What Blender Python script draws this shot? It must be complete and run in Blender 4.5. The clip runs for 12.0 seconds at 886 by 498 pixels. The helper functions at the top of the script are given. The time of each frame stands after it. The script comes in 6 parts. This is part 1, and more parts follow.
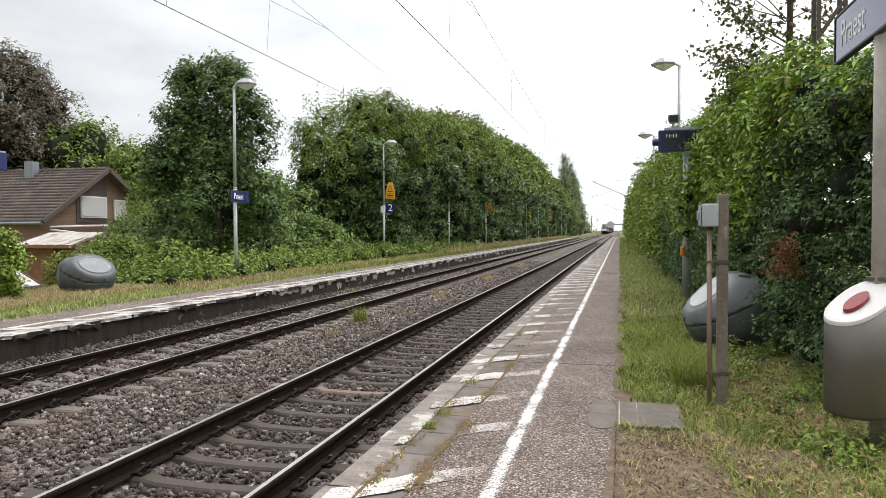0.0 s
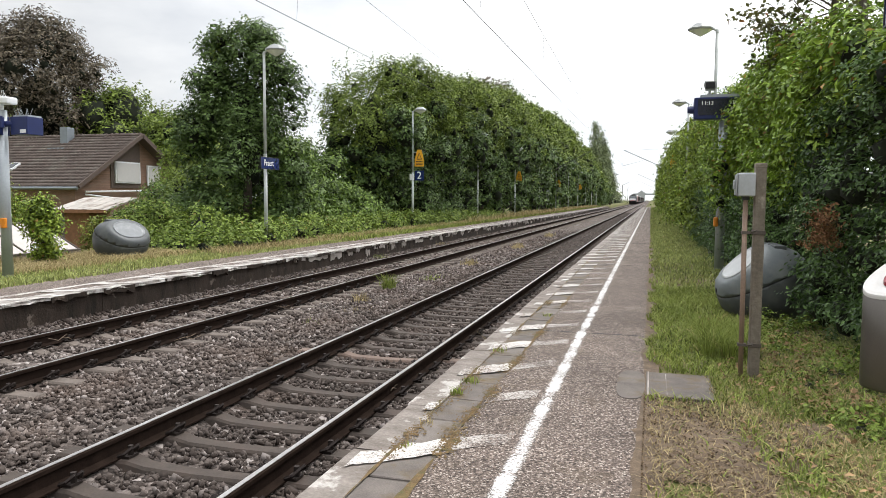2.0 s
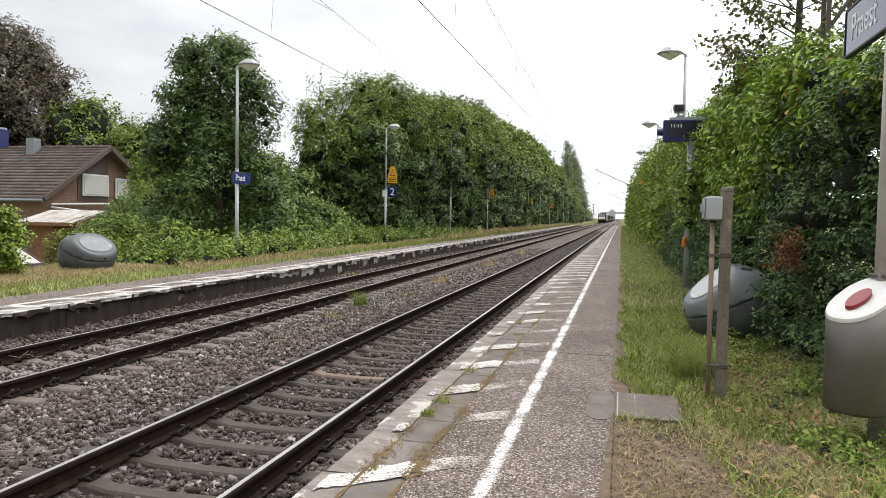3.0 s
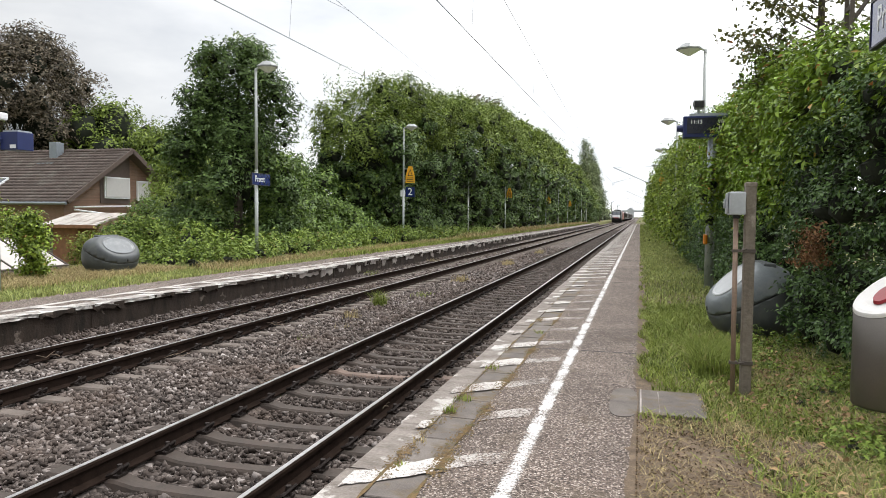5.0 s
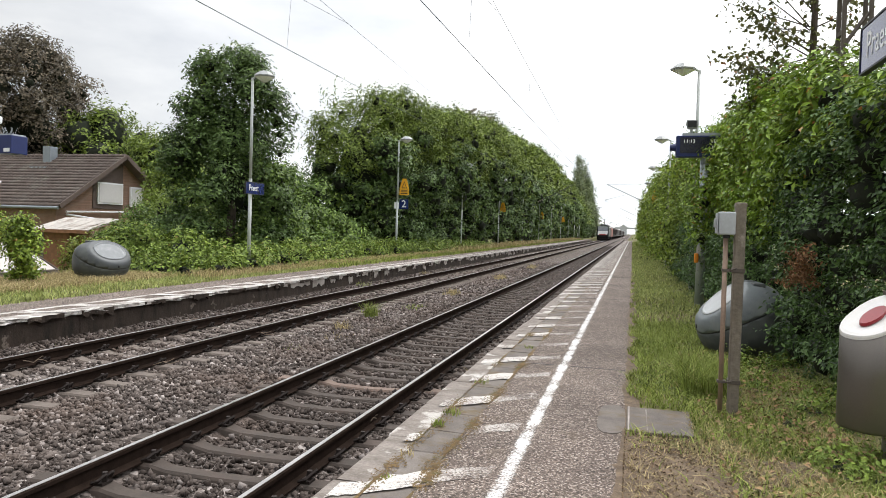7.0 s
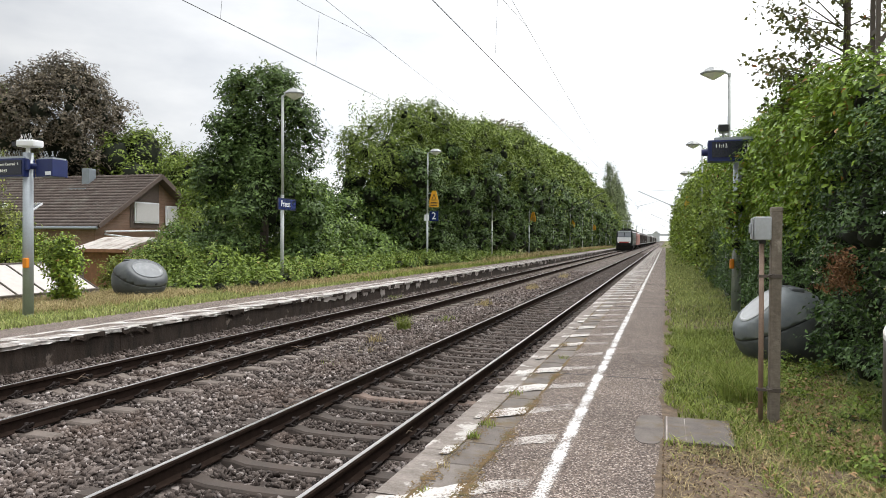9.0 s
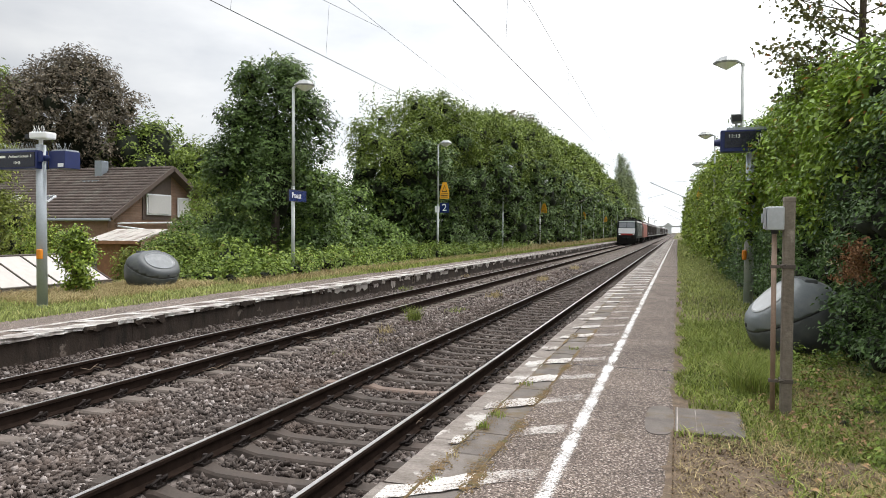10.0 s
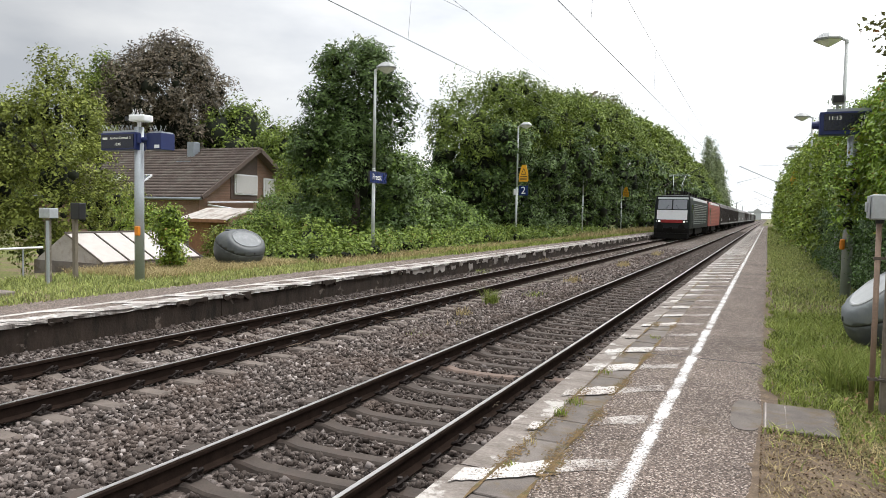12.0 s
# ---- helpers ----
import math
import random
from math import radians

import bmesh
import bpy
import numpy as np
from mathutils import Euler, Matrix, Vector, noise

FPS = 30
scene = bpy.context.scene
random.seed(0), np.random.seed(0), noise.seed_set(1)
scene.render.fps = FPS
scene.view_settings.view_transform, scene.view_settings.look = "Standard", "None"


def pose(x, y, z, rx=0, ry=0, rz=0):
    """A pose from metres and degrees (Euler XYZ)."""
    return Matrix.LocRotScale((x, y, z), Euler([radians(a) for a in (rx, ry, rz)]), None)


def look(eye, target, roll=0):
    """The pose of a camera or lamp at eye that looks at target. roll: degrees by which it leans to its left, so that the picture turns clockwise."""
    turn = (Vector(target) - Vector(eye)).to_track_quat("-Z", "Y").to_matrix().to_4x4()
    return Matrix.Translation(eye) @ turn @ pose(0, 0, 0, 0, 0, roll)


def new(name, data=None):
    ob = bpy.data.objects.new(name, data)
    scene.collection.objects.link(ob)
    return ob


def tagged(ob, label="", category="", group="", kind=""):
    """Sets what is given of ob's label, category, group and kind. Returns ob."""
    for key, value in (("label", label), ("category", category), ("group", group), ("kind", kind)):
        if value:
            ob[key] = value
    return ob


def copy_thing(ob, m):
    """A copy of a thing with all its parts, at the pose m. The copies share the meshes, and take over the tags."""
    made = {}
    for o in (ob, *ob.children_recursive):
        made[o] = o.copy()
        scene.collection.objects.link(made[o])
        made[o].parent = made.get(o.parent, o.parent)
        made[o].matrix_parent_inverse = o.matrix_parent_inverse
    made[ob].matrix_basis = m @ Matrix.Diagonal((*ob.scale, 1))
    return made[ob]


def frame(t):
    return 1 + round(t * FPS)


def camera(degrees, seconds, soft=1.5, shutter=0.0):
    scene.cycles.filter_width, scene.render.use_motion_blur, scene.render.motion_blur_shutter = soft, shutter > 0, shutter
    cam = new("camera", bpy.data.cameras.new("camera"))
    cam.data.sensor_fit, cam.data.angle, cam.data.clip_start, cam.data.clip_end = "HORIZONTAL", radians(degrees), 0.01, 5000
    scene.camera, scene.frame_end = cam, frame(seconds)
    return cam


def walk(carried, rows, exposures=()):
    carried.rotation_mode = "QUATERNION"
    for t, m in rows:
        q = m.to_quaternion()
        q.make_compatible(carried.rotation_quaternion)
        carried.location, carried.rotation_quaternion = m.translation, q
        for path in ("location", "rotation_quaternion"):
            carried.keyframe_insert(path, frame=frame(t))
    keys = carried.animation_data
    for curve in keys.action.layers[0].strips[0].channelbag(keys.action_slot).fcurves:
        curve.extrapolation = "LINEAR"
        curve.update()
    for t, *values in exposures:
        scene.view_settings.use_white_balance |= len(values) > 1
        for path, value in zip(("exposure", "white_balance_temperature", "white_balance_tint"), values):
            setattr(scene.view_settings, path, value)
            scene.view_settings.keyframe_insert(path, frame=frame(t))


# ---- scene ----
cam = camera(64.77, 12.0, soft=0.8)
PATH = [
    (0, (0.028, 0.001, 1.574), (-2.429, 9.691, 1.311), -0.20),
    (0.5, (0.018, 0.019, 1.581), (-2.584, 9.672, 1.371), 0.52),
    (1, (0.008, 0.019, 1.591), (-2.663, 9.651, 1.299), 0.73),
    (1.5, (-0.000, 0.022, 1.573), (-2.839, 9.600, 1.132), 0.76),
    (2, (0.011, 0.027, 1.566), (-2.828, 9.589, 0.850), 0.29),
    (2.5, (0.010, 0.048, 1.586), (-2.601, 9.666, 0.763), 0.45),
    (3, (0.015, 0.023, 1.597), (-2.450, 9.703, 1.118), 0.96),
    (3.2, (0.007, -0.025, 1.571), (-2.623, 9.616, 1.206), 1.40),
    (4.8, (-0.010, 0.007, 1.568), (-2.761, 9.610, 1.106), 1.24),
    (5, (-0.011, 0.010, 1.578), (-2.720, 9.624, 1.094), 0.48),
    (5.5, (-0.025, -0.021, 1.569), (-2.990, 9.524, 1.248), 0.39),
    (6, (-0.000, -0.000, 1.564), (-2.926, 9.559, 1.322), 0.95),
    (6.5, (-0.003, 0.005, 1.585), (-2.629, 9.649, 1.272), 1.82),
    (7, (0.002, -0.011, 1.583), (-2.612, 9.637, 1.285), 1.75),
    (7.2, (-0.002, -0.018, 1.581), (-2.700, 9.607, 1.313), 1.50),
    (8.8, (0.002, -0.030, 1.590), (-2.963, 9.519, 1.462), 0.45),
    (9, (0.002, -0.030, 1.591), (-3.038, 9.496, 1.445), 0.43),
    (9.5, (0.006, -0.028, 1.574), (-3.114, 9.472, 1.440), 0.39),
    (10, (0.008, -0.016, 1.578), (-3.177, 9.460, 1.314), 0.39),
    (10.5, (-0.002, -0.003, 1.580), (-3.377, 9.401, 1.169), 0.43),
    (11, (-0.014, -0.011, 1.576), (-3.517, 9.347, 1.193), 0.32),
    (11.5, (-0.035, -0.044, 1.577), (-3.963, 9.137, 1.065), 0.60),
    (12, (-0.020, -0.012, 1.592), (-4.222, 9.046, 1.059), 1.19),
]
walk(cam, [(t, look(eye, target, roll)) for t, eye, target, roll in PATH])

# ---- world, sun, exposure ----
scene.view_settings.exposure = 0.0
world = bpy.data.worlds.new("overcast_sky")
scene.world = world
world.use_nodes = True
wn, wl = world.node_tree.nodes, world.node_tree.links
wn.clear()
w_out, w_bg = wn.new("ShaderNodeOutputWorld"), wn.new("ShaderNodeBackground")
w_sky = wn.new("ShaderNodeTexSky")
w_sky.sky_type, w_sky.sun_disc = "NISHITA", False
w_sky.sun_elevation, w_sky.sun_rotation = radians(56), radians(33)
w_gain = wn.new("ShaderNodeVectorMath")
w_gain.operation = "SCALE"
w_gain.inputs["Scale"].default_value = 0.07
w_tc, w_map = wn.new("ShaderNodeTexCoord"), wn.new("ShaderNodeMapping")
w_map.inputs["Scale"].default_value = (1.0, 1.0, 2.6)
w_noise = wn.new("ShaderNodeTexNoise")
w_noise.inputs["Scale"].default_value = 2.3
w_noise.inputs["Detail"].default_value = 6.0
w_noise.inputs["Roughness"].default_value = 0.52
w_ramp = wn.new("ShaderNodeValToRGB")
w_ramp.color_ramp.elements[0].position, w_ramp.color_ramp.elements[0].color = 0.36, (0.62, 0.645, 0.685, 1)
w_ramp.color_ramp.elements[1].position, w_ramp.color_ramp.elements[1].color = 0.62, (0.95, 0.955, 0.955, 1)
# the cloud cover is brightest round the hidden sun
w_dot = wn.new("ShaderNodeVectorMath")
w_dot.operation = "DOT_PRODUCT"
w_dot.inputs[1].default_value = (0.50, 0.60, 0.62)
w_glow = wn.new("ShaderNodeMapRange")
w_glow.inputs["From Min"].default_value, w_glow.inputs["From Max"].default_value = 0.05, 0.75
w_glow.inputs["To Min"].default_value, w_glow.inputs["To Max"].default_value = 0.88, 1.9
w_cloud = wn.new("ShaderNodeVectorMath")
w_cloud.operation = "SCALE"
w_mix = wn.new("ShaderNodeMix")
w_mix.data_type = "RGBA"
w_mix.inputs["Factor"].default_value = 0.88
wl.new(w_tc.outputs["Generated"], w_map.inputs["Vector"])
wl.new(w_map.outputs["Vector"], w_noise.inputs["Vector"])
wl.new(w_noise.outputs["Fac"], w_ramp.inputs["Fac"])
wl.new(w_tc.outputs["Generated"], w_dot.inputs[0])
wl.new(w_dot.outputs["Value"], w_glow.inputs["Value"])
wl.new(w_ramp.outputs["Color"], w_cloud.inputs[0])
# an overcast sky is about three times as bright overhead as at the horizon
w_sep, w_high, w_both = wn.new("ShaderNodeSeparateXYZ"), wn.new("ShaderNodeMapRange"), wn.new("ShaderNodeMath")
w_high.interpolation_type = "SMOOTHSTEP"
w_high.inputs["From Min"].default_value, w_high.inputs["From Max"].default_value = 0.30, 0.95
w_high.inputs["To Min"].default_value, w_high.inputs["To Max"].default_value = 1.0, 2.5
w_both.operation = "MULTIPLY"
wl.new(w_tc.outputs["Generated"], w_sep.inputs["Vector"])
wl.new(w_sep.outputs["Z"], w_high.inputs["Value"])
wl.new(w_high.outputs["Result"], w_both.inputs[0])
wl.new(w_glow.outputs["Result"], w_both.inputs[1])
wl.new(w_both.outputs["Value"], w_cloud.inputs["Scale"])
wl.new(w_sky.outputs["Color"], w_gain.inputs[0])
wl.new(w_gain.outputs["Vector"], w_mix.inputs["A"])
wl.new(w_cloud.outputs["Vector"], w_mix.inputs["B"])
wl.new(w_mix.outputs["Result"], w_bg.inputs["Color"])
w_bg.inputs["Strength"].default_value = 1.0
wl.new(w_bg.outputs["Background"], w_out.inputs["Surface"])

sun_data = bpy.data.lights.new("sun", "SUN")
sun_data.energy, sun_data.angle, sun_data.color = 1.3, radians(20), (1.0, 0.96, 0.89)
sun = new("sun", sun_data)
sun.matrix_world = look((13, 20, 36), (0, 0, 0))


# ---- materials ----
def make(name, rough=0.7, metal=0.0, spec=0.5):
    m = bpy.data.materials.new(name)
    m.use_nodes = True
    n, l = m.node_tree.nodes, m.node_tree.links
    b = n["Principled BSDF"]
    b.inputs["Roughness"].default_value, b.inputs["Metallic"].default_value = rough, metal
    b.inputs["Specular IOR Level"].default_value = spec
    return m, n, l, b


def coords(n, space="Object"):
    if space == "World":
        return n.new("ShaderNodeNewGeometry").outputs["Position"]
    return n.new("ShaderNodeTexCoord").outputs["Object"]


def tex_noise(n, l, vec, scale, detail=4.0, rough=0.55):
    t = n.new("ShaderNodeTexNoise")
    t.inputs["Scale"].default_value, t.inputs["Detail"].default_value, t.inputs["Roughness"].default_value = scale, detail, rough
    l.new(vec, t.inputs["Vector"])
    return t.outputs["Fac"]


def ramp(n, l, fac, stops):
    r = n.new("ShaderNodeValToRGB")
    e = r.color_ramp.elements
    while len(e) < len(stops):
        e.new(0.5)
    for k, (p, c) in zip(e, stops):
        k.position, k.color = p, (*c, 1)
    l.new(fac, r.inputs["Fac"])
    return r.outputs["Color"]


def blend(n, l, fac, a, b, mode="MIX"):
    m = n.new("ShaderNodeMix")
    m.data_type, m.blend_type = "RGBA", mode
    for s, v in (("Factor", fac), ("A", a), ("B", b)):
        if isinstance(v, (int, float)):
            m.inputs[s].default_value = v
        elif isinstance(v, tuple):
            m.inputs[s].default_value = (*v, 1)
        else:
            l.new(v, m.inputs[s])
    return m.outputs["Result"]


def bump(n, l, b, height, strength=0.4, dist=0.01):
    u = n.new("ShaderNodeBump")
    u.inputs["Strength"].default_value, u.inputs["Distance"].default_value = strength, dist
    l.new(height, u.inputs["Height"])
    l.new(u.outputs["Normal"], b.inputs["Normal"])


def plain(name, col, rough=0.6, metal=0.0, vary=0.18, scale=6.0, fine=60.0, relief=0.15, stain=None, space="Object", spec=0.5):
    """A surface with grain and stains at two scales."""
    m, n, l, b = make(name, rough, metal, spec)
    v = coords(n, space)
    big, small = tex_noise(n, l, v, scale), tex_noise(n, l, v, fine, 3)
    lo, hi = tuple(c * (1 - vary) for c in col), tuple(min(1, c * (1 + vary)) for c in col)
    c = ramp(n, l, big, [(0.3, lo), (0.7, hi)])
    c = blend(n, l, 0.35, c, ramp(n, l, small, [(0.35, lo), (0.65, hi)]))
    if stain:
        s = ramp(n, l, tex_noise(n, l, v, scale * 0.6, 6, 0.65), [(0.5, (0, 0, 0)), (0.68, (1, 1, 1))])
        c = blend(n, l, s, c, stain)
    l.new(c, b.inputs["Base Color"])
    if relief:
        bump(n, l, b, small, relief, 0.004)
    return m


def foliage(name, dark, light, odd=None, rough=0.5, trans=0.25):
    """Leaves, each of its own tone, letting some light through."""
    m, n, l, b = make(name, rough, 0, 0.2)
    dark, light = ((c[0] * 1.04, c[1], c[2] * 0.98) for c in (dark, light))
    g = n.new("ShaderNodeNewGeometry")
    stops = [(0.0, tuple(x * 0.62 for x in dark)), (0.5, tuple(0.52 * x + 0.48 * y for x, y in zip(dark, light))), (0.92, tuple(x * 1.2 for x in light))]
    if odd:
        stops += [(0.965, light), (0.985, odd)]
    c = ramp(n, l, g.outputs["Random Per Island"], stops)
    patch = tex_noise(n, l, coords(n), 0.7, 3)
    c = blend(n, l, ramp(n, l, patch, [(0.42, (0, 0, 0)), (0.68, (0.45, 0.45, 0.45))]), c, tuple(x * 1.15 for x in light))
    l.new(c, b.inputs["Base Color"])
    t, mix = n.new("ShaderNodeBsdfTranslucent"), n.new("ShaderNodeMixShader")
    l.new(c, t.inputs["Color"])
    mix.inputs["Fac"].default_value = trans * 0.45
    l.new(b.outputs["BSDF"], mix.inputs[1])
    l.new(t.outputs["BSDF"], mix.inputs[2])
    l.new(mix.outputs["Shader"], n["Material Output"].inputs["Surface"])
    return m


def asphalt_nodes(n, l, v):
    """Worn asphalt with light and dark chippings: colour and height."""
    vo = n.new("ShaderNodeTexVoronoi")
    vo.inputs["Scale"].default_value = 95.0
    l.new(v, vo.inputs["Vector"])
    sep = n.new("ShaderNodeSeparateColor")
    l.new(vo.outputs["Color"], sep.inputs["Color"])
    chip = ramp(n, l, sep.outputs["Red"], [(0.0, (0.038, 0.030, 0.026)), (0.45, (0.122, 0.097, 0.083)), (0.8, (0.215, 0.173, 0.148)), (0.97, (0.47, 0.42, 0.38))])
    big = tex_noise(n, l, v, 0.9, 5, 0.6)
    c = blend(n, l, 0.75, chip, ramp(n, l, big, [(0.3, (0.55, 0.52, 0.5)), (0.7, (1.1, 1.05, 1.02))]), "MULTIPLY")
    moss = ramp(n, l, tex_noise(n, l, v, 1.7, 6, 0.7), [(0.56, (0, 0, 0)), (0.72, (0.55, 0.55, 0.55))])
    return blend(n, l, moss, c, (0.105, 0.078, 0.050)), vo.outputs["Distance"]


def asphalt_material():
    m, n, l, b = make("platform_asphalt", 0.9, 0, 0.3)
    c, h = asphalt_nodes(n, l, coords(n, "World"))
    l.new(c, b.inputs["Base Color"])
    bump(n, l, b, h, 0.5, 0.006)
    return m


def worn_paint(name, keep, col=(0.66, 0.64, 0.62), middle=None, half=0.07):
    """White road paint rubbed down to the asphalt; keep: how much of it is left."""
    m, n, l, b = make(name, 0.8, 0, 0.3)
    v = coords(n, "World")
    under, h = asphalt_nodes(n, l, v)
    wear = tex_noise(n, l, v, 55, 8, 0.8)
    wide = tex_noise(n, l, v, 3.0, 3)
    mixed = n.new("ShaderNodeMath")
    mixed.operation = "MULTIPLY_ADD"
    mixed.inputs[1].default_value = 0.45
    l.new(wide, mixed.inputs[0])
    l.new(wear, mixed.inputs[2])
    e = 0.725 - 0.28 * (keep - 0.5)
    left = mixed.outputs["Value"]
    if middle is not None:
        # a sprayed line thins out towards its edges
        sep, off, far, fall, less = (n.new("ShaderNodeSeparateXYZ"), *(n.new("ShaderNodeMath") for k in range(4)))
        off.operation, far.operation, fall.operation, less.operation = "SUBTRACT", "ABSOLUTE", "POWER", "MULTIPLY_ADD"
        l.new(v, sep.inputs["Vector"])
        l.new(sep.outputs["X"], off.inputs[0])
        off.inputs[1].default_value = middle
        l.new(off.outputs["Value"], far.inputs[0])
        scaled = n.new("ShaderNodeMath")
        scaled.operation = "DIVIDE"
        l.new(far.outputs["Value"], scaled.inputs[0])
        scaled.inputs[1].default_value = half
        l.new(scaled.outputs["Value"], fall.inputs[0])
        fall.inputs[1].default_value = 3.0
        l.new(fall.outputs["Value"], less.inputs[0])
        less.inputs[1].default_value = -0.28
        l.new(left, less.inputs[2])
        left = less.outputs["Value"]
    mask = ramp(n, l, left, [(e - 0.06, (0, 0, 0)), (e + 0.05, (1, 1, 1))])
    l.new(blend(n, l, mask, under, col), b.inputs["Base Color"])
    bump(n, l, b, h, 0.35, 0.005)
    return m


def ballast_material(name, stones=True, grime=0.0):
    m, n, l, b = make(name, 0.9, 0, 0.3)
    g = n.new("ShaderNodeNewGeometry")
    v = g.outputs["Position"]
    if stones:
        fac = g.outputs["Random Per Island"]
    else:
        vo = n.new("ShaderNodeTexVoronoi")
        vo.inputs["Scale"].default_value = 17.0
        l.new(v, vo.inputs["Vector"])
        sep = n.new("ShaderNodeSeparateColor")
        l.new(vo.outputs["Color"], sep.inputs["Color"])
        fac = sep.outputs["Red"]
        bump(n, l, b, vo.outputs["Distance"], 1.0, -0.05)
    c = ramp(n, l, fac, [(0.0, (0.040, 0.032, 0.028)), (0.5, (0.118, 0.097, 0.086)), (0.88, (0.215, 0.182, 0.165)), (0.985, (0.40, 0.36, 0.34))])
    c = blend(n, l, 0.45, c, ramp(n, l, tex_noise(n, l, v, 60, 4), [(0.3, (0.5, 0.46, 0.44)), (0.7, (1.15, 1.1, 1.08))]), "MULTIPLY")
    rust = ramp(n, l, tex_noise(n, l, v, 0.8, 4), [(0.45, (0, 0, 0)), (0.7, (0.5, 0.5, 0.5))])
    c = blend(n, l, rust, c, (0.12, 0.082, 0.063))
    l.new(blend(n, l, grime, c, (0.034, 0.024, 0.019)), b.inputs["Base Color"])
    return m


def verge_material():
    m, n, l, b = make("verge_soil_and_grass", 0.95, 0, 0.2)
    v = coords(n, "World")
    c = ramp(n, l, tex_noise(n, l, v, 9, 6, 0.7), [(0.3, (0.060, 0.072, 0.022)), (0.55, (0.135, 0.15, 0.042)), (0.75, (0.22, 0.19, 0.08))])
    dry = ramp(n, l, tex_noise(n, l, v, 0.55, 5, 0.6), [(0.48, (0, 0, 0)), (0.62, (1, 1, 1))])
    soil = ramp(n, l, tex_noise(n, l, v, 22, 6, 0.7), [(0.3, (0.085, 0.06, 0.04)), (0.7, (0.24, 0.18, 0.115))])
    l.new(blend(n, l, dry, c, soil), b.inputs["Base Color"])
    bump(n, l, b, tex_noise(n, l, v, 30, 6), 0.7, 0.03)
    return m


def streaked(name, base, streak, light, rough=0.9, pale_at=0.63):
    """Old concrete with dark runs down its face and pale broken spots."""
    m, n, l, b = make(name, rough, 0, 0.3)
    v = coords(n, "World")
    mp = n.new("ShaderNodeMapping")
    mp.inputs["Scale"].default_value = (1, 1.4, 0.35)
    l.new(v, mp.inputs["Vector"])
    c = ramp(n, l, tex_noise(n, l, mp.outputs["Vector"], 3.2, 7, 0.7), [(0.3, base), (0.7, streak)])
    pale = ramp(n, l, tex_noise(n, l, v, 2.4, 6, 0.65), [(pale_at, (0, 0, 0)), (pale_at + 0.05, (1, 1, 1))])
    c = blend(n, l, pale, c, light)
    c = blend(n, l, 0.5, c, ramp(n, l, tex_noise(n, l, v, 40, 4), [(0.3, (0.6, 0.6, 0.6)), (0.7, (1.2, 1.2, 1.2))]), "MULTIPLY")
    l.new(c, b.inputs["Base Color"])
    bump(n, l, b, tex_noise(n, l, v, 25, 6), 0.5, 0.02)
    return m


def brick_material(name, c1, c2, mortar):
    m, n, l, b = make(name, 0.9)
    v = coords(n)
    t = n.new("ShaderNodeTexBrick")
    t.inputs["Color1"].default_value, t.inputs["Color2"].default_value, t.inputs["Mortar"].default_value = (*c1, 1), (*c2, 1), (*mortar, 1)
    t.inputs["Scale"].default_value = 4.2
    mp = n.new("ShaderNodeMapping")
    mp.inputs["Rotation"].default_value = (radians(90), 0, 0)
    l.new(v, mp.inputs["Vector"])
    l.new(mp.outputs["Vector"], t.inputs["Vector"])
    c = blend(n, l, 0.5, t.outputs["Color"], ramp(n, l, tex_noise(n, l, v, 2.5), [(0.3, (0.75, 0.72, 0.7)), (0.7, (1.1, 1.1, 1.1))]), "MULTIPLY")
    l.new(c, b.inputs["Base Color"])
    return m


def glow(name, col, strength):
    m, n, l, b = make(name, 0.4)
    b.inputs["Base Color"].default_value = (*col, 1)
    b.inputs["Emission Color"].default_value = (*col, 1)
    b.inputs["Emission Strength"].default_value = strength
    return m


ASPHALT = asphalt_material()
PAINT_LINE = worn_paint("white_line_paint", 0.62, (0.66, 0.65, 0.635), -0.73, 0.069)
PAINT_FRESH = worn_paint("white_stripe_paint", 0.60, (0.54, 0.51, 0.48))
PAINT_FAINT = worn_paint("faded_stripe_paint", 0.36, (0.46, 0.43, 0.40))
BALLAST, BALLAST_FAR = ballast_material("ballast_stones"), ballast_material("ballast_bed", False)
BALLAST_GRIMY = ballast_material("grimy_ballast_stones", True, 0.5)
VERGE = verge_material()
KERB = streaked("kerb_concrete", (0.135, 0.112, 0.096), (0.29, 0.255, 0.228), (0.44, 0.41, 0.38), 0.9, 0.56)
PAVER = plain("smooth_paver_concrete", (0.125, 0.106, 0.094), 0.9, vary=0.35, scale=5, fine=110, relief=0.35, stain=(0.115, 0.078, 0.030), space="World")
PAVER_PALE = plain("patch_concrete", (0.165, 0.142, 0.126), 0.9, vary=0.35, scale=5, fine=110, relief=0.35, stain=(0.10, 0.075, 0.045), space="World")
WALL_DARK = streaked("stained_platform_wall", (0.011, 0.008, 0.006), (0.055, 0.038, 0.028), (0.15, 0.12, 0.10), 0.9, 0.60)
EDGE_WHITE = streaked("whitewashed_edge", (0.50, 0.47, 0.44), (0.13, 0.105, 0.09), (0.62, 0.60, 0.57), 0.9, 0.52)
RAIL_RUST = plain("rusty_rail_side", (0.021, 0.014, 0.011), 0.95, 0.0, vary=0.4, scale=8, fine=70, space="World", spec=0.03)
RAIL_TOP = plain("polished_rail_head", (0.56, 0.54, 0.53), 0.34, 1.0, vary=0.15, scale=4, fine=90, relief=0.05, space="World")
SLEEPER = plain("weathered_sleeper_concrete", (0.056, 0.043, 0.035), 0.9, vary=0.35, scale=5, fine=50, relief=0.35, stain=(0.07, 0.05, 0.04), space="World")
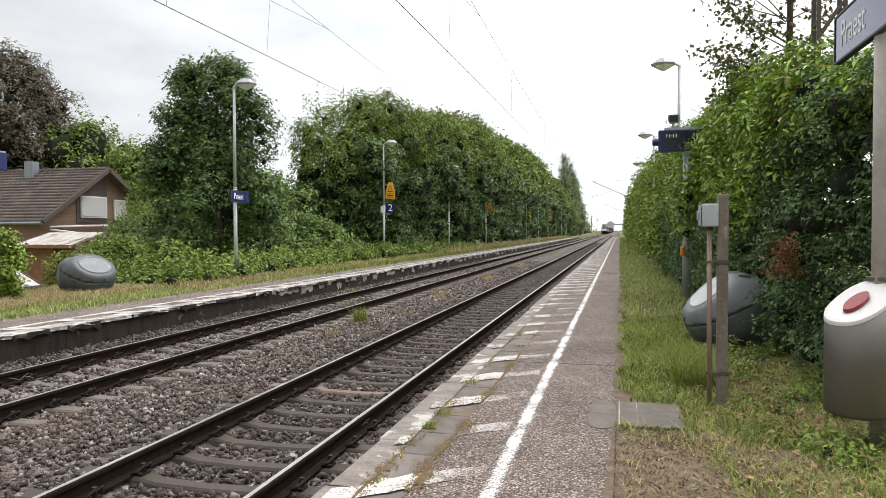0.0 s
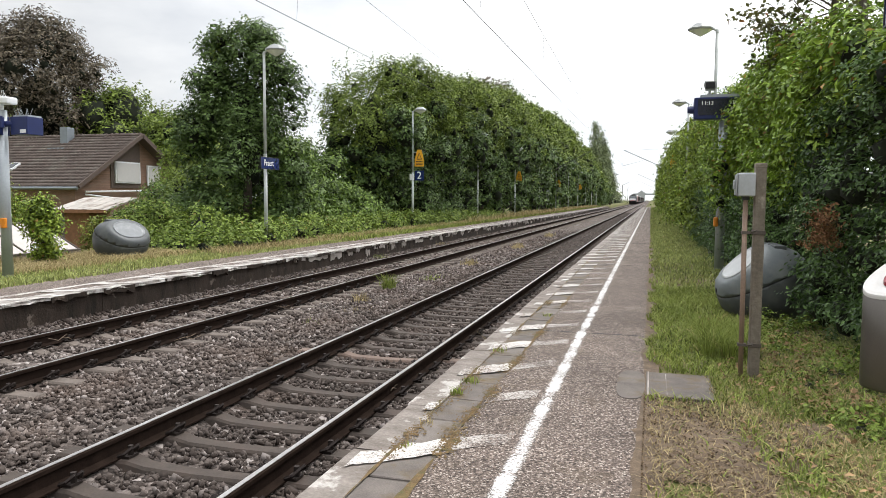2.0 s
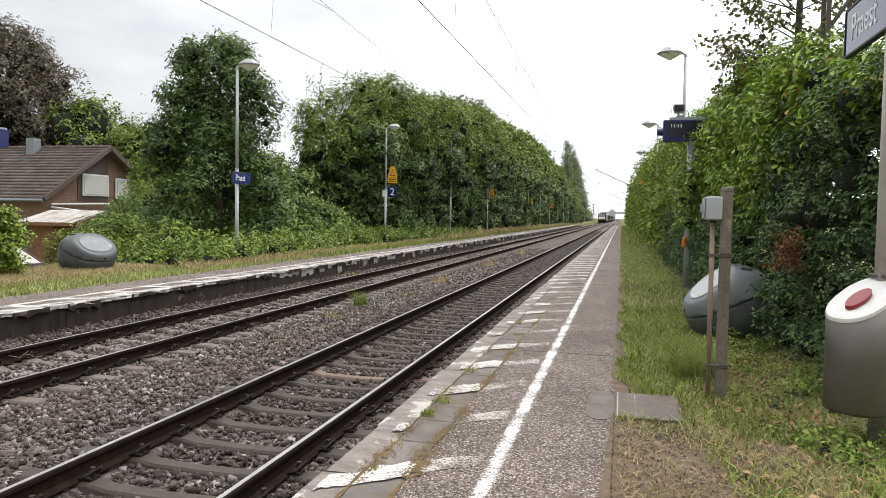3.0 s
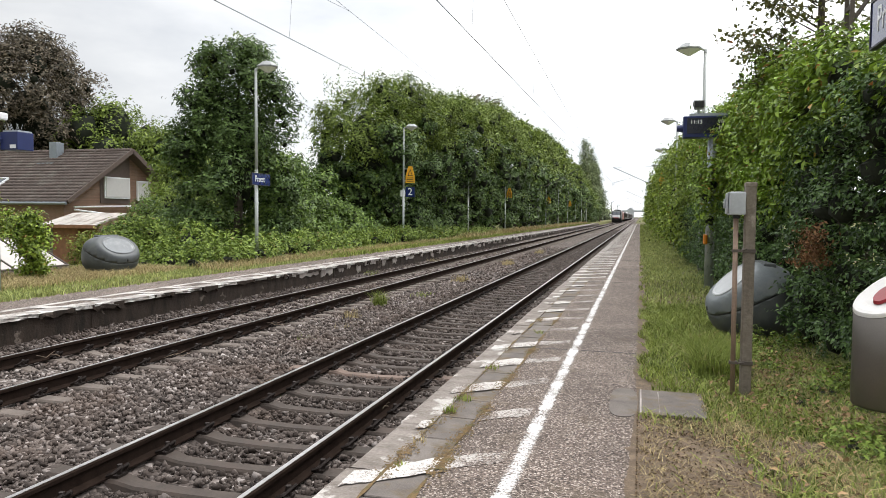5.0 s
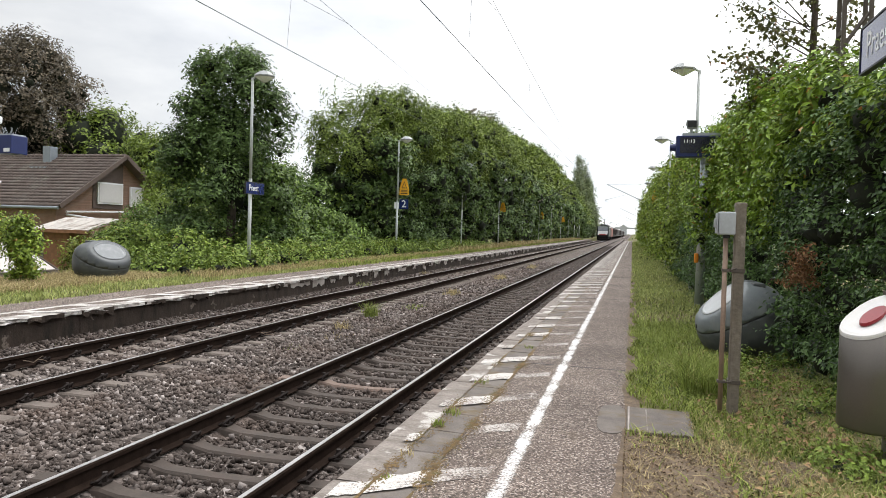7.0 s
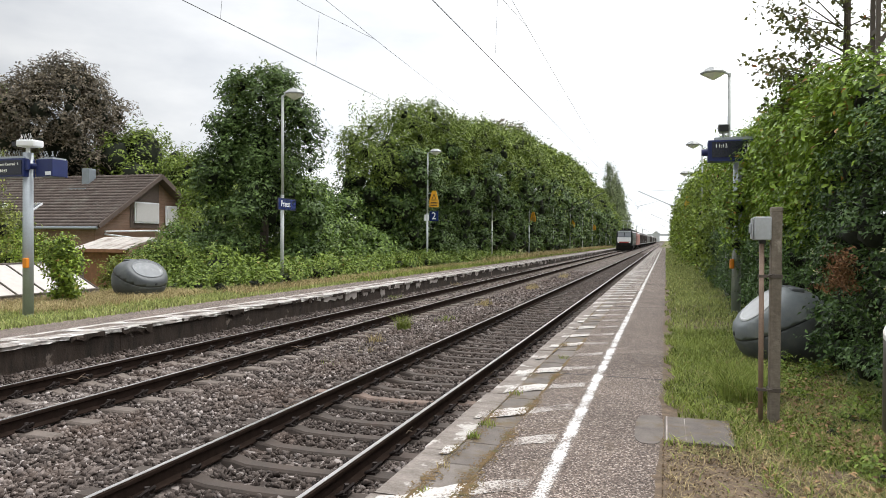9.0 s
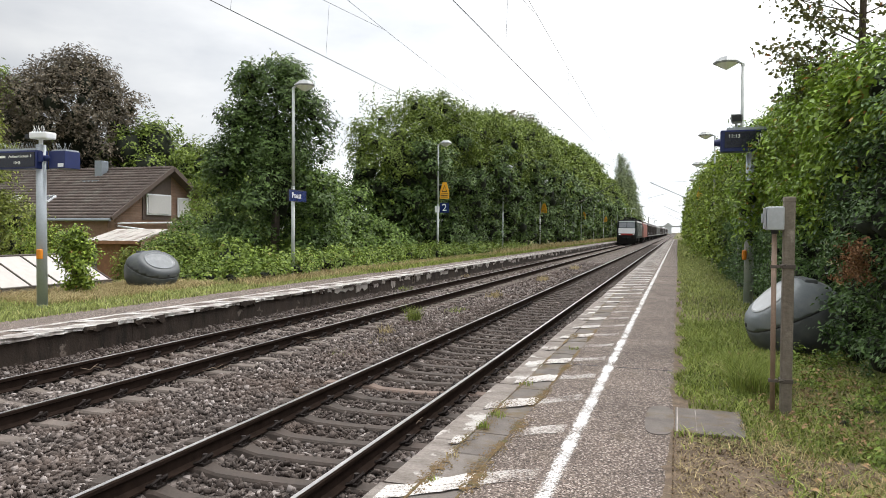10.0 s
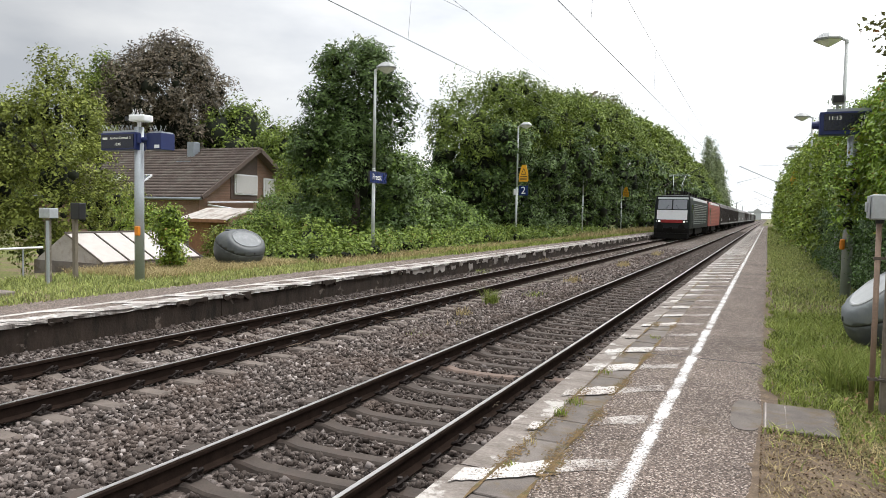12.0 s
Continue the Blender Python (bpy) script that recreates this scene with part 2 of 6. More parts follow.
SLEEPER_FAR = plain("dusty_sleeper_concrete", (0.128, 0.103, 0.087), 0.9, vary=0.35, scale=5, fine=50, relief=0.35, space="World")
SLEEPER_PALE = plain("pale_sleeper_concrete", (0.155, 0.110, 0.088), 0.9, vary=0.25, scale=5, fine=50, relief=0.3, space="World")
CLIP = plain("dark_spring_steel", (0.028, 0.02, 0.017), 0.7, 0.4)
GALV = plain("galvanised_steel", (0.40, 0.43, 0.45), 0.5, 0.55, vary=0.14, scale=3, fine=40)
LAMP_HOOD = plain("lamp_hood_paint", (0.30, 0.31, 0.31), 0.5, 0.2, vary=0.12)
LAMP_GREY = plain("lamp_grey_paint", (0.45, 0.47, 0.46), 0.5, 0.2, vary=0.1)
LAMP_GLASS = plain("lamp_diffuser", (0.78, 0.79, 0.78), 0.25, 0, vary=0.06)
BLUE = plain("sign_blue", (0.012, 0.022, 0.105), 0.4, 0, vary=0.12)
BLUE_DARK = plain("display_dark_panel", (0.008, 0.010, 0.022), 0.22, 0, vary=0.1, relief=0)
SIGN_WHITE = plain("sign_white", (0.80, 0.81, 0.82), 0.45, vary=0.05)
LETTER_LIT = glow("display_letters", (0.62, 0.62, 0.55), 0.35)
YELLOW = plain("warning_yellow", (0.72, 0.36, 0.012), 0.5, vary=0.1)
BLACK = plain("black_paint", (0.015, 0.015, 0.017), 0.5, vary=0.2)
ORANGE = plain("orange_plastic", (0.72, 0.24, 0.015), 0.4, vary=0.08)
WOOD = streaked("weathered_post_concrete", (0.15, 0.125, 0.098), (0.27, 0.235, 0.19), (0.36, 0.32, 0.27))
BOX_GREY = plain("grey_box_plastic", (0.44, 0.46, 0.48), 0.45, vary=0.1, stain=(0.33, 0.34, 0.35))
PIPE = plain("brown_conduit", (0.24, 0.165, 0.12), 0.55, 0.2, vary=0.25)
GRIT_DARK = plain("dark_grey_plastic", (0.062, 0.068, 0.072), 0.5, vary=0.22, scale=4, fine=90, stain=(0.10, 0.105, 0.10))
GRIT_LIGHT = plain("light_grey_plastic", (0.17, 0.18, 0.19), 0.5, vary=0.18, scale=5, fine=90, stain=(0.28, 0.29, 0.29))
STEEL = plain("brushed_stainless_steel", (0.165, 0.150, 0.135), 0.42, 0.8, vary=0.12, scale=2, fine=120, relief=0.04)
BIN_WHITE = plain("bin_lid_white", (0.62, 0.60, 0.58), 0.4, vary=0.08, stain=(0.6, 0.57, 0.53))
BIN_RED = plain("bin_opening_red", (0.22, 0.012, 0.018), 0.4, vary=0.2)
# darker copy of the opening red, for the shade inside the hole
BIN_OPENING_SHADE = plain("bin_opening_shade_red", (0.085, 0.012, 0.012), 0.5, vary=0.4)
BRICK = brick_material("brown_brick", (0.21, 0.125, 0.085), (0.28, 0.165, 0.115), (0.28, 0.22, 0.18))
PANEL_BROWN = plain("brown_cladding", (0.105, 0.075, 0.062), 0.8, vary=0.15)
TILE = plain("brown_roof_tile", (0.108, 0.082, 0.070), 0.85, vary=0.35, scale=1.4, fine=14, relief=0.3, stain=(0.16, 0.14, 0.12))
ZINC = plain("zinc_sheet", (0.28, 0.31, 0.34), 0.5, 0.6, vary=0.1)
SHED_ROOF = plain("weathered_sheet_roof", (0.42, 0.385, 0.35), 0.8, vary=0.25, scale=2, stain=(0.2, 0.16, 0.13))
SHED_WALL = plain("shed_boards", (0.25, 0.12, 0.06), 0.8, vary=0.3)
BLIND = plain("white_roller_blind", (0.60, 0.58, 0.57), 0.6, vary=0.04)
GLASS_DARK = plain("dark_window_glass", (0.02, 0.024, 0.028), 0.08, 0, vary=0.1, relief=0)
FRAME_PANE = plain("milky_greenhouse_pane", (0.44, 0.405, 0.375), 0.5, vary=0.1)
LITTER = foliage("fallen_leaves", (0.10, 0.062, 0.032), (0.33, 0.22, 0.12), None, 0.8, 0.1)
CRUMBS = foliage("soil_and_bark_crumbs", (0.035, 0.026, 0.018), (0.21, 0.155, 0.10), None, 0.9, 0.05)
TWIG_DRY = plain("dry_twig_bark", (0.17, 0.125, 0.09), 0.9, vary=0.3, scale=12)
POST_BEIGE = plain("weathered_beige_post_paint", (0.33, 0.30, 0.265), 0.6, 0.1, vary=0.15, scale=3, stain=(0.22, 0.19, 0.16))
LEAF_LIME = foliage("young_hedge_shoots", (0.10, 0.155, 0.018), (0.30, 0.40, 0.055), (0.34, 0.14, 0.03), 0.42, 0.3)
BARK = plain("tree_bark", (0.075, 0.058, 0.045), 0.95, vary=0.4, scale=8, fine=40, relief=0.6)
# near-black colour painting the shade deep inside crowns and hedges
INNER_SHADE = plain("crown_inner_shade", (0.014, 0.018, 0.008), 0.95, vary=0.4, scale=3, fine=30, relief=0.8)
WIRE = plain("dark_wire", (0.06, 0.062, 0.066), 0.6, 0.5, vary=0.1)
MAST_GREEN = plain("mast_grey_green_paint", (0.125, 0.15, 0.125), 0.6, 0.1, vary=0.2, stain=(0.10, 0.075, 0.05))
MAST_RUST = plain("old_mast_brown_steel", (0.10, 0.082, 0.068), 0.75, 0.2, vary=0.3)
CREAM = plain("cream_insulator", (0.55, 0.5, 0.42), 0.4)
LOCO_BLACK = plain("loco_black_paint", (0.010, 0.011, 0.012), 0.5, vary=0.25, scale=2, spec=0.2)
LOCO_GREEN = plain("loco_dark_green_grey", (0.012, 0.017, 0.015), 0.5, vary=0.2, scale=2, spec=0.2)
LOCO_SILVER = plain("loco_silver_band", (0.42, 0.46, 0.45), 0.4, 0.2, vary=0.1)
LOCO_WHITE = plain("loco_white_front", (0.74, 0.75, 0.77), 0.4, vary=0.05)
LOCO_RED = plain("loco_red", (0.30, 0.018, 0.018), 0.42, vary=0.1)
LOCO_ORANGE = plain("loco_traffic_red", (0.30, 0.072, 0.058), 0.42, vary=0.12)
LOCO_PINK = plain("faded_pale_red", (0.55, 0.22, 0.18), 0.5, vary=0.12)
LOCO_UNDER = plain("bogie_grime", (0.012, 0.011, 0.010), 0.85, vary=0.3, spec=0.15)
HEADLAMP = glow("lit_headlamp", (1.0, 0.97, 0.9), 1.3)
WAGON_BROWN = plain("wagon_dark_brown", (0.055, 0.045, 0.04), 0.65, vary=0.3, scale=1.2, stain=(0.09, 0.075, 0.065))
WAGON_GREY = plain("wagon_grey", (0.26, 0.26, 0.255), 0.6, vary=0.2, scale=1.2, stain=(0.16, 0.14, 0.12))
WAGON_ROOF = plain("wagon_roof", (0.16, 0.16, 0.16), 0.6, vary=0.2)
REPAIR = plain("pale_mortar", (0.34, 0.305, 0.28), 0.9, vary=0.3, scale=4, fine=60, stain=(0.2, 0.17, 0.15), space="World")
MOSS = plain("moss_in_joints", (0.125, 0.078, 0.030), 0.95, vary=0.5, scale=14, fine=120, relief=0.8, stain=(0.075, 0.075, 0.025), space="World")
SOIL = plain("dry_trodden_soil", (0.12, 0.084, 0.054), 0.95, vary=0.6, scale=9, fine=90, relief=0.8, stain=(0.09, 0.062, 0.04), space="World")
# brighter copy of the lid plastic; sky light on the near lid is in the colour
GRIT_SKYLIT = plain("skylit_grey_plastic", (0.46, 0.47, 0.47), 0.5, vary=0.15, scale=5, fine=90, stain=(0.36, 0.36, 0.35))
# pale grey that carries the distance haze of bridge and far house
HAZE_GREY = plain("distance_haze_grey", (0.52, 0.54, 0.56), 0.9, vary=0.1)
LEAF_LAUREL = foliage("laurel_leaves", (0.068, 0.128, 0.017), (0.27, 0.405, 0.055), (0.32, 0.13, 0.03), 0.38, 0.28)
LEAF_PRIVET = foliage("privet_leaves", (0.025, 0.056, 0.018), (0.095, 0.168, 0.045), None, 0.42, 0.2)
LEAF_HORNBEAM = foliage("hornbeam_leaves", (0.062, 0.100, 0.018), (0.20, 0.275, 0.050), None, 0.55, 0.28)
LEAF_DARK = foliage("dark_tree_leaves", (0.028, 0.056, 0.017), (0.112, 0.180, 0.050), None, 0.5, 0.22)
LEAF_IVY = foliage("ivy_leaves", (0.042, 0.085, 0.018), (0.16, 0.25, 0.048), None, 0.45, 0.2)
LEAF_BRAMBLE = foliage("bramble_leaves", (0.058, 0.105, 0.020), (0.21, 0.295, 0.055), (0.22, 0.17, 0.05), 0.55, 0.3)
LEAF_BEECH = foliage("copper_beech_leaves", (0.062, 0.058, 0.042), (0.165, 0.140, 0.100), None, 0.55, 0.2)
LEAF_LIGHT = foliage("light_green_leaves", (0.085, 0.112, 0.020), (0.24, 0.285, 0.060), None, 0.55, 0.35)
# leaf greens lightened and greyed to include haze over the distance
LEAF_HAZED = foliage("hazed_poplar_leaves", (0.12, 0.16, 0.075), (0.25, 0.31, 0.16), None, 0.55, 0.25)
LEAF_MAPLE = foliage("tulip_tree_leaves", (0.062, 0.078, 0.024), (0.150, 0.150, 0.055), (0.35, 0.12, 0.05), 0.5, 0.35)
LEAF_BRIGHT = foliage("bright_green_leaves", (0.065, 0.115, 0.015), (0.26, 0.36, 0.050), (0.25, 0.15, 0.04), 0.45, 0.3)
SIGN_BLUE = plain("glossy_sign_blue", (0.013, 0.024, 0.12), 0.14, 0, vary=0.1, relief=0, spec=1.0)
GRIT_HOOD = plain("mid_grey_plastic", (0.125, 0.14, 0.145), 0.5, vary=0.2, scale=4, fine=90, stain=(0.17, 0.18, 0.17))
# grey base colour stands in for sky reflected in the windscreens
GLASS_SKY_GREY = plain("windscreen_sky_reflection", (0.20, 0.215, 0.235), 0.1, 0, vary=0.1, relief=0)
LEAF_DEAD = foliage("withered_leaves", (0.12, 0.060, 0.028), (0.27, 0.15, 0.075), None, 0.7, 0.2)
GRASS = foliage("grass_blades", (0.105, 0.148, 0.030), (0.29, 0.355, 0.088), (0.36, 0.29, 0.13), 0.6, 0.35)
GRASS_PALE = foliage("pale_mown_grass_blades", (0.155, 0.195, 0.060), (0.38, 0.43, 0.155), (0.40, 0.33, 0.16), 0.6, 0.35)
GRASS_DRY = foliage("dry_grass_blades", (0.25, 0.20, 0.095), (0.46, 0.39, 0.21), None, 0.7, 0.3)


# ---- mesh helpers ----
def part(name, bm, material, parent=None, label=""):
    me = bpy.data.meshes.new(name)
    bmesh.ops.recalc_face_normals(bm, faces=bm.faces)
    bm.to_mesh(me)
    bm.free()
    me.materials.append(material)
    ob = new(name, me)
    ob.parent = parent
    if label:
        ob["label"] = label
    return ob


def shade(ob):
    ob.data.polygons.foreach_set("use_smooth", [True] * len(ob.data.polygons))
    return ob


def raw(name, verts, faces, material, parent=None):
    """A mesh from arrays; all faces have the same number of corners."""
    me = bpy.data.meshes.new(name)
    verts, faces = np.asarray(verts, dtype=np.float32).reshape(-1, 3), np.asarray(faces, dtype=np.int32)
    k = faces.shape[1]
    me.vertices.add(len(verts))
    me.vertices.foreach_set("co", verts.ravel())
    me.loops.add(faces.size)
    me.loops.foreach_set("vertex_index", faces.ravel())
    me.polygons.add(len(faces))
    me.polygons.foreach_set("loop_start", np.arange(0, faces.size, k, dtype=np.int32))
    me.update(calc_edges=True)
    me.materials.append(material)
    ob = new(name, me)
    ob.parent = parent
    return ob


def empty(name, m, label, category, group="", kind=""):
    ob = new(name)
    ob.empty_display_size = 0.1
    ob.matrix_basis = m
    return tagged(ob, label, category, group, kind)


def block(bm, x0, x1, y0, y1, z0, z1, bevel=0.0, m=None):
    made = bmesh.ops.create_cube(bm, size=1.0)["verts"]
    bmesh.ops.scale(bm, vec=(abs(x1 - x0), abs(y1 - y0), abs(z1 - z0)), verts=made)
    bmesh.ops.translate(bm, vec=((x0 + x1) / 2, (y0 + y1) / 2, (z0 + z1) / 2), verts=made)
    if m is not None:
        bmesh.ops.transform(bm, matrix=m, verts=made)
    if bevel:
        edges = list({e for v in made for e in v.link_edges})
        bmesh.ops.bevel(bm, geom=edges, offset=bevel, segments=2, affect="EDGES", profile=0.5)
    return bm


def boxed(x0, x1, y0, y1, z0, z1, bevel=0.0):
    return block(bmesh.new(), x0, x1, y0, y1, z0, z1, bevel)


def rod(bm, a, b, r0, r1=None, n=10):
    a, b = Vector(a), Vector(b)
    d = b - a
    m = Matrix.Translation((a + b) / 2) @ d.to_track_quat("Z", "Y").to_matrix().to_4x4()
    bmesh.ops.create_cone(bm, cap_ends=True, segments=n, radius1=r0, radius2=r0 if r1 is None else r1, depth=d.length, matrix=m)
    return bm


def tube(bm, pts, r, n=5):
    for a, b in zip(pts, pts[1:]):
        rod(bm, a, b, r, n=n)
    return bm


def loft(rings, cap=True):
    bm = bmesh.new()
    rows = [[bm.verts.new(p) for p in ring] for ring in rings]
    k = len(rows[0])
    for a, b in zip(rows, rows[1:]):
        for i in range(k):
            bm.faces.new((a[i], a[(i + 1) % k], b[(i + 1) % k], b[i]))
    if cap:
        bm.faces.new(rows[0][::-1])
        bm.faces.new(rows[-1])
    return bm


def words(name, text, size, material, parent, m, label=""):
    """Lettering as a thin mesh, in the built-in font, centred on m."""
    cu = bpy.data.curves.new(name, "FONT")
    cu.body, cu.size, cu.extrude, cu.align_x, cu.align_y = text, size, 0.002, "CENTER", "CENTER"
    ob = new(name, cu)
    bpy.context.view_layer.update()
    me = bpy.data.meshes.new_from_object(ob.evaluated_get(bpy.context.evaluated_depsgraph_get()))
    bpy.data.objects.remove(ob)
    bpy.data.curves.remove(cu)
    me.materials.clear()
    me.materials.append(material)
    ob = new(name, me)
    ob.parent, ob.matrix_basis = parent, m
    if label:
        ob["label"] = label
    return ob


RNG = np.random.default_rng(7)


def unit(v):
    return v / np.maximum(np.linalg.norm(v, axis=-1, keepdims=True), 1e-9)


def leaf_arrays(pts, outward, size, up=0.5, wild=0.9, slim=0.5):
    """Folded pointed leaves, two triangles each, at pts."""
    k = len(pts)
    nrm = unit(outward + [0, 0, up] + wild * RNG.normal(size=(k, 3)))
    tip = unit(np.cross(nrm, RNG.normal(size=(k, 3))))
    tip = unit(tip + [0, 0, -0.25])
    side = unit(np.cross(nrm, tip))
    s = (size * RNG.uniform(0.6, 1.25, k))[:, None]
    v = np.stack([pts - tip * s * 0.5, pts + side * s * slim * 0.5 + nrm * s * 0.10, pts + tip * s * 0.5 - nrm * s * 0.06, pts - side * s * slim * 0.5 + nrm * s * 0.10], 1)
    b = np.arange(k)[:, None] * 4
    return v.reshape(-1, 3), np.concatenate([b + [0, 1, 2], b + [0, 2, 3]])


def on_clumps(clumps, n, depth=0.35, down=0.25, face=None, size=0.1):
    """n leaf places near the outside of ellipsoids (x, y, z, rx, ry, rz), strung along short sprays, and the ways out; denser towards face."""
    c = np.asarray(clumps, float)
    area = (c[:, 3] * c[:, 4] + c[:, 3] * c[:, 5] + c[:, 4] * c[:, 5])
    per = 9
    m = n // per + 1
    pick = RNG.choice(len(c), int(m * (3.2 if face else 1.7)), p=area / area.sum())
    d = unit(RNG.normal(size=(len(pick), 3)))
    flip = (d[:, 2] < 0) & (RNG.random(len(d)) > down)
    d[flip, 2] *= -1
    r = 1.0 - depth * RNG.random(len(d)) ** 1.5
    p = c[pick, :3] + d * c[pick, 3:] * r[:, None]
    if len(c) < 400:
        deep = np.zeros(len(p), bool)
        for e in c:
            deep |= (((p - e[:3]) / e[3:]) ** 2).sum(1) < 0.35
        p, d = p[~deep], d[~deep]
    if face:
        thin = (d @ np.array(face) < -0.15) & (RNG.random(len(d)) < 0.75)
        p, d = p[~thin], d[~thin]
    p, d = p[:m], d[:m]
    way = unit(d * 0.8 + [0, 0, 0.55] + 0.55 * RNG.normal(size=d.shape))
    reach = size * RNG.uniform(1.6, 3.6, len(p))
    t = np.linspace(-0.35, 1.0, per)
    q = p[:, None] + way[:, None] * (reach[:, None] * t[None])[..., None]
    q[..., 2] -= 0.22 * reach[:, None] * np.maximum(t, 0)[None] ** 2
    q += RNG.normal(size=q.shape) * (size * 0.42)
    return q.reshape(-1, 3), np.repeat(d, per, 0)


def core_arrays(clumps, scale=0.72, nu=7, nv=5):
    """Lumpy solid hearts of the clumps, so that a crown is dense inside and its depths read dark."""
    vs, fs, base = [], [], 0
    for e in np.asarray(clumps, float):
        g = []
        for j in range(nv + 1):
            a = math.pi * j / nv
            for i in range(nu):
                b = 2 * math.pi * i / nu
                k = scale * (1.7 if max(e[3:6]) > 1.4 else 1.0) * RNG.uniform(0.7, 1.15)
                g.append((e[0] + e[3] * k * math.sin(a) * math.cos(b), e[1] + e[4] * k * math.sin(a) * math.sin(b), e[2] + e[5] * k * math.cos(a)))
        for j in range(nv):
            for i in range(nu):
                p, q = base + j * nu + i, base + j * nu + (i + 1) % nu
                fs += [(p, q, q + nu), (p, q + nu, p + nu)]
        vs += g
        base += len(g)
    return np.array(vs), np.array(fs)


def crown(name, clumps, n, size, material, parent, depth=0.35, up=0.5, wild=0.9, slim=0.5, core=0.6, face=None):
    p, d = on_clumps(clumps, n, depth, 0.25, face, size)
    v, f = leaf_arrays(p, d, size, up, wild, slim)
    # solid dark cores put in for the shade between the leaves
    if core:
        raw("inner_shade_core", *core_arrays(clumps, core * 0.64), INNER_SHADE, parent)["kind"] = "stuff"
    return raw(name, v, f, material, parent)


def crown_clumps(centre, radii, count, rel=0.34, floor=-9.0, shape=1.0):
    """Clumps set over an ellipsoid, giving an uneven outline; shape below 1 narrows the top."""
    out = [(*centre, radii[0] * 0.72, radii[1] * 0.72, radii[2] * 0.8)]
    for k in range(count):
        d = unit(RNG.normal(size=3))
        h = d[2]
        taper = 1.0 if h < 0 else 1 - (1 - shape) * h
        q = RNG.uniform(0.62, 0.9)
        r = rel * RNG.uniform(0.65, 1.25)
        p = np.array(centre) + d * radii * q * [taper, taper, 1]
        if p[2] > floor:
            out.append((*p, radii[0] * r * taper, radii[1] * r * taper, min(radii) * r * 1.05))
    return out


def trunk(parent, base, top, r, limbs=5, spread=1.5):
    bm = bmesh.new()
    base, top = Vector(base), Vector(top)
    mid = base.lerp(top, 0.5) + Vector((r * 0.6, -r * 0.5, 0))
    rod(bm, base - Vector((0, 0, 0.2)), mid, r, r * 0.75)
    rod(bm, mid, top, r * 0.75, r * 0.3)
    for k in range(limbs):
        a = base.lerp(top, random.uniform(0.35, 0.85))
        e = a + Vector((random.uniform(-1, 1) * spread, random.uniform(-1, 1) * spread, random.uniform(0.5, 1.2) * spread))
        rod(bm, a, e, r * 0.4, r * 0.12, 7)
    return part("trunk", bm, BARK, parent)


def blades(name, n, area, height, width, material, ground=0.0, lean=0.5, keep=None, parent=None):
    """Grass: n curved blades over area (x0, x1, y0, y1)."""
    x0, x1, y0, y1 = area
    p = np.stack([RNG.uniform(x0, x1, n), RNG.uniform(y0, y1, n), np.full(n, ground)], 1)
    if keep is not None:
        p = p[keep(p)]
    n = len(p)
    a = RNG.uniform(0, 2 * math.pi, n)
    side = np.stack([np.cos(a), np.sin(a), 0 * a], 1)
    ln = RNG.normal(size=(n, 2)) * lean
    h = (height * RNG.uniform(0.45, 1.3, n))[:, None]
    tilt = np.concatenate([ln, np.ones((n, 1))], 1)
    w = width * RNG.uniform(0.7, 1.3, n)[:, None]
    midp = p + tilt * [0.35, 0.35, 1] * h * 0.55
    tip = p + tilt * h * [1, 1, 0.95]
    v = np.stack([p - side * w, p + side * w, midp + side * w * 0.7, midp - side * w * 0.7, tip], 1).reshape(-1, 3)
    b = np.arange(n)[:, None] * 5
    f = np.concatenate([b + [0, 1, 2], b + [0, 2, 3], b + [3, 2, 4]])
    return raw(name, v, f, material, parent)


# ---- ground, platforms, track bed ----
XN, XF, ZR = -3.378, -7.49, -0.378
ZS = ZR - 0.172


def ground():
    xs = [-2500, -500, -120, -60, -34, -26, -22, -19, -17, -15, -13, -11.5, -10.35, -10.25, -1.25, -1.15, 0.0, 1.0, 2.0, 3.0, 6, 20, 80, 500, 2500]
    zs = [-0.8, -0.8, -0.8, -0.8, -0.8, -0.8, -0.75, -0.5, -0.2, -0.08, -0.04, -0.04, -0.05, -0.95, -0.95, -0.1, -0.02, 0.0, 0.02, 0.03, 0.0, -0.3, -0.5, -0.5, -0.5]
    ys = [-600, -60, -20, 0, 10, 20, 30, 45, 60, 90, 130, 180, 300, 600, 1200, 3000]
    v = [(x, y, z) for y in ys for x, z in zip(xs, zs)]
    k = len(xs)
    f = [(j * k + i, j * k + i + 1, (j + 1) * k + i + 1, (j + 1) * k + i) for j in range(len(ys) - 1) for i in range(k - 1)]
    tagged(raw("ground", v, f, VERGE), "rough grass verge and bare soil beside the platforms", "ground", kind="structure")


def bed_height(x):
    """Top of the ballast across the two tracks."""
    d1, d2 = np.abs(x - XN), np.abs(x - XF)
    z = np.full_like(x, ZS - 0.015)
    z = np.where(d1 < 0.70, ZS - 0.075, z)
    z = np.where((d1 > 0.70) & (d1 < 1.35), ZS - 0.035, z)
    z = np.where(d2 < 1.32, ZS - 0.045, z)
    return np.where(x < -8.40, np.interp(x, (-9.25, -9.0, -8.6, -8.40), (-0.455, -0.48, -0.56, ZS - 0.045)), z)


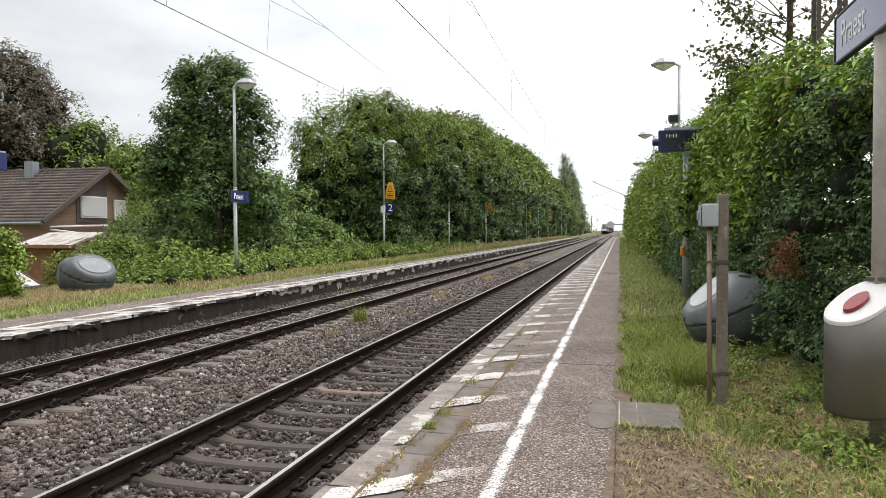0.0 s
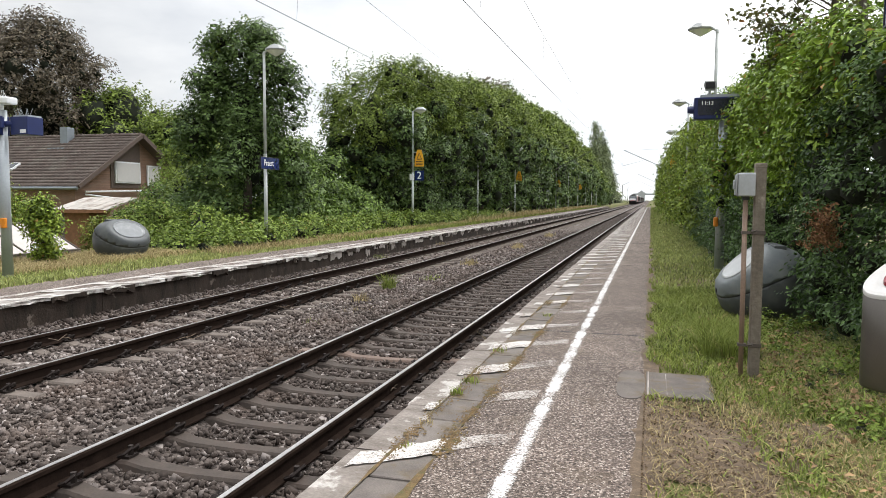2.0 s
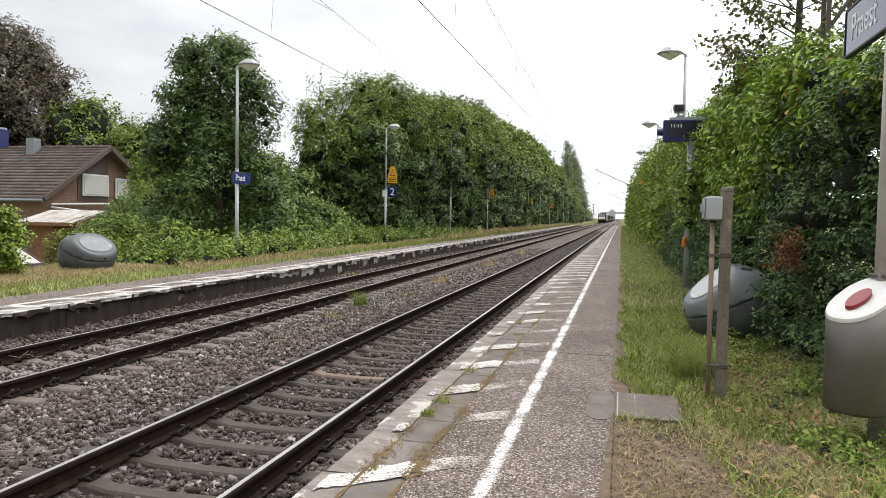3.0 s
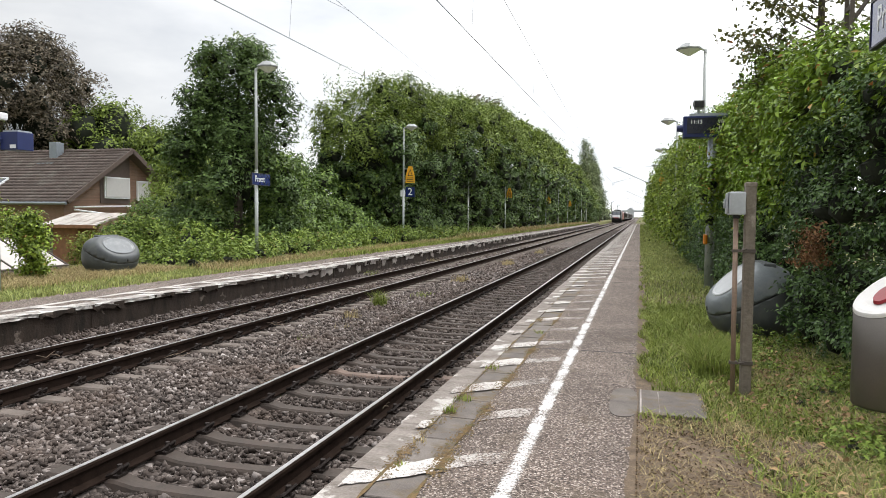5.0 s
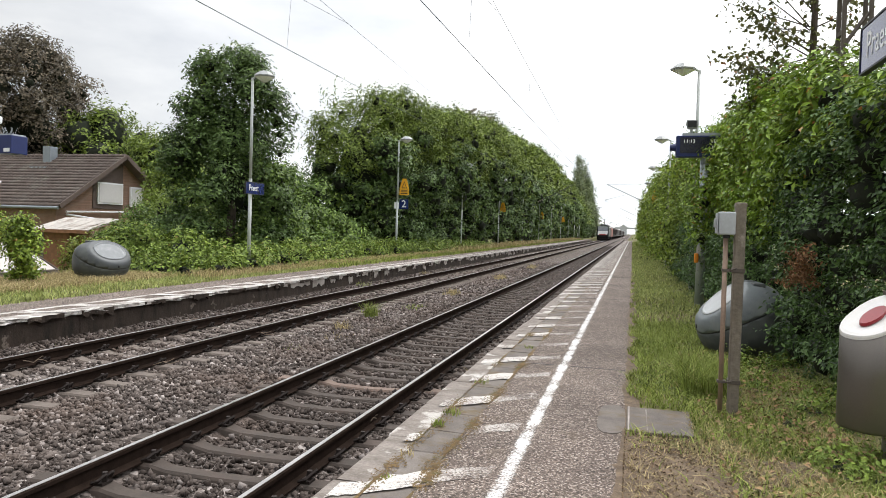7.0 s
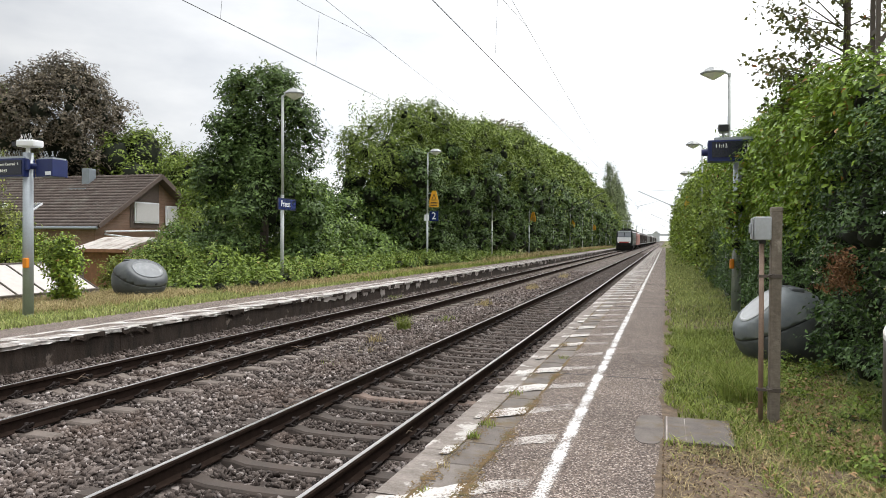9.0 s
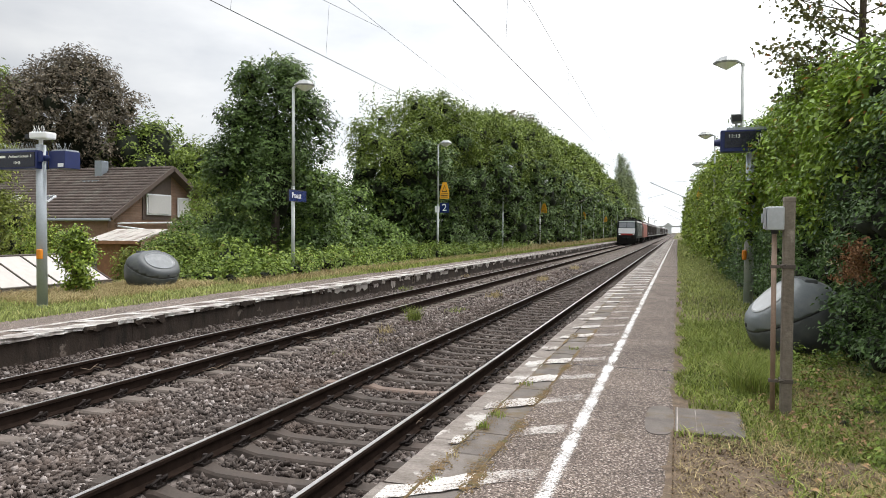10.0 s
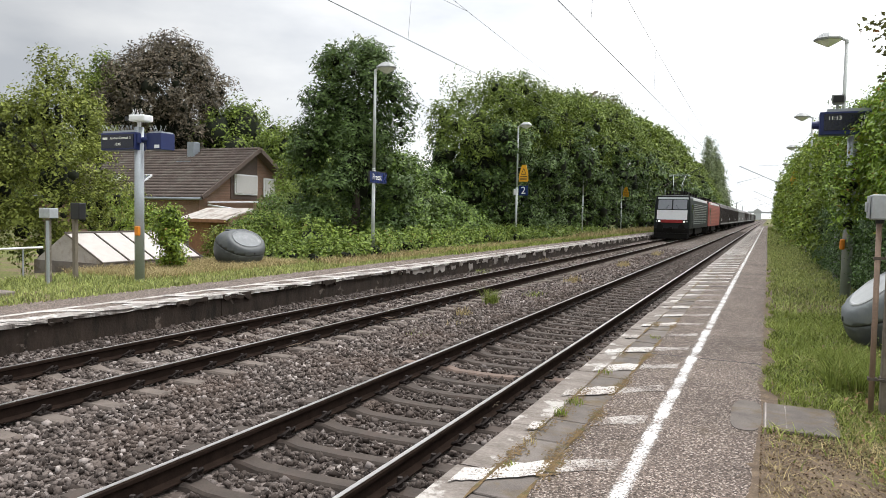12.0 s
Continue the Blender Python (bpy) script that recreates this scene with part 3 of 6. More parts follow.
def ballast():
    xs = np.concatenate([np.arange(-9.25, -1.55, 0.11), [-1.55]])
    ys = np.concatenate([np.arange(-6, 30, 0.25), np.arange(30, 120, 2.5), [150, 250, 500, 1500]])
    gx, gy = np.meshgrid(xs, ys)
    gz = bed_height(gx) + RNG.normal(0, 0.008, gx.shape)
    v = np.stack([gx, gy, gz], -1).reshape(-1, 3)
    k = len(xs)
    j, i = np.meshgrid(np.arange(len(ys) - 1), np.arange(k - 1), indexing="ij")
    b = (j * k + i).ravel()[:, None]
    bed = tagged(raw("ballast_bed", v, b + [0, 1, k + 1, k], BALLAST_FAR), "grey-brown crushed stone ballast under both tracks", "ballast", kind="structure")
    # loose stones, finest near the platform where the camera stands
    octa = np.array([(1, 0, 0), (-1, 0, 0), (0, 1, 0), (0, -1, 0), (0, 0, 1), (0, 0, -1)], float)
    tri = np.array([(0, 2, 4), (2, 1, 4), (1, 3, 4), (3, 0, 4), (2, 0, 5), (1, 2, 5), (3, 1, 5), (0, 3, 5)])
    cube = 0.62 * np.array([(a, b, c) for c in (-1, 1) for b in (-1, 1) for a in (-1, 1)], float)
    sides = np.array([(0, 2, 3), (0, 3, 1), (4, 5, 7), (4, 7, 6), (0, 1, 5), (0, 5, 4), (2, 6, 7), (2, 7, 3), (0, 4, 6), (0, 6, 2), (1, 3, 7), (1, 7, 5)])
    for name, y0, y1, per, size in (("ballast_stones", 0.6, 9.0, 560, 0.0285), ("ballast_stones", 9.0, 21.0, 330, 0.037), ("ballast_stones", 21.0, 48.0, 60, 0.052)):
        n = int((y1 - y0) * 7.4 * per)
        p = np.stack([RNG.uniform(-9.16, -1.78, n), RNG.uniform(y0, y1, n)], 1)
        rail = np.minimum(np.abs(np.abs(p[:, 0] - XN) - 0.753), np.abs(np.abs(p[:, 0] - XF) - 0.753)) < 0.10
        near = np.abs(p[:, 0] - XN) < 1.32
        far = np.abs(p[:, 0] - XF) < 1.30
        ph = np.abs((p[:, 1] - 8.77 + 0.295) % 0.59 - 0.295)
        on = (near & (ph < 0.125)) | (far & (ph < 0.125) & (RNG.random(n) < 0.93))
        p = p[~(rail | on)]
        n = len(p)
        z = bed_height(p[:, 0]) + RNG.uniform(-0.014, 0.026, n)
        base, faces = (cube, sides) if y0 < 9 else (octa, tri)
        q = base[None] * RNG.uniform(0.6, 1.25, (n, len(base), 1)) * (size * RNG.uniform(0.55, 1.3, n))[:, None, None] * RNG.uniform(0.4, 1.55, (n, 1, 3))
        r = unit(RNG.normal(size=(n, 4)))
        w, x, y, zz = r.T
        m = np.stack([1 - 2 * (y * y + zz * zz), 2 * (x * y - w * zz), 2 * (x * zz + w * y), 2 * (x * y + w * zz), 1 - 2 * (x * x + zz * zz), 2 * (y * zz - w * x), 2 * (x * zz - w * y), 2 * (y * zz + w * x), 1 - 2 * (x * x + y * y)], 1).reshape(-1, 3, 3)
        q = np.einsum("nij,nkj->nki", m, q) + np.concatenate([p, z[:, None]], 1)[:, None]
        inner = (np.abs(p[:, 0] - XN) < 1.45) | (p[:, 0] < -8.4)
        for some, mat, lb in ((q[inner], BALLAST_GRIMY, "dark grimy ballast stones in the near track and along the far wall"), (q[~inner], BALLAST, "loose crushed grey-brown ballast stones beside the rails")):
            f = (np.arange(len(some))[:, None, None] * len(base) + faces[None]).reshape(-1, 3)
            tagged(raw(name, some.reshape(-1, 3), f, mat), lb, "ballast", kind="stuff")


def twigs():
    for x, y, a, ln in ((-7.0, 9.9, 8, 0.55), (-6.55, 11.6, -12, 0.6), (-8.1, 8.0, 60, 0.3), (-1.93, 5.2, 75, 0.5), (-1.9, 7.9, 60, 0.45), (-1.98, 8.15, 110, 0.35), (-4.35, 7.6, 20, 0.3), (-2.6, 7.0, 100, 0.22), (-6.4, 8.6, 40, 0.35), (-8.75, 12.5, 80, 0.5)):
        tw = empty("twig", pose(x, y, ZS + 0.015, 0, 0, a), "dry brown twig lying on the track ballast", "twig", "twigs on the track")
        pts = [(ln * (k / 5 - 0.5), 0.03 * math.sin(2.3 * k + y), 0.03 + 0.05 * abs(math.sin(k + x))) for k in range(6)]
        bm = tube(bmesh.new(), pts, 0.006, 5)
        tube(bm, [pts[2], (pts[2][0] + 0.08, 0.09, 0.07), (pts[2][0] + 0.15, 0.12, 0.10)], 0.004, 4)
        part("stick", bm, TWIG_DRY, tw)


RAIL_PROFILE = [(-0.075, 0), (0.075, 0), (0.075, 0.012), (0.012, 0.032), (0.009, 0.118), (0.036, 0.134), (0.036, 0.162), (0.028, 0.170), (0.0, 0.172), (-0.028, 0.170), (-0.036, 0.162), (-0.036, 0.134), (-0.009, 0.118), (-0.012, 0.032), (-0.075, 0.012)]


def sleeper_mesh():
    """Pre-stressed sleeper: high rail seats, lower waist, sloping flanks."""
    rings = []
    for x, z, w in ((-1.3, -0.03, 0.10), (-1.27, 0.0, 0.105), (-0.95, 0.0, 0.105), (-0.60, 0.0, 0.10), (-0.45, -0.035, 0.085), (0, -0.045, 0.08), (0.45, -0.035, 0.085), (0.60, 0.0, 0.10), (0.95, 0.0, 0.105), (1.27, 0.0, 0.105), (1.3, -0.03, 0.10)):
        rings.append([(x, -w - 0.05, -0.20), (x, -w, z - 0.02), (x, -w + 0.02, z), (x, w - 0.02, z), (x, w, z - 0.02), (x, w + 0.05, -0.20)])
    bm = loft(rings)
    bmesh.ops.recalc_face_normals(bm, faces=bm.faces)
    me = bpy.data.meshes.new("sleeper")
    bm.to_mesh(me)
    bm.free()
    me.materials.append(SLEEPER)
    return me


def clip_mesh():
    """Bent spring clip with its screw beside the rail foot."""
    bm = bmesh.new()
    tube(bm, [(0.0, -0.06, 0.012), (0.05, -0.065, 0.03), (0.085, -0.03, 0.062), (0.05, 0.0, 0.034), (0.085, 0.03, 0.062), (0.05, 0.065, 0.03), (0.0, 0.06, 0.012)], 0.010, 4)
    rod(bm, (0.05, 0, 0.0), (0.05, 0, 0.065), 0.018, n=6)
    block(bm, 0.0, 0.07, -0.045, 0.045, -0.002, 0.012)
    bmesh.ops.scale(bm, vec=(1.3, 1.25, 1.45), verts=bm.verts)
    me = bpy.data.meshes.new("clip")
    bm.to_mesh(me)
    bm.free()
    me.materials.append(CLIP)
    return me


def tracks():
    sl, cl = sleeper_mesh(), clip_mesh()
    pale = sl.copy()
    pale.materials.clear()
    pale.materials.append(SLEEPER_PALE)
    dusty = sl.copy()
    dusty.materials.clear()
    dusty.materials.append(SLEEPER_FAR)
    for xc, label, reach in ((XN, "railway track on concrete sleepers beside the near platform", 20), (XF, "railway track with half-buried concrete sleepers by the far platform", 16)):
        tr = empty("track", pose(xc, 0, ZS), label, "railway track", "railway tracks", "structure")
        for s in (-1, 1):
            rings = [[(s * 0.753 + px, y, pz) for px, pz in RAIL_PROFILE] for y in (-30, 0, 40, 120, 1500)]
            part("rail", loft(rings), RAIL_RUST, tr)
            part("running_surface", boxed(s * 0.753 - 0.019, s * 0.753 + 0.021, -30, 1500, 0.168, 0.1745), RAIL_TOP, tr, "polished steel running surface")
        ys = [8.77 + 0.59 * k for k in range(-18, 190)]
        for k, y in enumerate(ys):
            near_pale = xc == XN and abs(y - 8.77) < 0.01
            ob = new("sleeper", pale if near_pale else sl if xc == XN else dusty)
            ob.parent, ob.matrix_basis = tr, pose(random.uniform(-0.015, 0.015), y, 0, 0, 0, random.uniform(-0.6, 0.6))
            if near_pale:
                ob["label"] = "pale reddish concrete sleeper"
            if 0 < y < reach:
                for s in (-1, 1):
                    for t in (-1, 1):
                        c = new("clip", cl)
                        c.parent, c.matrix_basis = tr, pose(s * 0.753 + t * 0.06, y, 0.006, 0, 0, 0 if t > 0 else 180)


def stripe(bm, x0, x1, ya, w, z, k=0.75, xe=-1.75):
    """A slanting painted bar across the platform edge between x0 and x1."""
    n = 5
    lo = [(x0 + (x1 - x0) * i / n, ya + k * (x0 + (x1 - x0) * i / n - xe) + random.uniform(-0.02, 0.02)) for i in range(n + 1)]
    hi = [(x + random.uniform(-0.01, 0.01), y + w + random.uniform(-0.03, 0.03)) for x, y in lo]
    bm.faces.new([bm.verts.new((x, y, z)) for x, y in lo + hi[::-1]])


def soil_patch(x, y, rx, ry, z=0.022):
    bm = bmesh.new()
    rim = []
    for k in range(48):
        a = 2 * math.pi * k / 48
        r = 0.75 + 0.45 * noise.noise((math.cos(a) * 1.6 + x, math.sin(a) * 1.6 + y, 0)) + 0.2 * noise.noise((math.cos(a) * 6, math.sin(a) * 6, x))
        rim.append(bm.verts.new((x + rx * r * math.cos(a), y + ry * r * math.sin(a), z - 0.02)))
    mid = bm.verts.new((x, y, z + 0.012))
    for k in range(48):
        bm.faces.new((mid, rim[k], rim[(k + 1) % 48]))
    tagged(part("soil_patch", bm, SOIL), "bare dry trodden soil in the grass verge", "soil", "bare soil patches", "structure")


def near_platform():
    pf = empty("platform_near", pose(0, 0, 0), "asphalt railway platform with concrete edge stones and worn white hatching", "platform", kind="structure")
    part("base", boxed(-1.62, 0.0, -14, 170, -0.95, -0.03), KERB, pf)
    part("surface", boxed(-1.20, 0.035, -14, 170, -0.10, 0.0), ASPHALT, pf, "worn grey-brown asphalt with light chippings")
    bm = bmesh.new()
    ys = np.concatenate([np.arange(-4, 24, 0.045), np.arange(24, 165, 4)])
    a = [bm.verts.new((-0.808 + (random.uniform(-0.004, 0.004) if y < 24 else 0), y, 0.004)) for y in ys]
    c = [bm.verts.new((-0.652 + (random.uniform(-0.004, 0.004) if y < 24 else 0), y, 0.004)) for y in ys]
    for i in range(len(ys) - 1):
        bm.faces.new((a[i], c[i], c[i + 1], a[i + 1]))
    part("white_line", bm, PAINT_LINE, pf, "white painted safety line")
    fresh, faint = bmesh.new(), bmesh.new()
    for k in range(-5, 130):
        y = 5.80 + 1.09 * k
        if y > 17:
            stripe(fresh, -1.72, -0.84, y, 0.30, 0.0065)
            continue
        stripe(faint if k % 3 == 0 else fresh, -1.70 + random.uniform(0, 0.14), -1.50, y, random.uniform(0.2, 0.33), 0.0065)
        if k % 4 != 3:
            stripe(fresh, -1.48, -1.205, y, random.uniform(0.28, 0.36), 0.0065)
        stripe(faint, -1.18, -0.82, y + 0.05, 0.24, 0.004)
    part("edge_stripes", fresh, PAINT_FRESH, pf, "chipped white hatching")
    part("faded_stripes", faint, PAINT_FAINT, pf, "faded white hatching")
    bm = bmesh.new()
    for k, y in enumerate((8.30, 17.2, 26.0)):
        block(bm, -1.19, 0.03, y, y + 0.014, -0.01, 0.003)
    part("joint", bm, BLACK, pf, "tarred joint")
    # moss and dirt along the joints
    for xm, w in ((-1.492, 0.020), (-1.205, 0.026)):
        bm = bmesh.new()
        ys = np.arange(0, 26, 0.06)
        g = [max(0.0015, w * (0.22 + 1.6 * noise.noise((y * 1.9, xm * 7, 0)) + 0.5 * noise.noise((y * 11, xm, 3)))) for y in ys]
        a = [bm.verts.new((xm - q, y, 0.0055)) for y, q in zip(ys, g)]
        c = [bm.verts.new((xm + q * 0.9, y, 0.0055)) for y, q in zip(ys, g)]
        for i in range(len(ys) - 1):
            bm.faces.new((a[i], c[i], c[i + 1], a[i + 1]))
        part("moss_joint", bm, MOSS, pf, "brown moss in the joint")
    vs, fs = [], []
    for k in range(26):
        cy = random.choice((4.3, 4.9, 5.5, 6.1, 6.6, 7.2, 8.1, 9.0, 10.4)) + random.uniform(-0.2, 0.2)
        cx = random.choice((-1.205, -1.205, -1.47)) + random.uniform(-0.02, 0.03)
        for j in range(random.randint(60, 190)):
            x, y, q = random.gauss(cx, 0.032), random.gauss(cy, 0.13), random.uniform(0.003, 0.009)
            a = random.uniform(0, 3.1)
            i = len(vs)
            vs += [(x + q * math.cos(a + t), y + 1.5 * q * math.sin(a + t), 0.007 + 0.003 * (t == 0)) for t in (0, 1.57, 3.14, 4.71)]
            fs += [(i, i + 1, i + 2), (i, i + 2, i + 3)]
    tagged(raw("moss_crumbs", np.array(vs), np.array(fs), MOSS, pf), kind="stuff")
    bm = bmesh.new()
    ys = np.arange(0.5, 30, 0.08)
    a = [bm.verts.new((-0.005 - 0.05 * abs(noise.noise((y * 1.3, 5, 0))) - 0.03 * abs(noise.noise((y * 6, 2, 0))) - 0.05 * max(0, 1 - abs(y - 4.2) / 1.6), y, 0.0045)) for y in ys]
    c = [bm.verts.new((0.12, y, 0.0045)) for y in ys]
    for i in range(len(ys) - 1):
        bm.faces.new((a[i], c[i], c[i + 1], a[i + 1]))
    part("dirt_edge", bm, SOIL, pf, "soil washed over the asphalt edge")
    kerbs = []
    for k in range(4):
        bm = boxed(-0.14, 0.105, -0.494, 0.494, -0.16, 0.0, 0.012)
        for v in bm.verts:
            v.co += Vector((random.uniform(-1, 1), random.uniform(-1, 1), 0.5 * random.uniform(-1, 0.5))) * 0.008
        o = part("kerb_stone", bm, KERB, pf)
        kerbs.append(o.data)
        bpy.data.objects.remove(o)
    pav = []
    for k in range(4):
        bm = boxed(-0.143, 0.143, -0.262, 0.262, -0.08, 0.0, 0.008)
        for v in bm.verts:
            v.co += Vector((random.uniform(-1, 1), random.uniform(-1, 1), random.uniform(-1, 0.3))) * 0.006
        o = part("paver", bm, PAVER if k % 2 else PAVER_PALE, pf)
        pav.append(o.data)
        bpy.data.objects.remove(o)
    for k in range(110):
        o = new("kerb_stone", random.choice(kerbs))
        o.parent, o.matrix_basis = pf, pose(-1.60 + random.uniform(-0.008, 0.008), -2.5 + k, random.uniform(-0.004, 0.003), 0, 0, random.uniform(-0.5, 0.5))
    for k in range(130):
        o = new("paver", random.choice(pav))
        o.parent, o.matrix_basis = pf, pose(-1.345, -2.6 + 0.54 * k, random.uniform(-0.005, 0.001), random.uniform(-0.4, 0.4), 0, random.uniform(-0.8, 0.8))
    bm = boxed(0.008, 0.54, 5.74, 6.54, -0.06, 0.012, 0.006)
    tagged(part("cover_slab", bm, PAVER), "grey concrete cover slab set in the platform verge", "slab", kind="structure")
    slab = bpy.data.objects["cover_slab"]
    part("edge_strip", boxed(0.020, 0.032, 5.75, 6.53, 0.006, 0.016), REPAIR, slab, "pale worn mortar edge strip")
    part("groove", boxed(0.17, 0.176, 5.80, 6.48, 0.008, 0.0135), KERB, slab)
    ring = [(-0.115 + 0.115 * math.cos(a) * (abs(math.cos(a)) ** -0.35 if abs(math.cos(a)) > 0.01 else 1), 6.1 + 0.47 * math.sin(a) * (abs(math.sin(a)) ** -0.35 if abs(math.sin(a)) > 0.01 else 1), 0) for a in np.linspace(0, 2 * math.pi, 24, endpoint=False)]
    bm = loft([[(x, y, -0.05) for x, y, _ in ring], [(x, y, 0.006) for x, y, _ in ring]])
    tagged(part("asphalt_patch", bm, PAVER), "smooth dark repair patch in the asphalt", "patch", kind="structure")


def far_platform():
    pf = empty("platform_far", pose(0, 0, 0), "low far platform with a stained concrete edge wall and worn white markings", "platform", kind="structure")
    part("surface", boxed(-10.9, -9.45, -20, 170, -0.6, -0.03), ASPHALT, pf, "grey asphalt surface")
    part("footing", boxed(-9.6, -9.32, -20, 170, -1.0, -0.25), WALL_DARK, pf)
    panels, tops = [], []
    for k in range(3):
        bm = boxed(-0.07, 0.085, -1.004, 1.004, -0.60, 0.05)
        bmesh.ops.subdivide_edges(bm, edges=[e for e in bm.edges if abs(e.verts[0].co.y - e.verts[1].co.y) > 1], cuts=9)
        for v in bm.verts:
            if v.co.x > 0:
                v.co.x += random.uniform(-0.010, 0.004)
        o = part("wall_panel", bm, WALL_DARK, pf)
        panels.append(o.data)
        bpy.data.objects.remove(o)
        bm = boxed(-0.25, 0.12, -0.985, 0.985, -0.055, 0.0, 0.010)
        bmesh.ops.subdivide_edges(bm, edges=[e for e in bm.edges if abs(e.verts[0].co.y - e.verts[1].co.y) > 1], cuts=13)
        for v in bm.verts:
            if v.co.x > 0.05:
                v.co.x += random.uniform(-0.035, 0.012)
                v.co.z += random.uniform(-0.022, 0.012) if v.co.z < -0.03 else random.uniform(-0.006, 0.002)
        o = part("edge_stone", bm, EDGE_WHITE, pf)
        tops.append(o.data)
        bpy.data.objects.remove(o)
    for k in range(75):
        y = -9.0 + 2.0 * k
        o = new("wall_panel", random.choice(panels))
        o.parent, o.matrix_basis = pf, pose(-9.27 + random.uniform(-0.01, 0.01), y, -0.13, 0, 0, 0)
        o = new("edge_stone", random.choice(tops))
        o.parent, o.matrix_basis = pf, pose(-9.25 + random.uniform(-0.01, 0.01), y, -0.028 + random.uniform(-0.006, 0.004), 0, 0, 0)
    # pale mortar repairs on the broken edge wall
    spots = [(16.9, 17.5, 0.10), (17.7, 18.9, 0.17), (19.1, 19.9, 0.26), (20.35, 20.75, 0.20), (21.0, 21.3, 0.13)]
    y = 21.8
    while y < 110:
        w = random.uniform(0.25, 1.1)
        spots.append((y, y + w, random.uniform(0.08, 0.32)))
        y += w + random.uniform(0.15, 1.3)
    for y0, y1, h in spots:
        n = 7
        top = [(-9.165, y0 + (y1 - y0) * i / n, -0.085) for i in range(n + 1)]
        low = [(-9.165, y, -0.085 - h * random.uniform(0.45, 1.0)) for _, y, _ in top]
        ring = top + low[::-1]
        part("mortar_repair", loft([ring, [(x - 0.03, y, z) for x, y, z in ring]]), REPAIR, pf, "pale mortar repair")
    y = 6.5
    while y < 60:
        w, h = random.uniform(0.2, 0.9), random.uniform(0.04, 0.13)
        n = 8
        top = [(-9.126, y + w * i / n, -0.03 + random.uniform(-0.012, 0.004)) for i in range(n + 1)]
        low = [(-9.126, q, -0.07 - h * random.uniform(0.2, 1.0)) for _, q, _ in top]
        ring = top + low[::-1]
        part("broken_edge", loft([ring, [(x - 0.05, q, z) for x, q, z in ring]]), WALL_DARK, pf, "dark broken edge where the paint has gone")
        y += w + random.uniform(0.3, 2.2)
    bm = bmesh.new()
    for k in range(-4, 120):
        stripe(bm, -9.78, -9.14, 5.7 + 1.15 * k, 0.30, -0.0195, 0.75, -9.78)
    block(bm, -9.92, -9.80, -10, 160, -0.04, -0.025)
    part("edge_stripes", bm, PAINT_FRESH, pf, "worn white hatching")


# ---- things on and beside the platforms ----
def lamp_post(x, y, arm, label, head_z=6.42):
    """Slim column with a short arm towards the track and a hat-shaped head; arm: signed length."""
    lp = empty("street_lamp", pose(x, y, 0), label, "lamp", "platform lamps")
    bm = bmesh.new()
    rod(bm, (0, 0, -0.3), (0, 0, 3.0), 0.062, 0.058, 14)
    rod(bm, (0, 0, 3.0), (0, 0, head_z - 0.12), 0.050, 0.042, 12)
    rod(bm, (0, 0, 2.98), (0, 0, 3.03), 0.064, 0.052, 14)
    shade(part("column", bm, LAMP_GREY, lp))
    s = 1 if arm > 0 else -1
    bm = bmesh.new()
    rod(bm, (0, 0, head_z - 0.14), (0, 0, head_z - 0.05), 0.05, 0.04)
    rod(bm, (0, 0, head_z - 0.08), (s * 0.2, 0, head_z + 0.03), 0.035, 0.035)
    part("arm", bm, LAMP_GREY, lp)
    c = s * 0.44

    def ring(r, z, n=8):
        return [(c + r * math.cos(a) * 1.15, r * math.sin(a), z) for a in np.linspace(0, 2 * math.pi, n, endpoint=False)]
    part("lamp_head", loft([ring(0.300, head_z - 0.045), ring(0.315, head_z + 0.0), ring(0.17, head_z + 0.135), ring(0.15, head_z + 0.145)]), LAMP_HOOD, lp, "grey hat-shaped lamp housing")
    part("diffuser", loft([ring(0.285, head_z - 0.05), ring(0.13, head_z - 0.15), ring(0.03, head_z - 0.21)]), LAMP_GLASS, lp, "clear faceted lamp glass")
    return lp


def lamps():
    for k in range(11):
        lamp_post(-12.35 if k == 0 else -12.68, 20.8 if k == 0 else 36.8 + 15.2 * (k - 1), 0.5, "slim grey lamp post with hat-shaped head on the far platform")
    for y in (21.5, 37.2, 53.0, 69.0, 85.0, 101.0, 117.0):
        lamp_post(1.68, y, -0.5, "slim grey lamp post with hat-shaped head behind the hedge")


def name_sign(x, y0, y1, z0, z1, face, label, size, along=0.0, narrow=0.82):
    """Blue station sign along the track; face: +1 looks to +x, -1 to -x."""
    s = empty("station_sign", pose(x, (y0 + y1) / 2, (z0 + z1) / 2), label, "sign")
    h, w = (y1 - y0) / 2, (z1 - z0) / 2
    part("panel", boxed(-0.02, 0.02, -h, h, -w, w, 0.006), SIGN_BLUE, s)
    bm = bmesh.new()
    for a, b, c, d in ((-h, h, w - 0.004, w + 0.012), (-h, h, -w - 0.012, -w + 0.004), (-h - 0.012, -h + 0.003, -w, w), (h - 0.003, h + 0.012, -w, w)):
        block(bm, -0.027, 0.027, a, b, c, d)
    part("frame", bm, BLACK, s, "dark metal frame")
    words("lettering", "Praest", size, SIGN_WHITE, s, pose(face * 0.022, along, 0, 90, 0, 90 * face) @ Matrix.Diagonal((narrow, 1, 1, 1)), "white lettering")
    return s


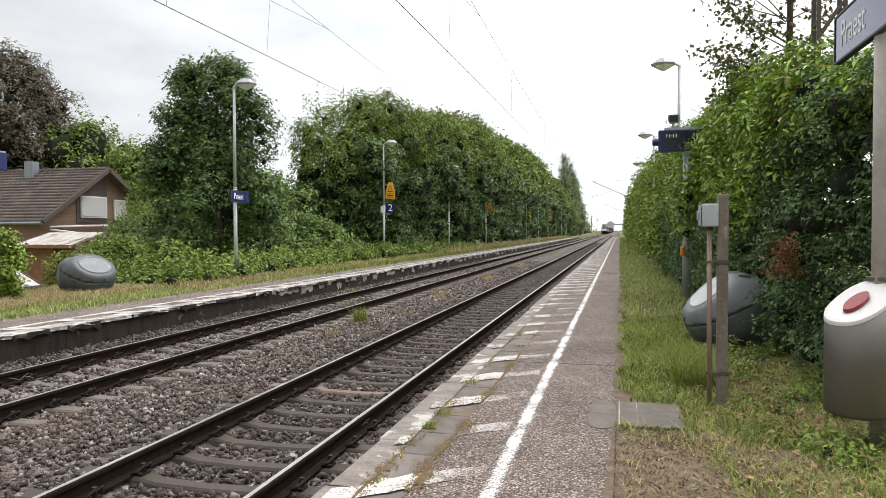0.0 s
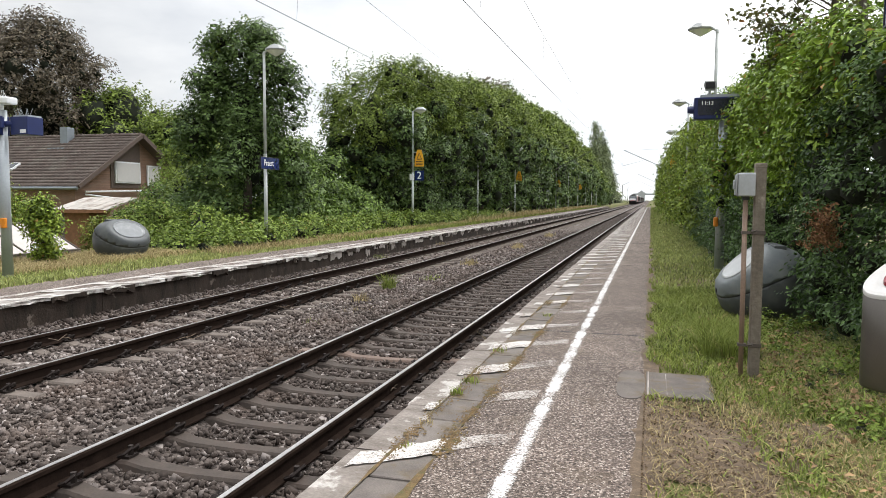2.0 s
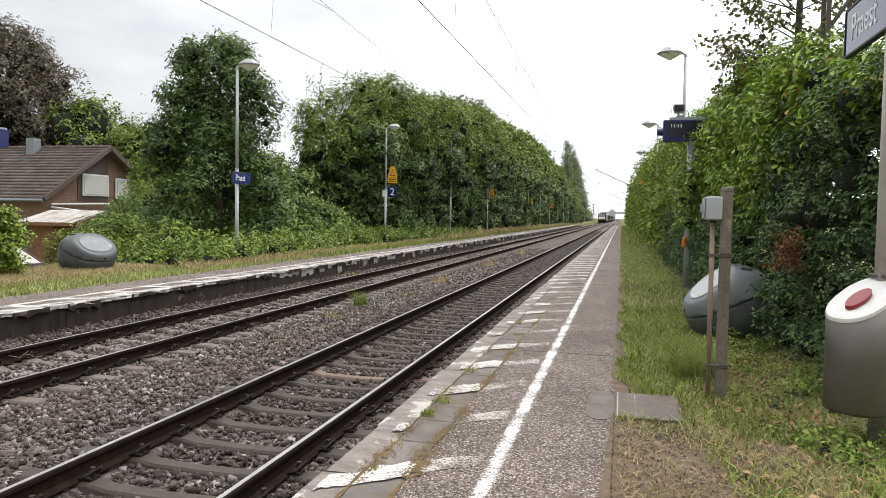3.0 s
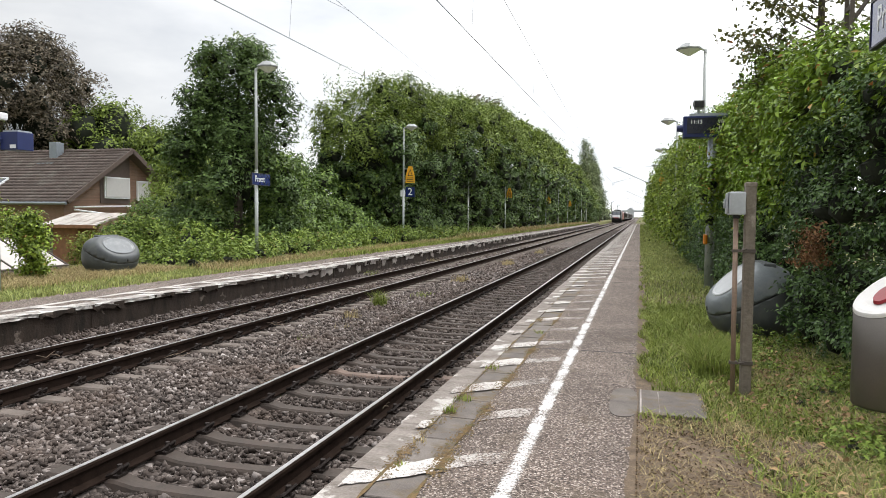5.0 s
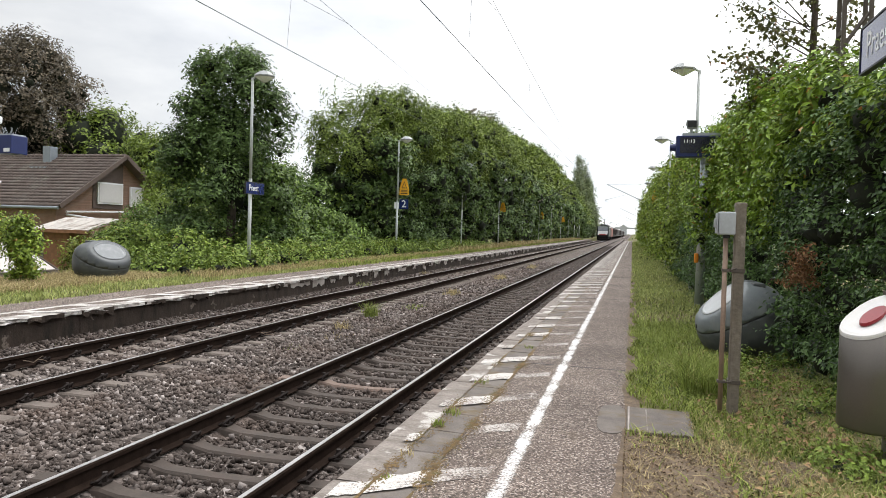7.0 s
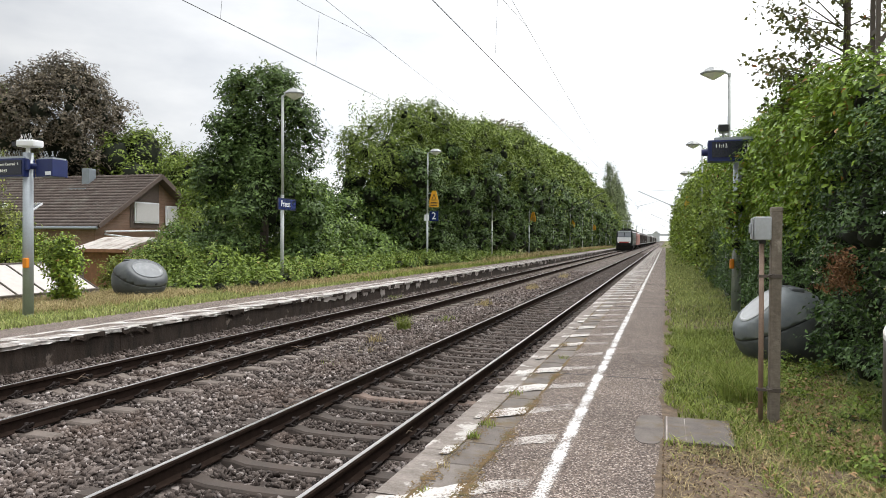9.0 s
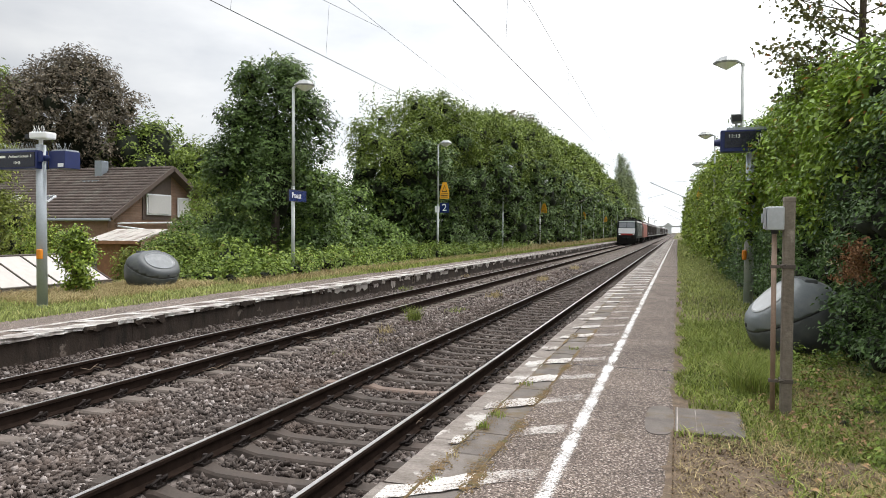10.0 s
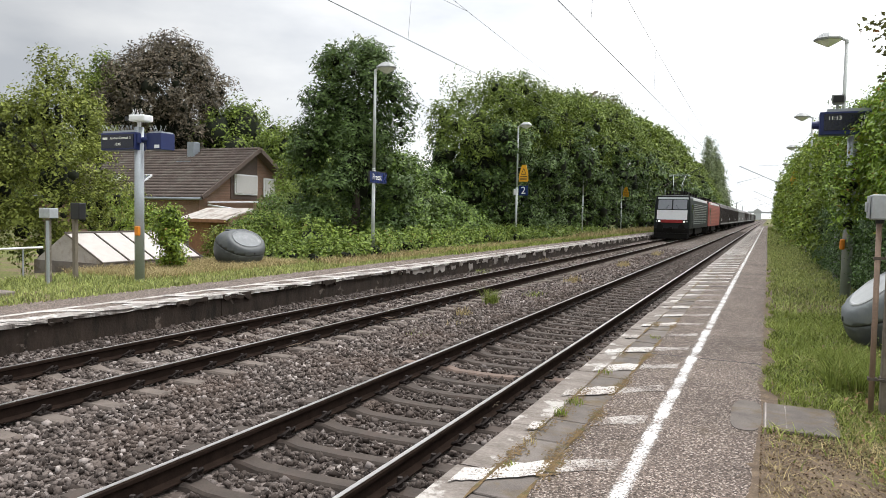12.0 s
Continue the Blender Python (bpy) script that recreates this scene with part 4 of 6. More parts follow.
def sign_post_near():
    p = empty("sign_post", pose(1.885, 5.66, 0), "round grey steel sign post beside the waste bin", "post")
    bm = rod(bmesh.new(), (0, 0, -0.2), (0, 0, 3.6), 0.09, n=24)
    shade(part("pole", bm, POST_BEIGE, p))
    bm = bmesh.new()
    for z in (3.12, 3.40):
        rod(bm, (0, 0, z - 0.02), (0, 0, z + 0.02), 0.098, n=16)
        block(bm, -0.08, 0.0, -0.05, 0.05, z - 0.015, z + 0.015)
    part("bracket", bm, GALV, p)


def platform_signs():
    name_sign(-12.24, 20.32, 21.46, 2.53, 2.91, 1, "blue station name sign with white lettering on a lamp post", 0.29, -0.09)
    name_sign(1.80, 4.40, 6.56, 2.97, 3.34, -1, "large blue station name sign beside the hedge", 0.30, 0.63, 0.78)
    for x, y, tri_only in ((-12.29, 36.8, False), (-12.29, 67.2, True), (-12.29, 97.6, True), (-12.29, 128.0, True), (1.50, 53.0, True), (1.50, 85.0, True)):
        w = empty("warning_sign", pose(x, y, 3.34 if x < 0 else 3.85) @ Matrix.Diagonal((0.97, 1, 1.27, 1)), "yellow triangular warning sign board on a lamp post", "sign", "warning signs")
        out = [(-0.27, 0.0), (0.27, 0.0), (0.27, 0.30), (0.12, 0.72), (-0.12, 0.72), (-0.27, 0.30)]
        part("board", loft([[(a, -0.03, b) for a, b in out], [(a, 0.0, b) for a, b in out]]), YELLOW, w)
        bm = loft([[(a, -0.034, b) for a, b in ((-0.16, 0.3), (0.16, 0.3), (0, 0.6))], [(a, -0.031, b) for a, b in ((-0.16, 0.3), (0.16, 0.3), (0, 0.6))]])
        part("triangle", bm, BLACK, w, "black warning triangle")
        bm = loft([[(a, -0.038, b) for a, b in ((-0.11, 0.33), (0.11, 0.33), (0, 0.54))], [(a, -0.035, b) for a, b in ((-0.11, 0.33), (0.11, 0.33), (0, 0.54))]])
        part("triangle_field", bm, YELLOW, w)
        bm = bmesh.new()
        for k in range(3):
            block(bm, -0.2, 0.2, -0.035, -0.03, 0.06 + 0.07 * k, 0.09 + 0.07 * k)
        part("text_bars", bm, BLACK, w)
        bm = bmesh.new()
        for z in (0.1, 0.6):
            block(bm, *((-0.40, -0.1) if x < 0 else (0.1, 0.34)), 0.0, 0.03, z, z + 0.03)
        part("bracket", bm, GALV, w)
        if tri_only:
            continue
        s = empty("track_number_sign", pose(-12.29, y, 2.57), "blue sign with a white numeral two on a lamp post", "sign")
        part("panel", boxed(-0.26, 0.26, -0.03, 0.0, 0, 0.54, 0.006), SIGN_BLUE, s)
        words("numeral", "2", 0.56, SIGN_WHITE, s, pose(0, -0.033, 0.27, 90, 0, 0), "white numeral")
        part("side_plate", boxed(-0.56, -0.30, -0.03, 0.0, 0.02, 0.36, 0.004), SIGN_WHITE, s, "small white notice plate")
        part("bracket", boxed(-0.42, -0.2, 0.0, 0.03, 0.2, 0.24), GALV, s)


def spikes(bm, x0, x1, y, z, n, h=0.13):
    for k in range(n):
        x = x0 + (x1 - x0) * k / (n - 1)
        rod(bm, (x, y, z), (x + random.uniform(-0.03, 0.03), y + random.choice((-0.05, 0.05)), z + h), 0.0035, n=3)


def displays():
    # far platform
    d = empty("departure_display", pose(-12.2, 10.8, 0), "dark blue departure display on a galvanised post with bird spikes", "display")
    shade(part("post", rod(bmesh.new(), (0, 0, -0.2), (0, 0, 3.25), 0.10, 0.095, 18), GALV, d))
    c1 = part("cabinet", boxed(-0.94, 0.08, -0.18, 0.10, 2.76, 3.13, 0.012), BLUE, d)
    part("screen", boxed(-0.91, 0.04, -0.19, -0.17, 2.80, 3.09), BLUE_DARK, c1, "dark display panel")
    part("text_bars", boxed(-0.87, -0.73, -0.197, -0.19, 2.985, 3.03), LETTER_LIT, c1)
    words("lettering", "Arnhem Centraal  2", 0.075, LETTER_LIT, c1, pose(-0.34, -0.195, 3.01, 90, 0, 0))
    words("lettering", "10:45", 0.085, LETTER_LIT, c1, pose(-0.42, -0.195, 2.88, 90, 0, 0))
    part("cabinet", boxed(0.20, 0.62, 0.0, 0.38, 2.77, 3.12, 0.012), BLUE, d)
    part("hinge", rod(rod(bmesh.new(), (0.08, 0.0, 2.98), (0.22, 0.05, 2.98), 0.06, n=12), (0.10, -0.1, 2.9), (0.10, -0.1, 3.1), 0.05, n=12), BLUE, d)
    part("label_plate", boxed(0.44, 0.58, -0.006, 0.0, 2.80, 2.87), SIGN_WHITE, d, "small white label")
    bm = bmesh.new()
    block(bm, -0.92, 0.05, -0.15, 0.06, 3.13, 3.17)
    block(bm, 0.23, 0.6, 0.04, 0.36, 3.12, 3.15)
    spikes(bm, -0.9, 0.0, -0.10, 3.17, 22)
    spikes(bm, 0.24, 0.6, 0.1, 3.15, 12)
    part("bird_spikes", bm, GALV, d)
    bm = rod(bmesh.new(), (0.0, 0, 3.2), (0.0, 0, 3.36), 0.04, n=10)
    block(bm, -0.30, 0.16, -0.13, 0.13, 3.36, 3.50, 0.03, pose(0, 0, 0, 0, 2, 0))
    spikes(bm, -0.24, 0.12, 0, 3.5, 10)
    cam_box = part("speaker_housing", bm, SIGN_WHITE, d, "white weatherproof housing on top")
    part("front_glass", boxed(-0.315, -0.30, -0.10, 0.10, 3.385, 3.475), BLACK, cam_box)
    part("call_button_box", boxed(0.02, 0.13, -0.16, -0.08, 0.95, 1.15, 0.02), ORANGE, d, "orange plastic call box")
    # near platform
    d = empty("departure_display", pose(1.49, 16.55, 0), "dark blue departure display on a post in the hedge", "display")
    shade(part("post", rod(bmesh.new(), (0, 0.06, -0.2), (0, 0.06, 3.8), 0.10, 0.095, 18), GALV, d))
    c1 = part("cabinet", boxed(-0.63, 0.60, -0.16, 0.16, 3.33, 3.80, 0.012), BLUE, d)
    part("screen", boxed(-0.55, 0.57, -0.17, -0.155, 3.42, 3.76), BLUE_DARK, c1, "dark display panel")
    words("lettering", "11:13", 0.115, LETTER_LIT, c1, pose(-0.36, -0.173, 3.665, 90, 0, 0))
    words("lettering", "VIA RE", 0.115, LETTER_LIT, c1, pose(0.245, -0.173, 3.665, 90, 0, 0))
    words("lettering", "10:45", 0.115, LETTER_LIT, c1, pose(0.22, -0.173, 3.53, 90, 0, 0))
    bm = bmesh.new()
    block(bm, -0.5, 0.58, -0.12, 0.12, 3.80, 3.86)
    spikes(bm, -0.45, 0.55, 0, 3.86, 20, 0.05)
    part("top_rail", bm, GALV, d)
    part("side_speaker", rod(bmesh.new(), (-0.76, 0, 3.55), (-0.62, 0, 3.55), 0.07, 0.09, 14), BLUE, d)
    bm = rod(bmesh.new(), (-0.31, 0, 3.84), (-0.31, 0, 3.96), 0.03, n=10)
    for f in (loft([[(-0.31 + s * w, y, z) for s, w, y, z in ((-1, 0.10, -0.13, 3.95), (1, 0.10, -0.13, 3.95), (1, 0.135, -0.15, 4.05), (1, 0.115, -0.15, 4.14), (-1, 0.115, -0.15, 4.14), (-1, 0.135, -0.15, 4.05))], [(-0.31 + s * w, y, z) for s, w, y, z in ((-1, 0.07, 0.12, 3.97), (1, 0.07, 0.12, 3.97), (1, 0.10, 0.12, 4.05), (1, 0.085, 0.12, 4.11), (-1, 0.085, 0.12, 4.11), (-1, 0.10, 0.12, 4.05))]]),):
        part("speaker_horn", f, LAMP_HOOD, d, "grey flared loudspeaker horn")
    part("speaker_foot", bm, LAMP_GREY, d)
    part("speaker_mouth", boxed(-0.405, -0.215, -0.158, -0.149, 3.985, 4.12, 0.004), BLACK, d)
    part("call_button_box", boxed(-0.15, -0.06, -0.12, 0.02, 0.98, 1.20, 0.03), ORANGE, d, "orange plastic call box")


def power_posts():
    p = empty("meter_post", pose(0.905, 6.58, 0), "weathered concrete post with a grey switch box and conduit", "post")
    bm = bmesh.new()
    block(bm, -0.045, 0.045, -0.045, 0.045, -0.3, 1.86, 0.012)
    block(bm, -0.048, 0.048, -0.048, 0.048, 1.84, 1.885, 0.01)
    post = part("post", bm, WOOD, p)
    for z in (0.31, 1.29):
        bm = bmesh.new()
        block(bm, -0.053, 0.052, -0.053, 0.053, z - 0.018, z + 0.018, 0.004)
        block(bm, -0.14, -0.07, -0.055, 0.0, z - 0.012, z + 0.012)
        rod(bm, (-0.07, -0.07, z), (-0.03, -0.12, z + 0.02), 0.008, n=5)
        part("strap", bm, MAST_RUST, p, "rusty steel strap")
    bm = rod(bmesh.new(), (-0.105, -0.03, -0.2), (-0.115, -0.03, 1.62), 0.021, n=12)
    shade(part("conduit", bm, PIPE, p, "brown steel conduit"))
    b = part("switch_box", boxed(-0.185, -0.047, -0.11, 0.05, 1.60, 1.80, 0.012), BOX_GREY, p, "light grey plastic switch box")
    part("box_cover", boxed(-0.20, -0.19, -0.10, 0.04, 1.61, 1.79, 0.004), BOX_GREY, b)
    part("knob", boxed(-0.22, -0.20, -0.05, -0.02, 1.66, 1.74, 0.005), BOX_GREY, b)
    part("gland", rod(bmesh.new(), (-0.113, -0.03, 1.57), (-0.113, -0.03, 1.605), 0.03, n=10), BLACK, b)
    for x, y, h, dark in ((-13.1, 9.35, 1.5, False), (-13.75, 10.45, 1.62, True)):
        p = empty("meter_post", pose(x, y, 0), "weathered post with a %s box on the far verge" % ("black" if dark else "pale grey"), "post")
        part("post", boxed(-0.045, 0.045, -0.045, 0.045, -0.3, h - (0.0 if dark else 0.22), 0.012), WOOD, p)
        if dark:
            part("switch_box", boxed(0.0, 0.28, -0.12, 0.06, h - 0.36, h, 0.02), BLACK, p, "black box")
        else:
            part("switch_box", boxed(-0.11, 0.21, -0.12, 0.08, h - 0.20, h, 0.015), BOX_GREY, p, "pale grey box")
            part("conduit", rod(bmesh.new(), (0.1, -0.08, -0.2), (0.1, -0.08, h - 0.25), 0.03, n=8), GALV, p)


def super_ring(cx, cy, z, a, b, tilt=0.0, n=28, e=2.6):
    out = []
    for k in range(n):
        t = 2 * math.pi * k / n
        c, s = math.cos(t), math.sin(t)
        x, y = a * math.copysign(abs(c) ** (2 / e), c), b * math.copysign(abs(s) ** (2 / e), s)
        out.append((cx + x, cy + y, z + tilt * x))
    return out


def grit_bin(x, y, rz, pale, label):
    """Egg-shaped grit box: dark tub, slanting seam, hood cut off by a flat sloping lid; its front looks to +x. pale:
    mid-grey hood, and a lid colour brightened for sky light.
    """
    g = empty("grit_bin", pose(x, y, -0.03, 0, 0, rz) @ Matrix.Diagonal((1.08, 1.05, 1.16, 1)), label, "grit bin", "grit bins")
    nrm, at = Vector((0.67, 0, 0.742)), Vector((0.28, 0, 0.60))
    seam, low = Vector((0.42, 0, 0.907)), Vector((0, 0, 0.47))

    def egg(grow=1.0):
        bm = bmesh.new()
        bmesh.ops.create_uvsphere(bm, u_segments=44, v_segments=26, radius=1.0)
        for v in bm.verts:
            a, b, c = v.co
            flat = max(math.hypot(a, b), 1e-6)
            k = flat ** 0.68 / max((abs(a) ** 2.4 + abs(b) ** 2.4) ** (1 / 2.4), 1e-6)
            z = 0.39 + 0.46 * math.copysign(abs(c) ** 0.85, c)
            v.co = Vector((a * k * 0.54, b * k * 0.70, max(z, 0.0)))
            over = (v.co - at).dot(nrm)
            if over > 0:
                v.co -= nrm * over
            v.co = Vector((v.co.x * grow, v.co.y * grow, v.co.z * (1 + (grow - 1) * 0.6)))
        return bm

    def cut(bm, p, n):
        bmesh.ops.bisect_plane(bm, geom=list(bm.verts) + list(bm.edges) + list(bm.faces), plane_co=p, plane_no=n, clear_outer=True)
        rim = [e for e in bm.edges if e.is_boundary]
        if rim:
            bmesh.ops.holes_fill(bm, edges=rim)
        return bm
    shade(part("tub", cut(egg(), low, seam), GRIT_DARK, g))
    shade(part("hood", cut(egg(1.012), low + seam * 0.012, -seam), GRIT_HOOD if pale else GRIT_DARK, g))
    part("seam", cut(cut(egg(1.004), low + seam * 0.014, seam), low - seam * 0.004, -seam), BLACK, g)
    down = Vector((0.742, 0, -0.67))

    def disc(a, b, h):
        return [tuple(at + down * (p[0] - 0.04) + Vector((0, p[1], 0)) + nrm * h) for p in super_ring(0, 0, 0, a, b, 0, 36, 2.2)]
    lid = part("lid", loft([disc(0.275, 0.47, -0.02), disc(0.275, 0.47, 0.016), disc(0.258, 0.45, 0.024), disc(0.235, 0.42, 0.014), disc(0.08, 0.2, 0.010)]), GRIT_SKYLIT if pale else GRIT_LIGHT, g, "light grey sloping lid panel")
    part("lock", boxed(0.525, 0.552, -0.03, 0.03, 0.27, 0.32, 0.006), BLACK, g)
    for s in (-1, 1):
        part("hinge", boxed(-0.20, -0.06, s * 0.19 - 0.15, s * 0.19 + 0.15, 0.79, 0.865, 0.015), GRIT_DARK, g)
    return g


def waste_bin():
    """Brushed steel bin with a slanted white lid and red throw-in opening."""
    w = empty("waste_bin", pose(1.68, 5.50, 0, 0, 0, 32), "brushed stainless steel waste bin with slanted white lid", "waste bin")

    def ring(s, z, tilt=0.0, n=36):
        return super_ring(0, 0, z, 0.222 * s, 0.212 * s, tilt, n, 2.4)
    shade(part("body", loft([ring(0.96, 0.27), ring(1.0, 0.29), ring(1.0, 0.7, 0.3), ring(1.0, 1.05, 0.64)]), STEEL, w))
    part("rim", loft([ring(1.01, 1.045, 0.64), ring(1.01, 1.062, 0.64), ring(1.0, 1.072, 0.64), ring(0.9, 1.075, 0.64), ring(0.66, 1.07, 0.64)]), BIN_WHITE, w, "white slanted lid")
    o = part("opening", loft([super_ring(-0.045, 0, 1.05, 0.095, 0.066, 0.64, 28, 2), super_ring(-0.045, 0, 1.0735, 0.095, 0.066, 0.64, 28, 2)]), BIN_RED, w, "red throw-in opening")
    # flat dark disc on the opening paints its shaded depth; nothing is recessed
    part("opening_shade", loft([super_ring(-0.03, 0.003, 1.06, 0.072, 0.048, 0.64, 24, 2), super_ring(-0.03, 0.003, 1.0765, 0.072, 0.048, 0.64, 24, 2)]), BIN_OPENING_SHADE, o, "dark red disc painting the shaded inside of the opening")
    part("mount", boxed(0.22, 0.32, 0.02, 0.2, 0.5, 1.1, 0.01), GALV, w)
    part("hinge", boxed(0.17, 0.25, -0.12, 0.12, 1.20, 1.23, 0.006), STEEL, w)


def catenary_mast(x, y, side, top, lattice, label):
    """Mast with a bracket over the track; side: +1 when the track lies to +x."""
    m = empty("catenary_mast", pose(x, y, 0), label, "mast", "catenary masts")
    bm = bmesh.new()
    if lattice:
        for a in (-0.16, 0.16):
            for b in (-0.13, 0.13):
                block(bm, a - 0.025, a + 0.025, b - 0.025, b + 0.025, -0.5, top)
        k = 0.3
        while k < top - 0.6:
            for b in (-0.13, 0.13):
                rod(bm, (-0.16, b, k), (0.16, b, k + 0.5), 0.018, n=4)
            for a in (-0.16, 0.16):
                block(bm, a - 0.02, a + 0.02, -0.13, 0.13, k + 0.2, k + 0.26)
            k += 0.55
    else:
        block(bm, -0.13, -0.11, -0.12, 0.12, -0.5, top)
        block(bm, 0.11, 0.13, -0.12, 0.12, -0.5, top)
        block(bm, -0.11, 0.11, -0.01, 0.01, -0.5, top)
    part("column", bm, MAST_RUST if lattice else MAST_GREEN, m)
    track = (XF if side > 0 else XN) - x
    bm = bmesh.new()
    rod(bm, (0, 0, 4.95), (track, 0, 7.7), 0.04, n=7)
    rod(bm, (0, 0, 7.8), (track, 0, 7.68), 0.012, n=6)
    rod(bm, (track * 0.55, 0, 6.5), (track * 1.02, 0, 5.75), 0.018, n=6)
    rod(bm, (track * 1.02, 0, 5.75), (track, 0, 5.42), 0.014, n=6)
    part("bracket", bm, WIRE, m)
    for k in range(4):
        f = 0.10 + 0.05 * k
        part("insulator", rod(bmesh.new(), (track * f, 0, 4.95 + 2.75 * f), (track * (f + 0.02), 0, 4.95 + 2.75 * (f + 0.02)), 0.09, n=10), CREAM, m, "ribbed insulator disc")
    if not lattice:
        part("plate", boxed(-0.10, 0.10, -0.128, -0.122, 2.45, 2.75), SIGN_WHITE, m, "white plate")
        part("location_bars", boxed(-0.05, 0.05, -0.134, -0.128, 0.72, 1.35), SIGN_WHITE, m, "white painted location figures")
        part("footing", boxed(-0.3, 0.3, -0.3, 0.3, -0.5, 0.06, 0.03), KERB, m)
    return m


def wires():
    MY = (8.0, 89.0, 170.0, 251.0, 332.0, 413.0)
    for xc in (XN, XF):
        w = empty("overhead_line", pose(0, 0, 0), "thin dark overhead contact line above a track", "overhead wire", "overhead wires", "structure")
        bm = bmesh.new()
        # the near line is drawn from side to side of the track, mast by mast
        zig = [(xc + (0.30 if k % 2 else -0.25) * (1 if xc == XN else 0), y, 5.42) for k, y in enumerate((8.0, 89.0, 170.0, 251.0, 332.0, 413.0))]
        tube(bm, [(zig[1][0], -73, 5.42), *zig], 0.0075, 5)
        part("contact_wire", bm, WIRE, w)
        bm, drop = bmesh.new(), bmesh.new()
        for a, b in zip((-73.0, *MY), MY):
            pts = [(xc, a + (b - a) * k / 16, 7.35 - 1.05 * (1 - (2 * k / 16 - 1) ** 2)) for k in range(17)]
            tube(bm, pts, 0.006, 4)
            for dy in (-6.0, -2.5, 2.5, 6.0):
                rod(drop, (xc, b + dy, 5.42), (xc, b + dy + 0.15, 6.62), 0.004, n=3)
            for k in range(3, 14):
                if k % 2:
                    rod(drop, (xc, pts[k][1] - 0.7, 5.42), (xc, pts[k][1] - 0.7, pts[k][2] - 0.03), 0.004, n=3)
            # stitch wire either side of the support
            q = [(xc, b - 9.3, 6.92), (xc, b - 5.5, 6.62), (xc, b + 5.5, 6.62), (xc, b + 9.3, 6.92)]
            tube(bm, q, 0.005, 4)
        part("carrying_wire", bm, WIRE, w)
        part("dropper", drop, WIRE, w)
    catenary_mast(-12.15, 7.55, 1, 8.5, False, "grey-green steel catenary mast with painted figures")
    catenary_mast(2.78, 10.6, -1, 8.5, True, "brown lattice catenary mast rising behind the hedge")
    for y in MY[1:]:
        catenary_mast(-12.9, y + 2, 1, 8.3, False, "grey-green steel catenary mast along the far track")
        catenary_mast(2.6, y + 1, -1, 8.3, False, "grey-green steel catenary mast along the near track")


# ---- garden, house and distance ----
def house():
    h = empty("house", pose(-28.84, 34.55, -0.9), "brown brick house with a tiled gable roof", "house")
    hw, eave, apex, length = 4.55, 3.15, 6.0, 14.0
    out = [(-hw, -0.3), (hw, -0.3), (hw, eave), (0, apex), (-hw, eave)]
    part("wall", loft([[(-0.35, y, z) for y, z in out], [(-length, y, z) for y, z in out]]), BRICK, h)
    part("cladding", loft([[(-0.345, y, z) for y, z in ((-2.0, 3.0), (0.35, 3.0), (0.35, 5.62), (0, 5.85), (-2.0, 4.5))], [(-0.30, y, z) for y, z in ((-2.0, 3.0), (0.35, 3.0), (0.35, 5.62), (0, 5.85), (-2.0, 4.5))]]), PANEL_BROWN, h, "brown cladding panel")
    run = math.hypot(hw + 0.35, (apex - eave) * (hw + 0.35) / hw)
    slope = math.atan2(apex - eave, hw)
    for s in (-1, 1):
        m = pose(0, 0, apex + 0.10) @ Matrix.Rotation(-s * slope, 4, "X") if s > 0 else pose(0, 0, apex + 0.10) @ Matrix.Rotation(slope, 4, "X")
        r = part("roof", boxed(-length - 0.3, 0.25, 0 if s > 0 else -run, run if s > 0 else 0, -0.14, -0.02), PANEL_BROWN, h)
        r.matrix_basis = m
        vs, fs = [], []
        nrow, ncol = 17, 48
        for j in range(nrow):
            for i in range(ncol):
                a, b = -length - 0.3 + (length + 0.55) * i / ncol, -length - 0.3 + (length + 0.55) * (i + 1) / ncol - 0.012
                u0, u1 = run * j / nrow, run * (j + 1) / nrow + 0.03
                zt = 0.02 + random.uniform(-0.006, 0.006)
                c = len(vs)
                for u, z in ((u0, zt - 0.02), (u1, zt + 0.035)):
                    for xx, dz in ((a, -0.012), ((a + b) / 2, 0.02), (b, -0.012)):
                        vs.append((xx, s * u, z + dz))
                for xx in (a, (a + b) / 2, b):
                    vs.append((xx, s * u1, zt - 0.03))
                fs += [(c, c + 1, c + 4, c + 3), (c + 1, c + 2, c + 5, c + 4), (c + 3, c + 4, c + 7, c + 6), (c + 4, c + 5, c + 8, c + 7)]
        tl = raw("roof_tiles", vs, fs, TILE, h)
        tl.matrix_basis = m
        tagged(tl, "brown concrete roof tiles", kind="stuff")
    bm = bmesh.new()
    for k in range(36):
        rod(bm, (-length - 0.3 + 0.4 * k, 0, apex + 0.10), (-length + 0.12 + 0.4 * k, 0, apex + 0.12), 0.11, 0.13, 8)
    part("ridge_tiles", bm, TILE, h)
    bm = bmesh.new()
    for s in (-1, 1):
        a, b = Vector((0.24, 0, apex + 0.1)), Vector((0.24, s * (hw + 0.35), eave - 0.12))
        d = (b - a)
        m = Matrix.Translation((a + b) / 2) @ d.to_track_quat("Y", "Z").to_matrix().to_4x4()
        block(bm, -0.03, 0.03, -d.length / 2, d.length / 2, -0.14, 0.10, 0, m)
    part("verge_board", bm, PANEL_BROWN, h)
    part("gutter", rod(bmesh.new(), (-length, -hw - 0.42, eave - 0.22), (0.2, -hw - 0.42, eave - 0.22), 0.08, n=8), ZINC, h)
    c = part("chimney", boxed(-5.05, -4.5, -0.75, -0.2, 5.0, 6.6, 0.02), ZINC, h, "zinc-clad chimney")
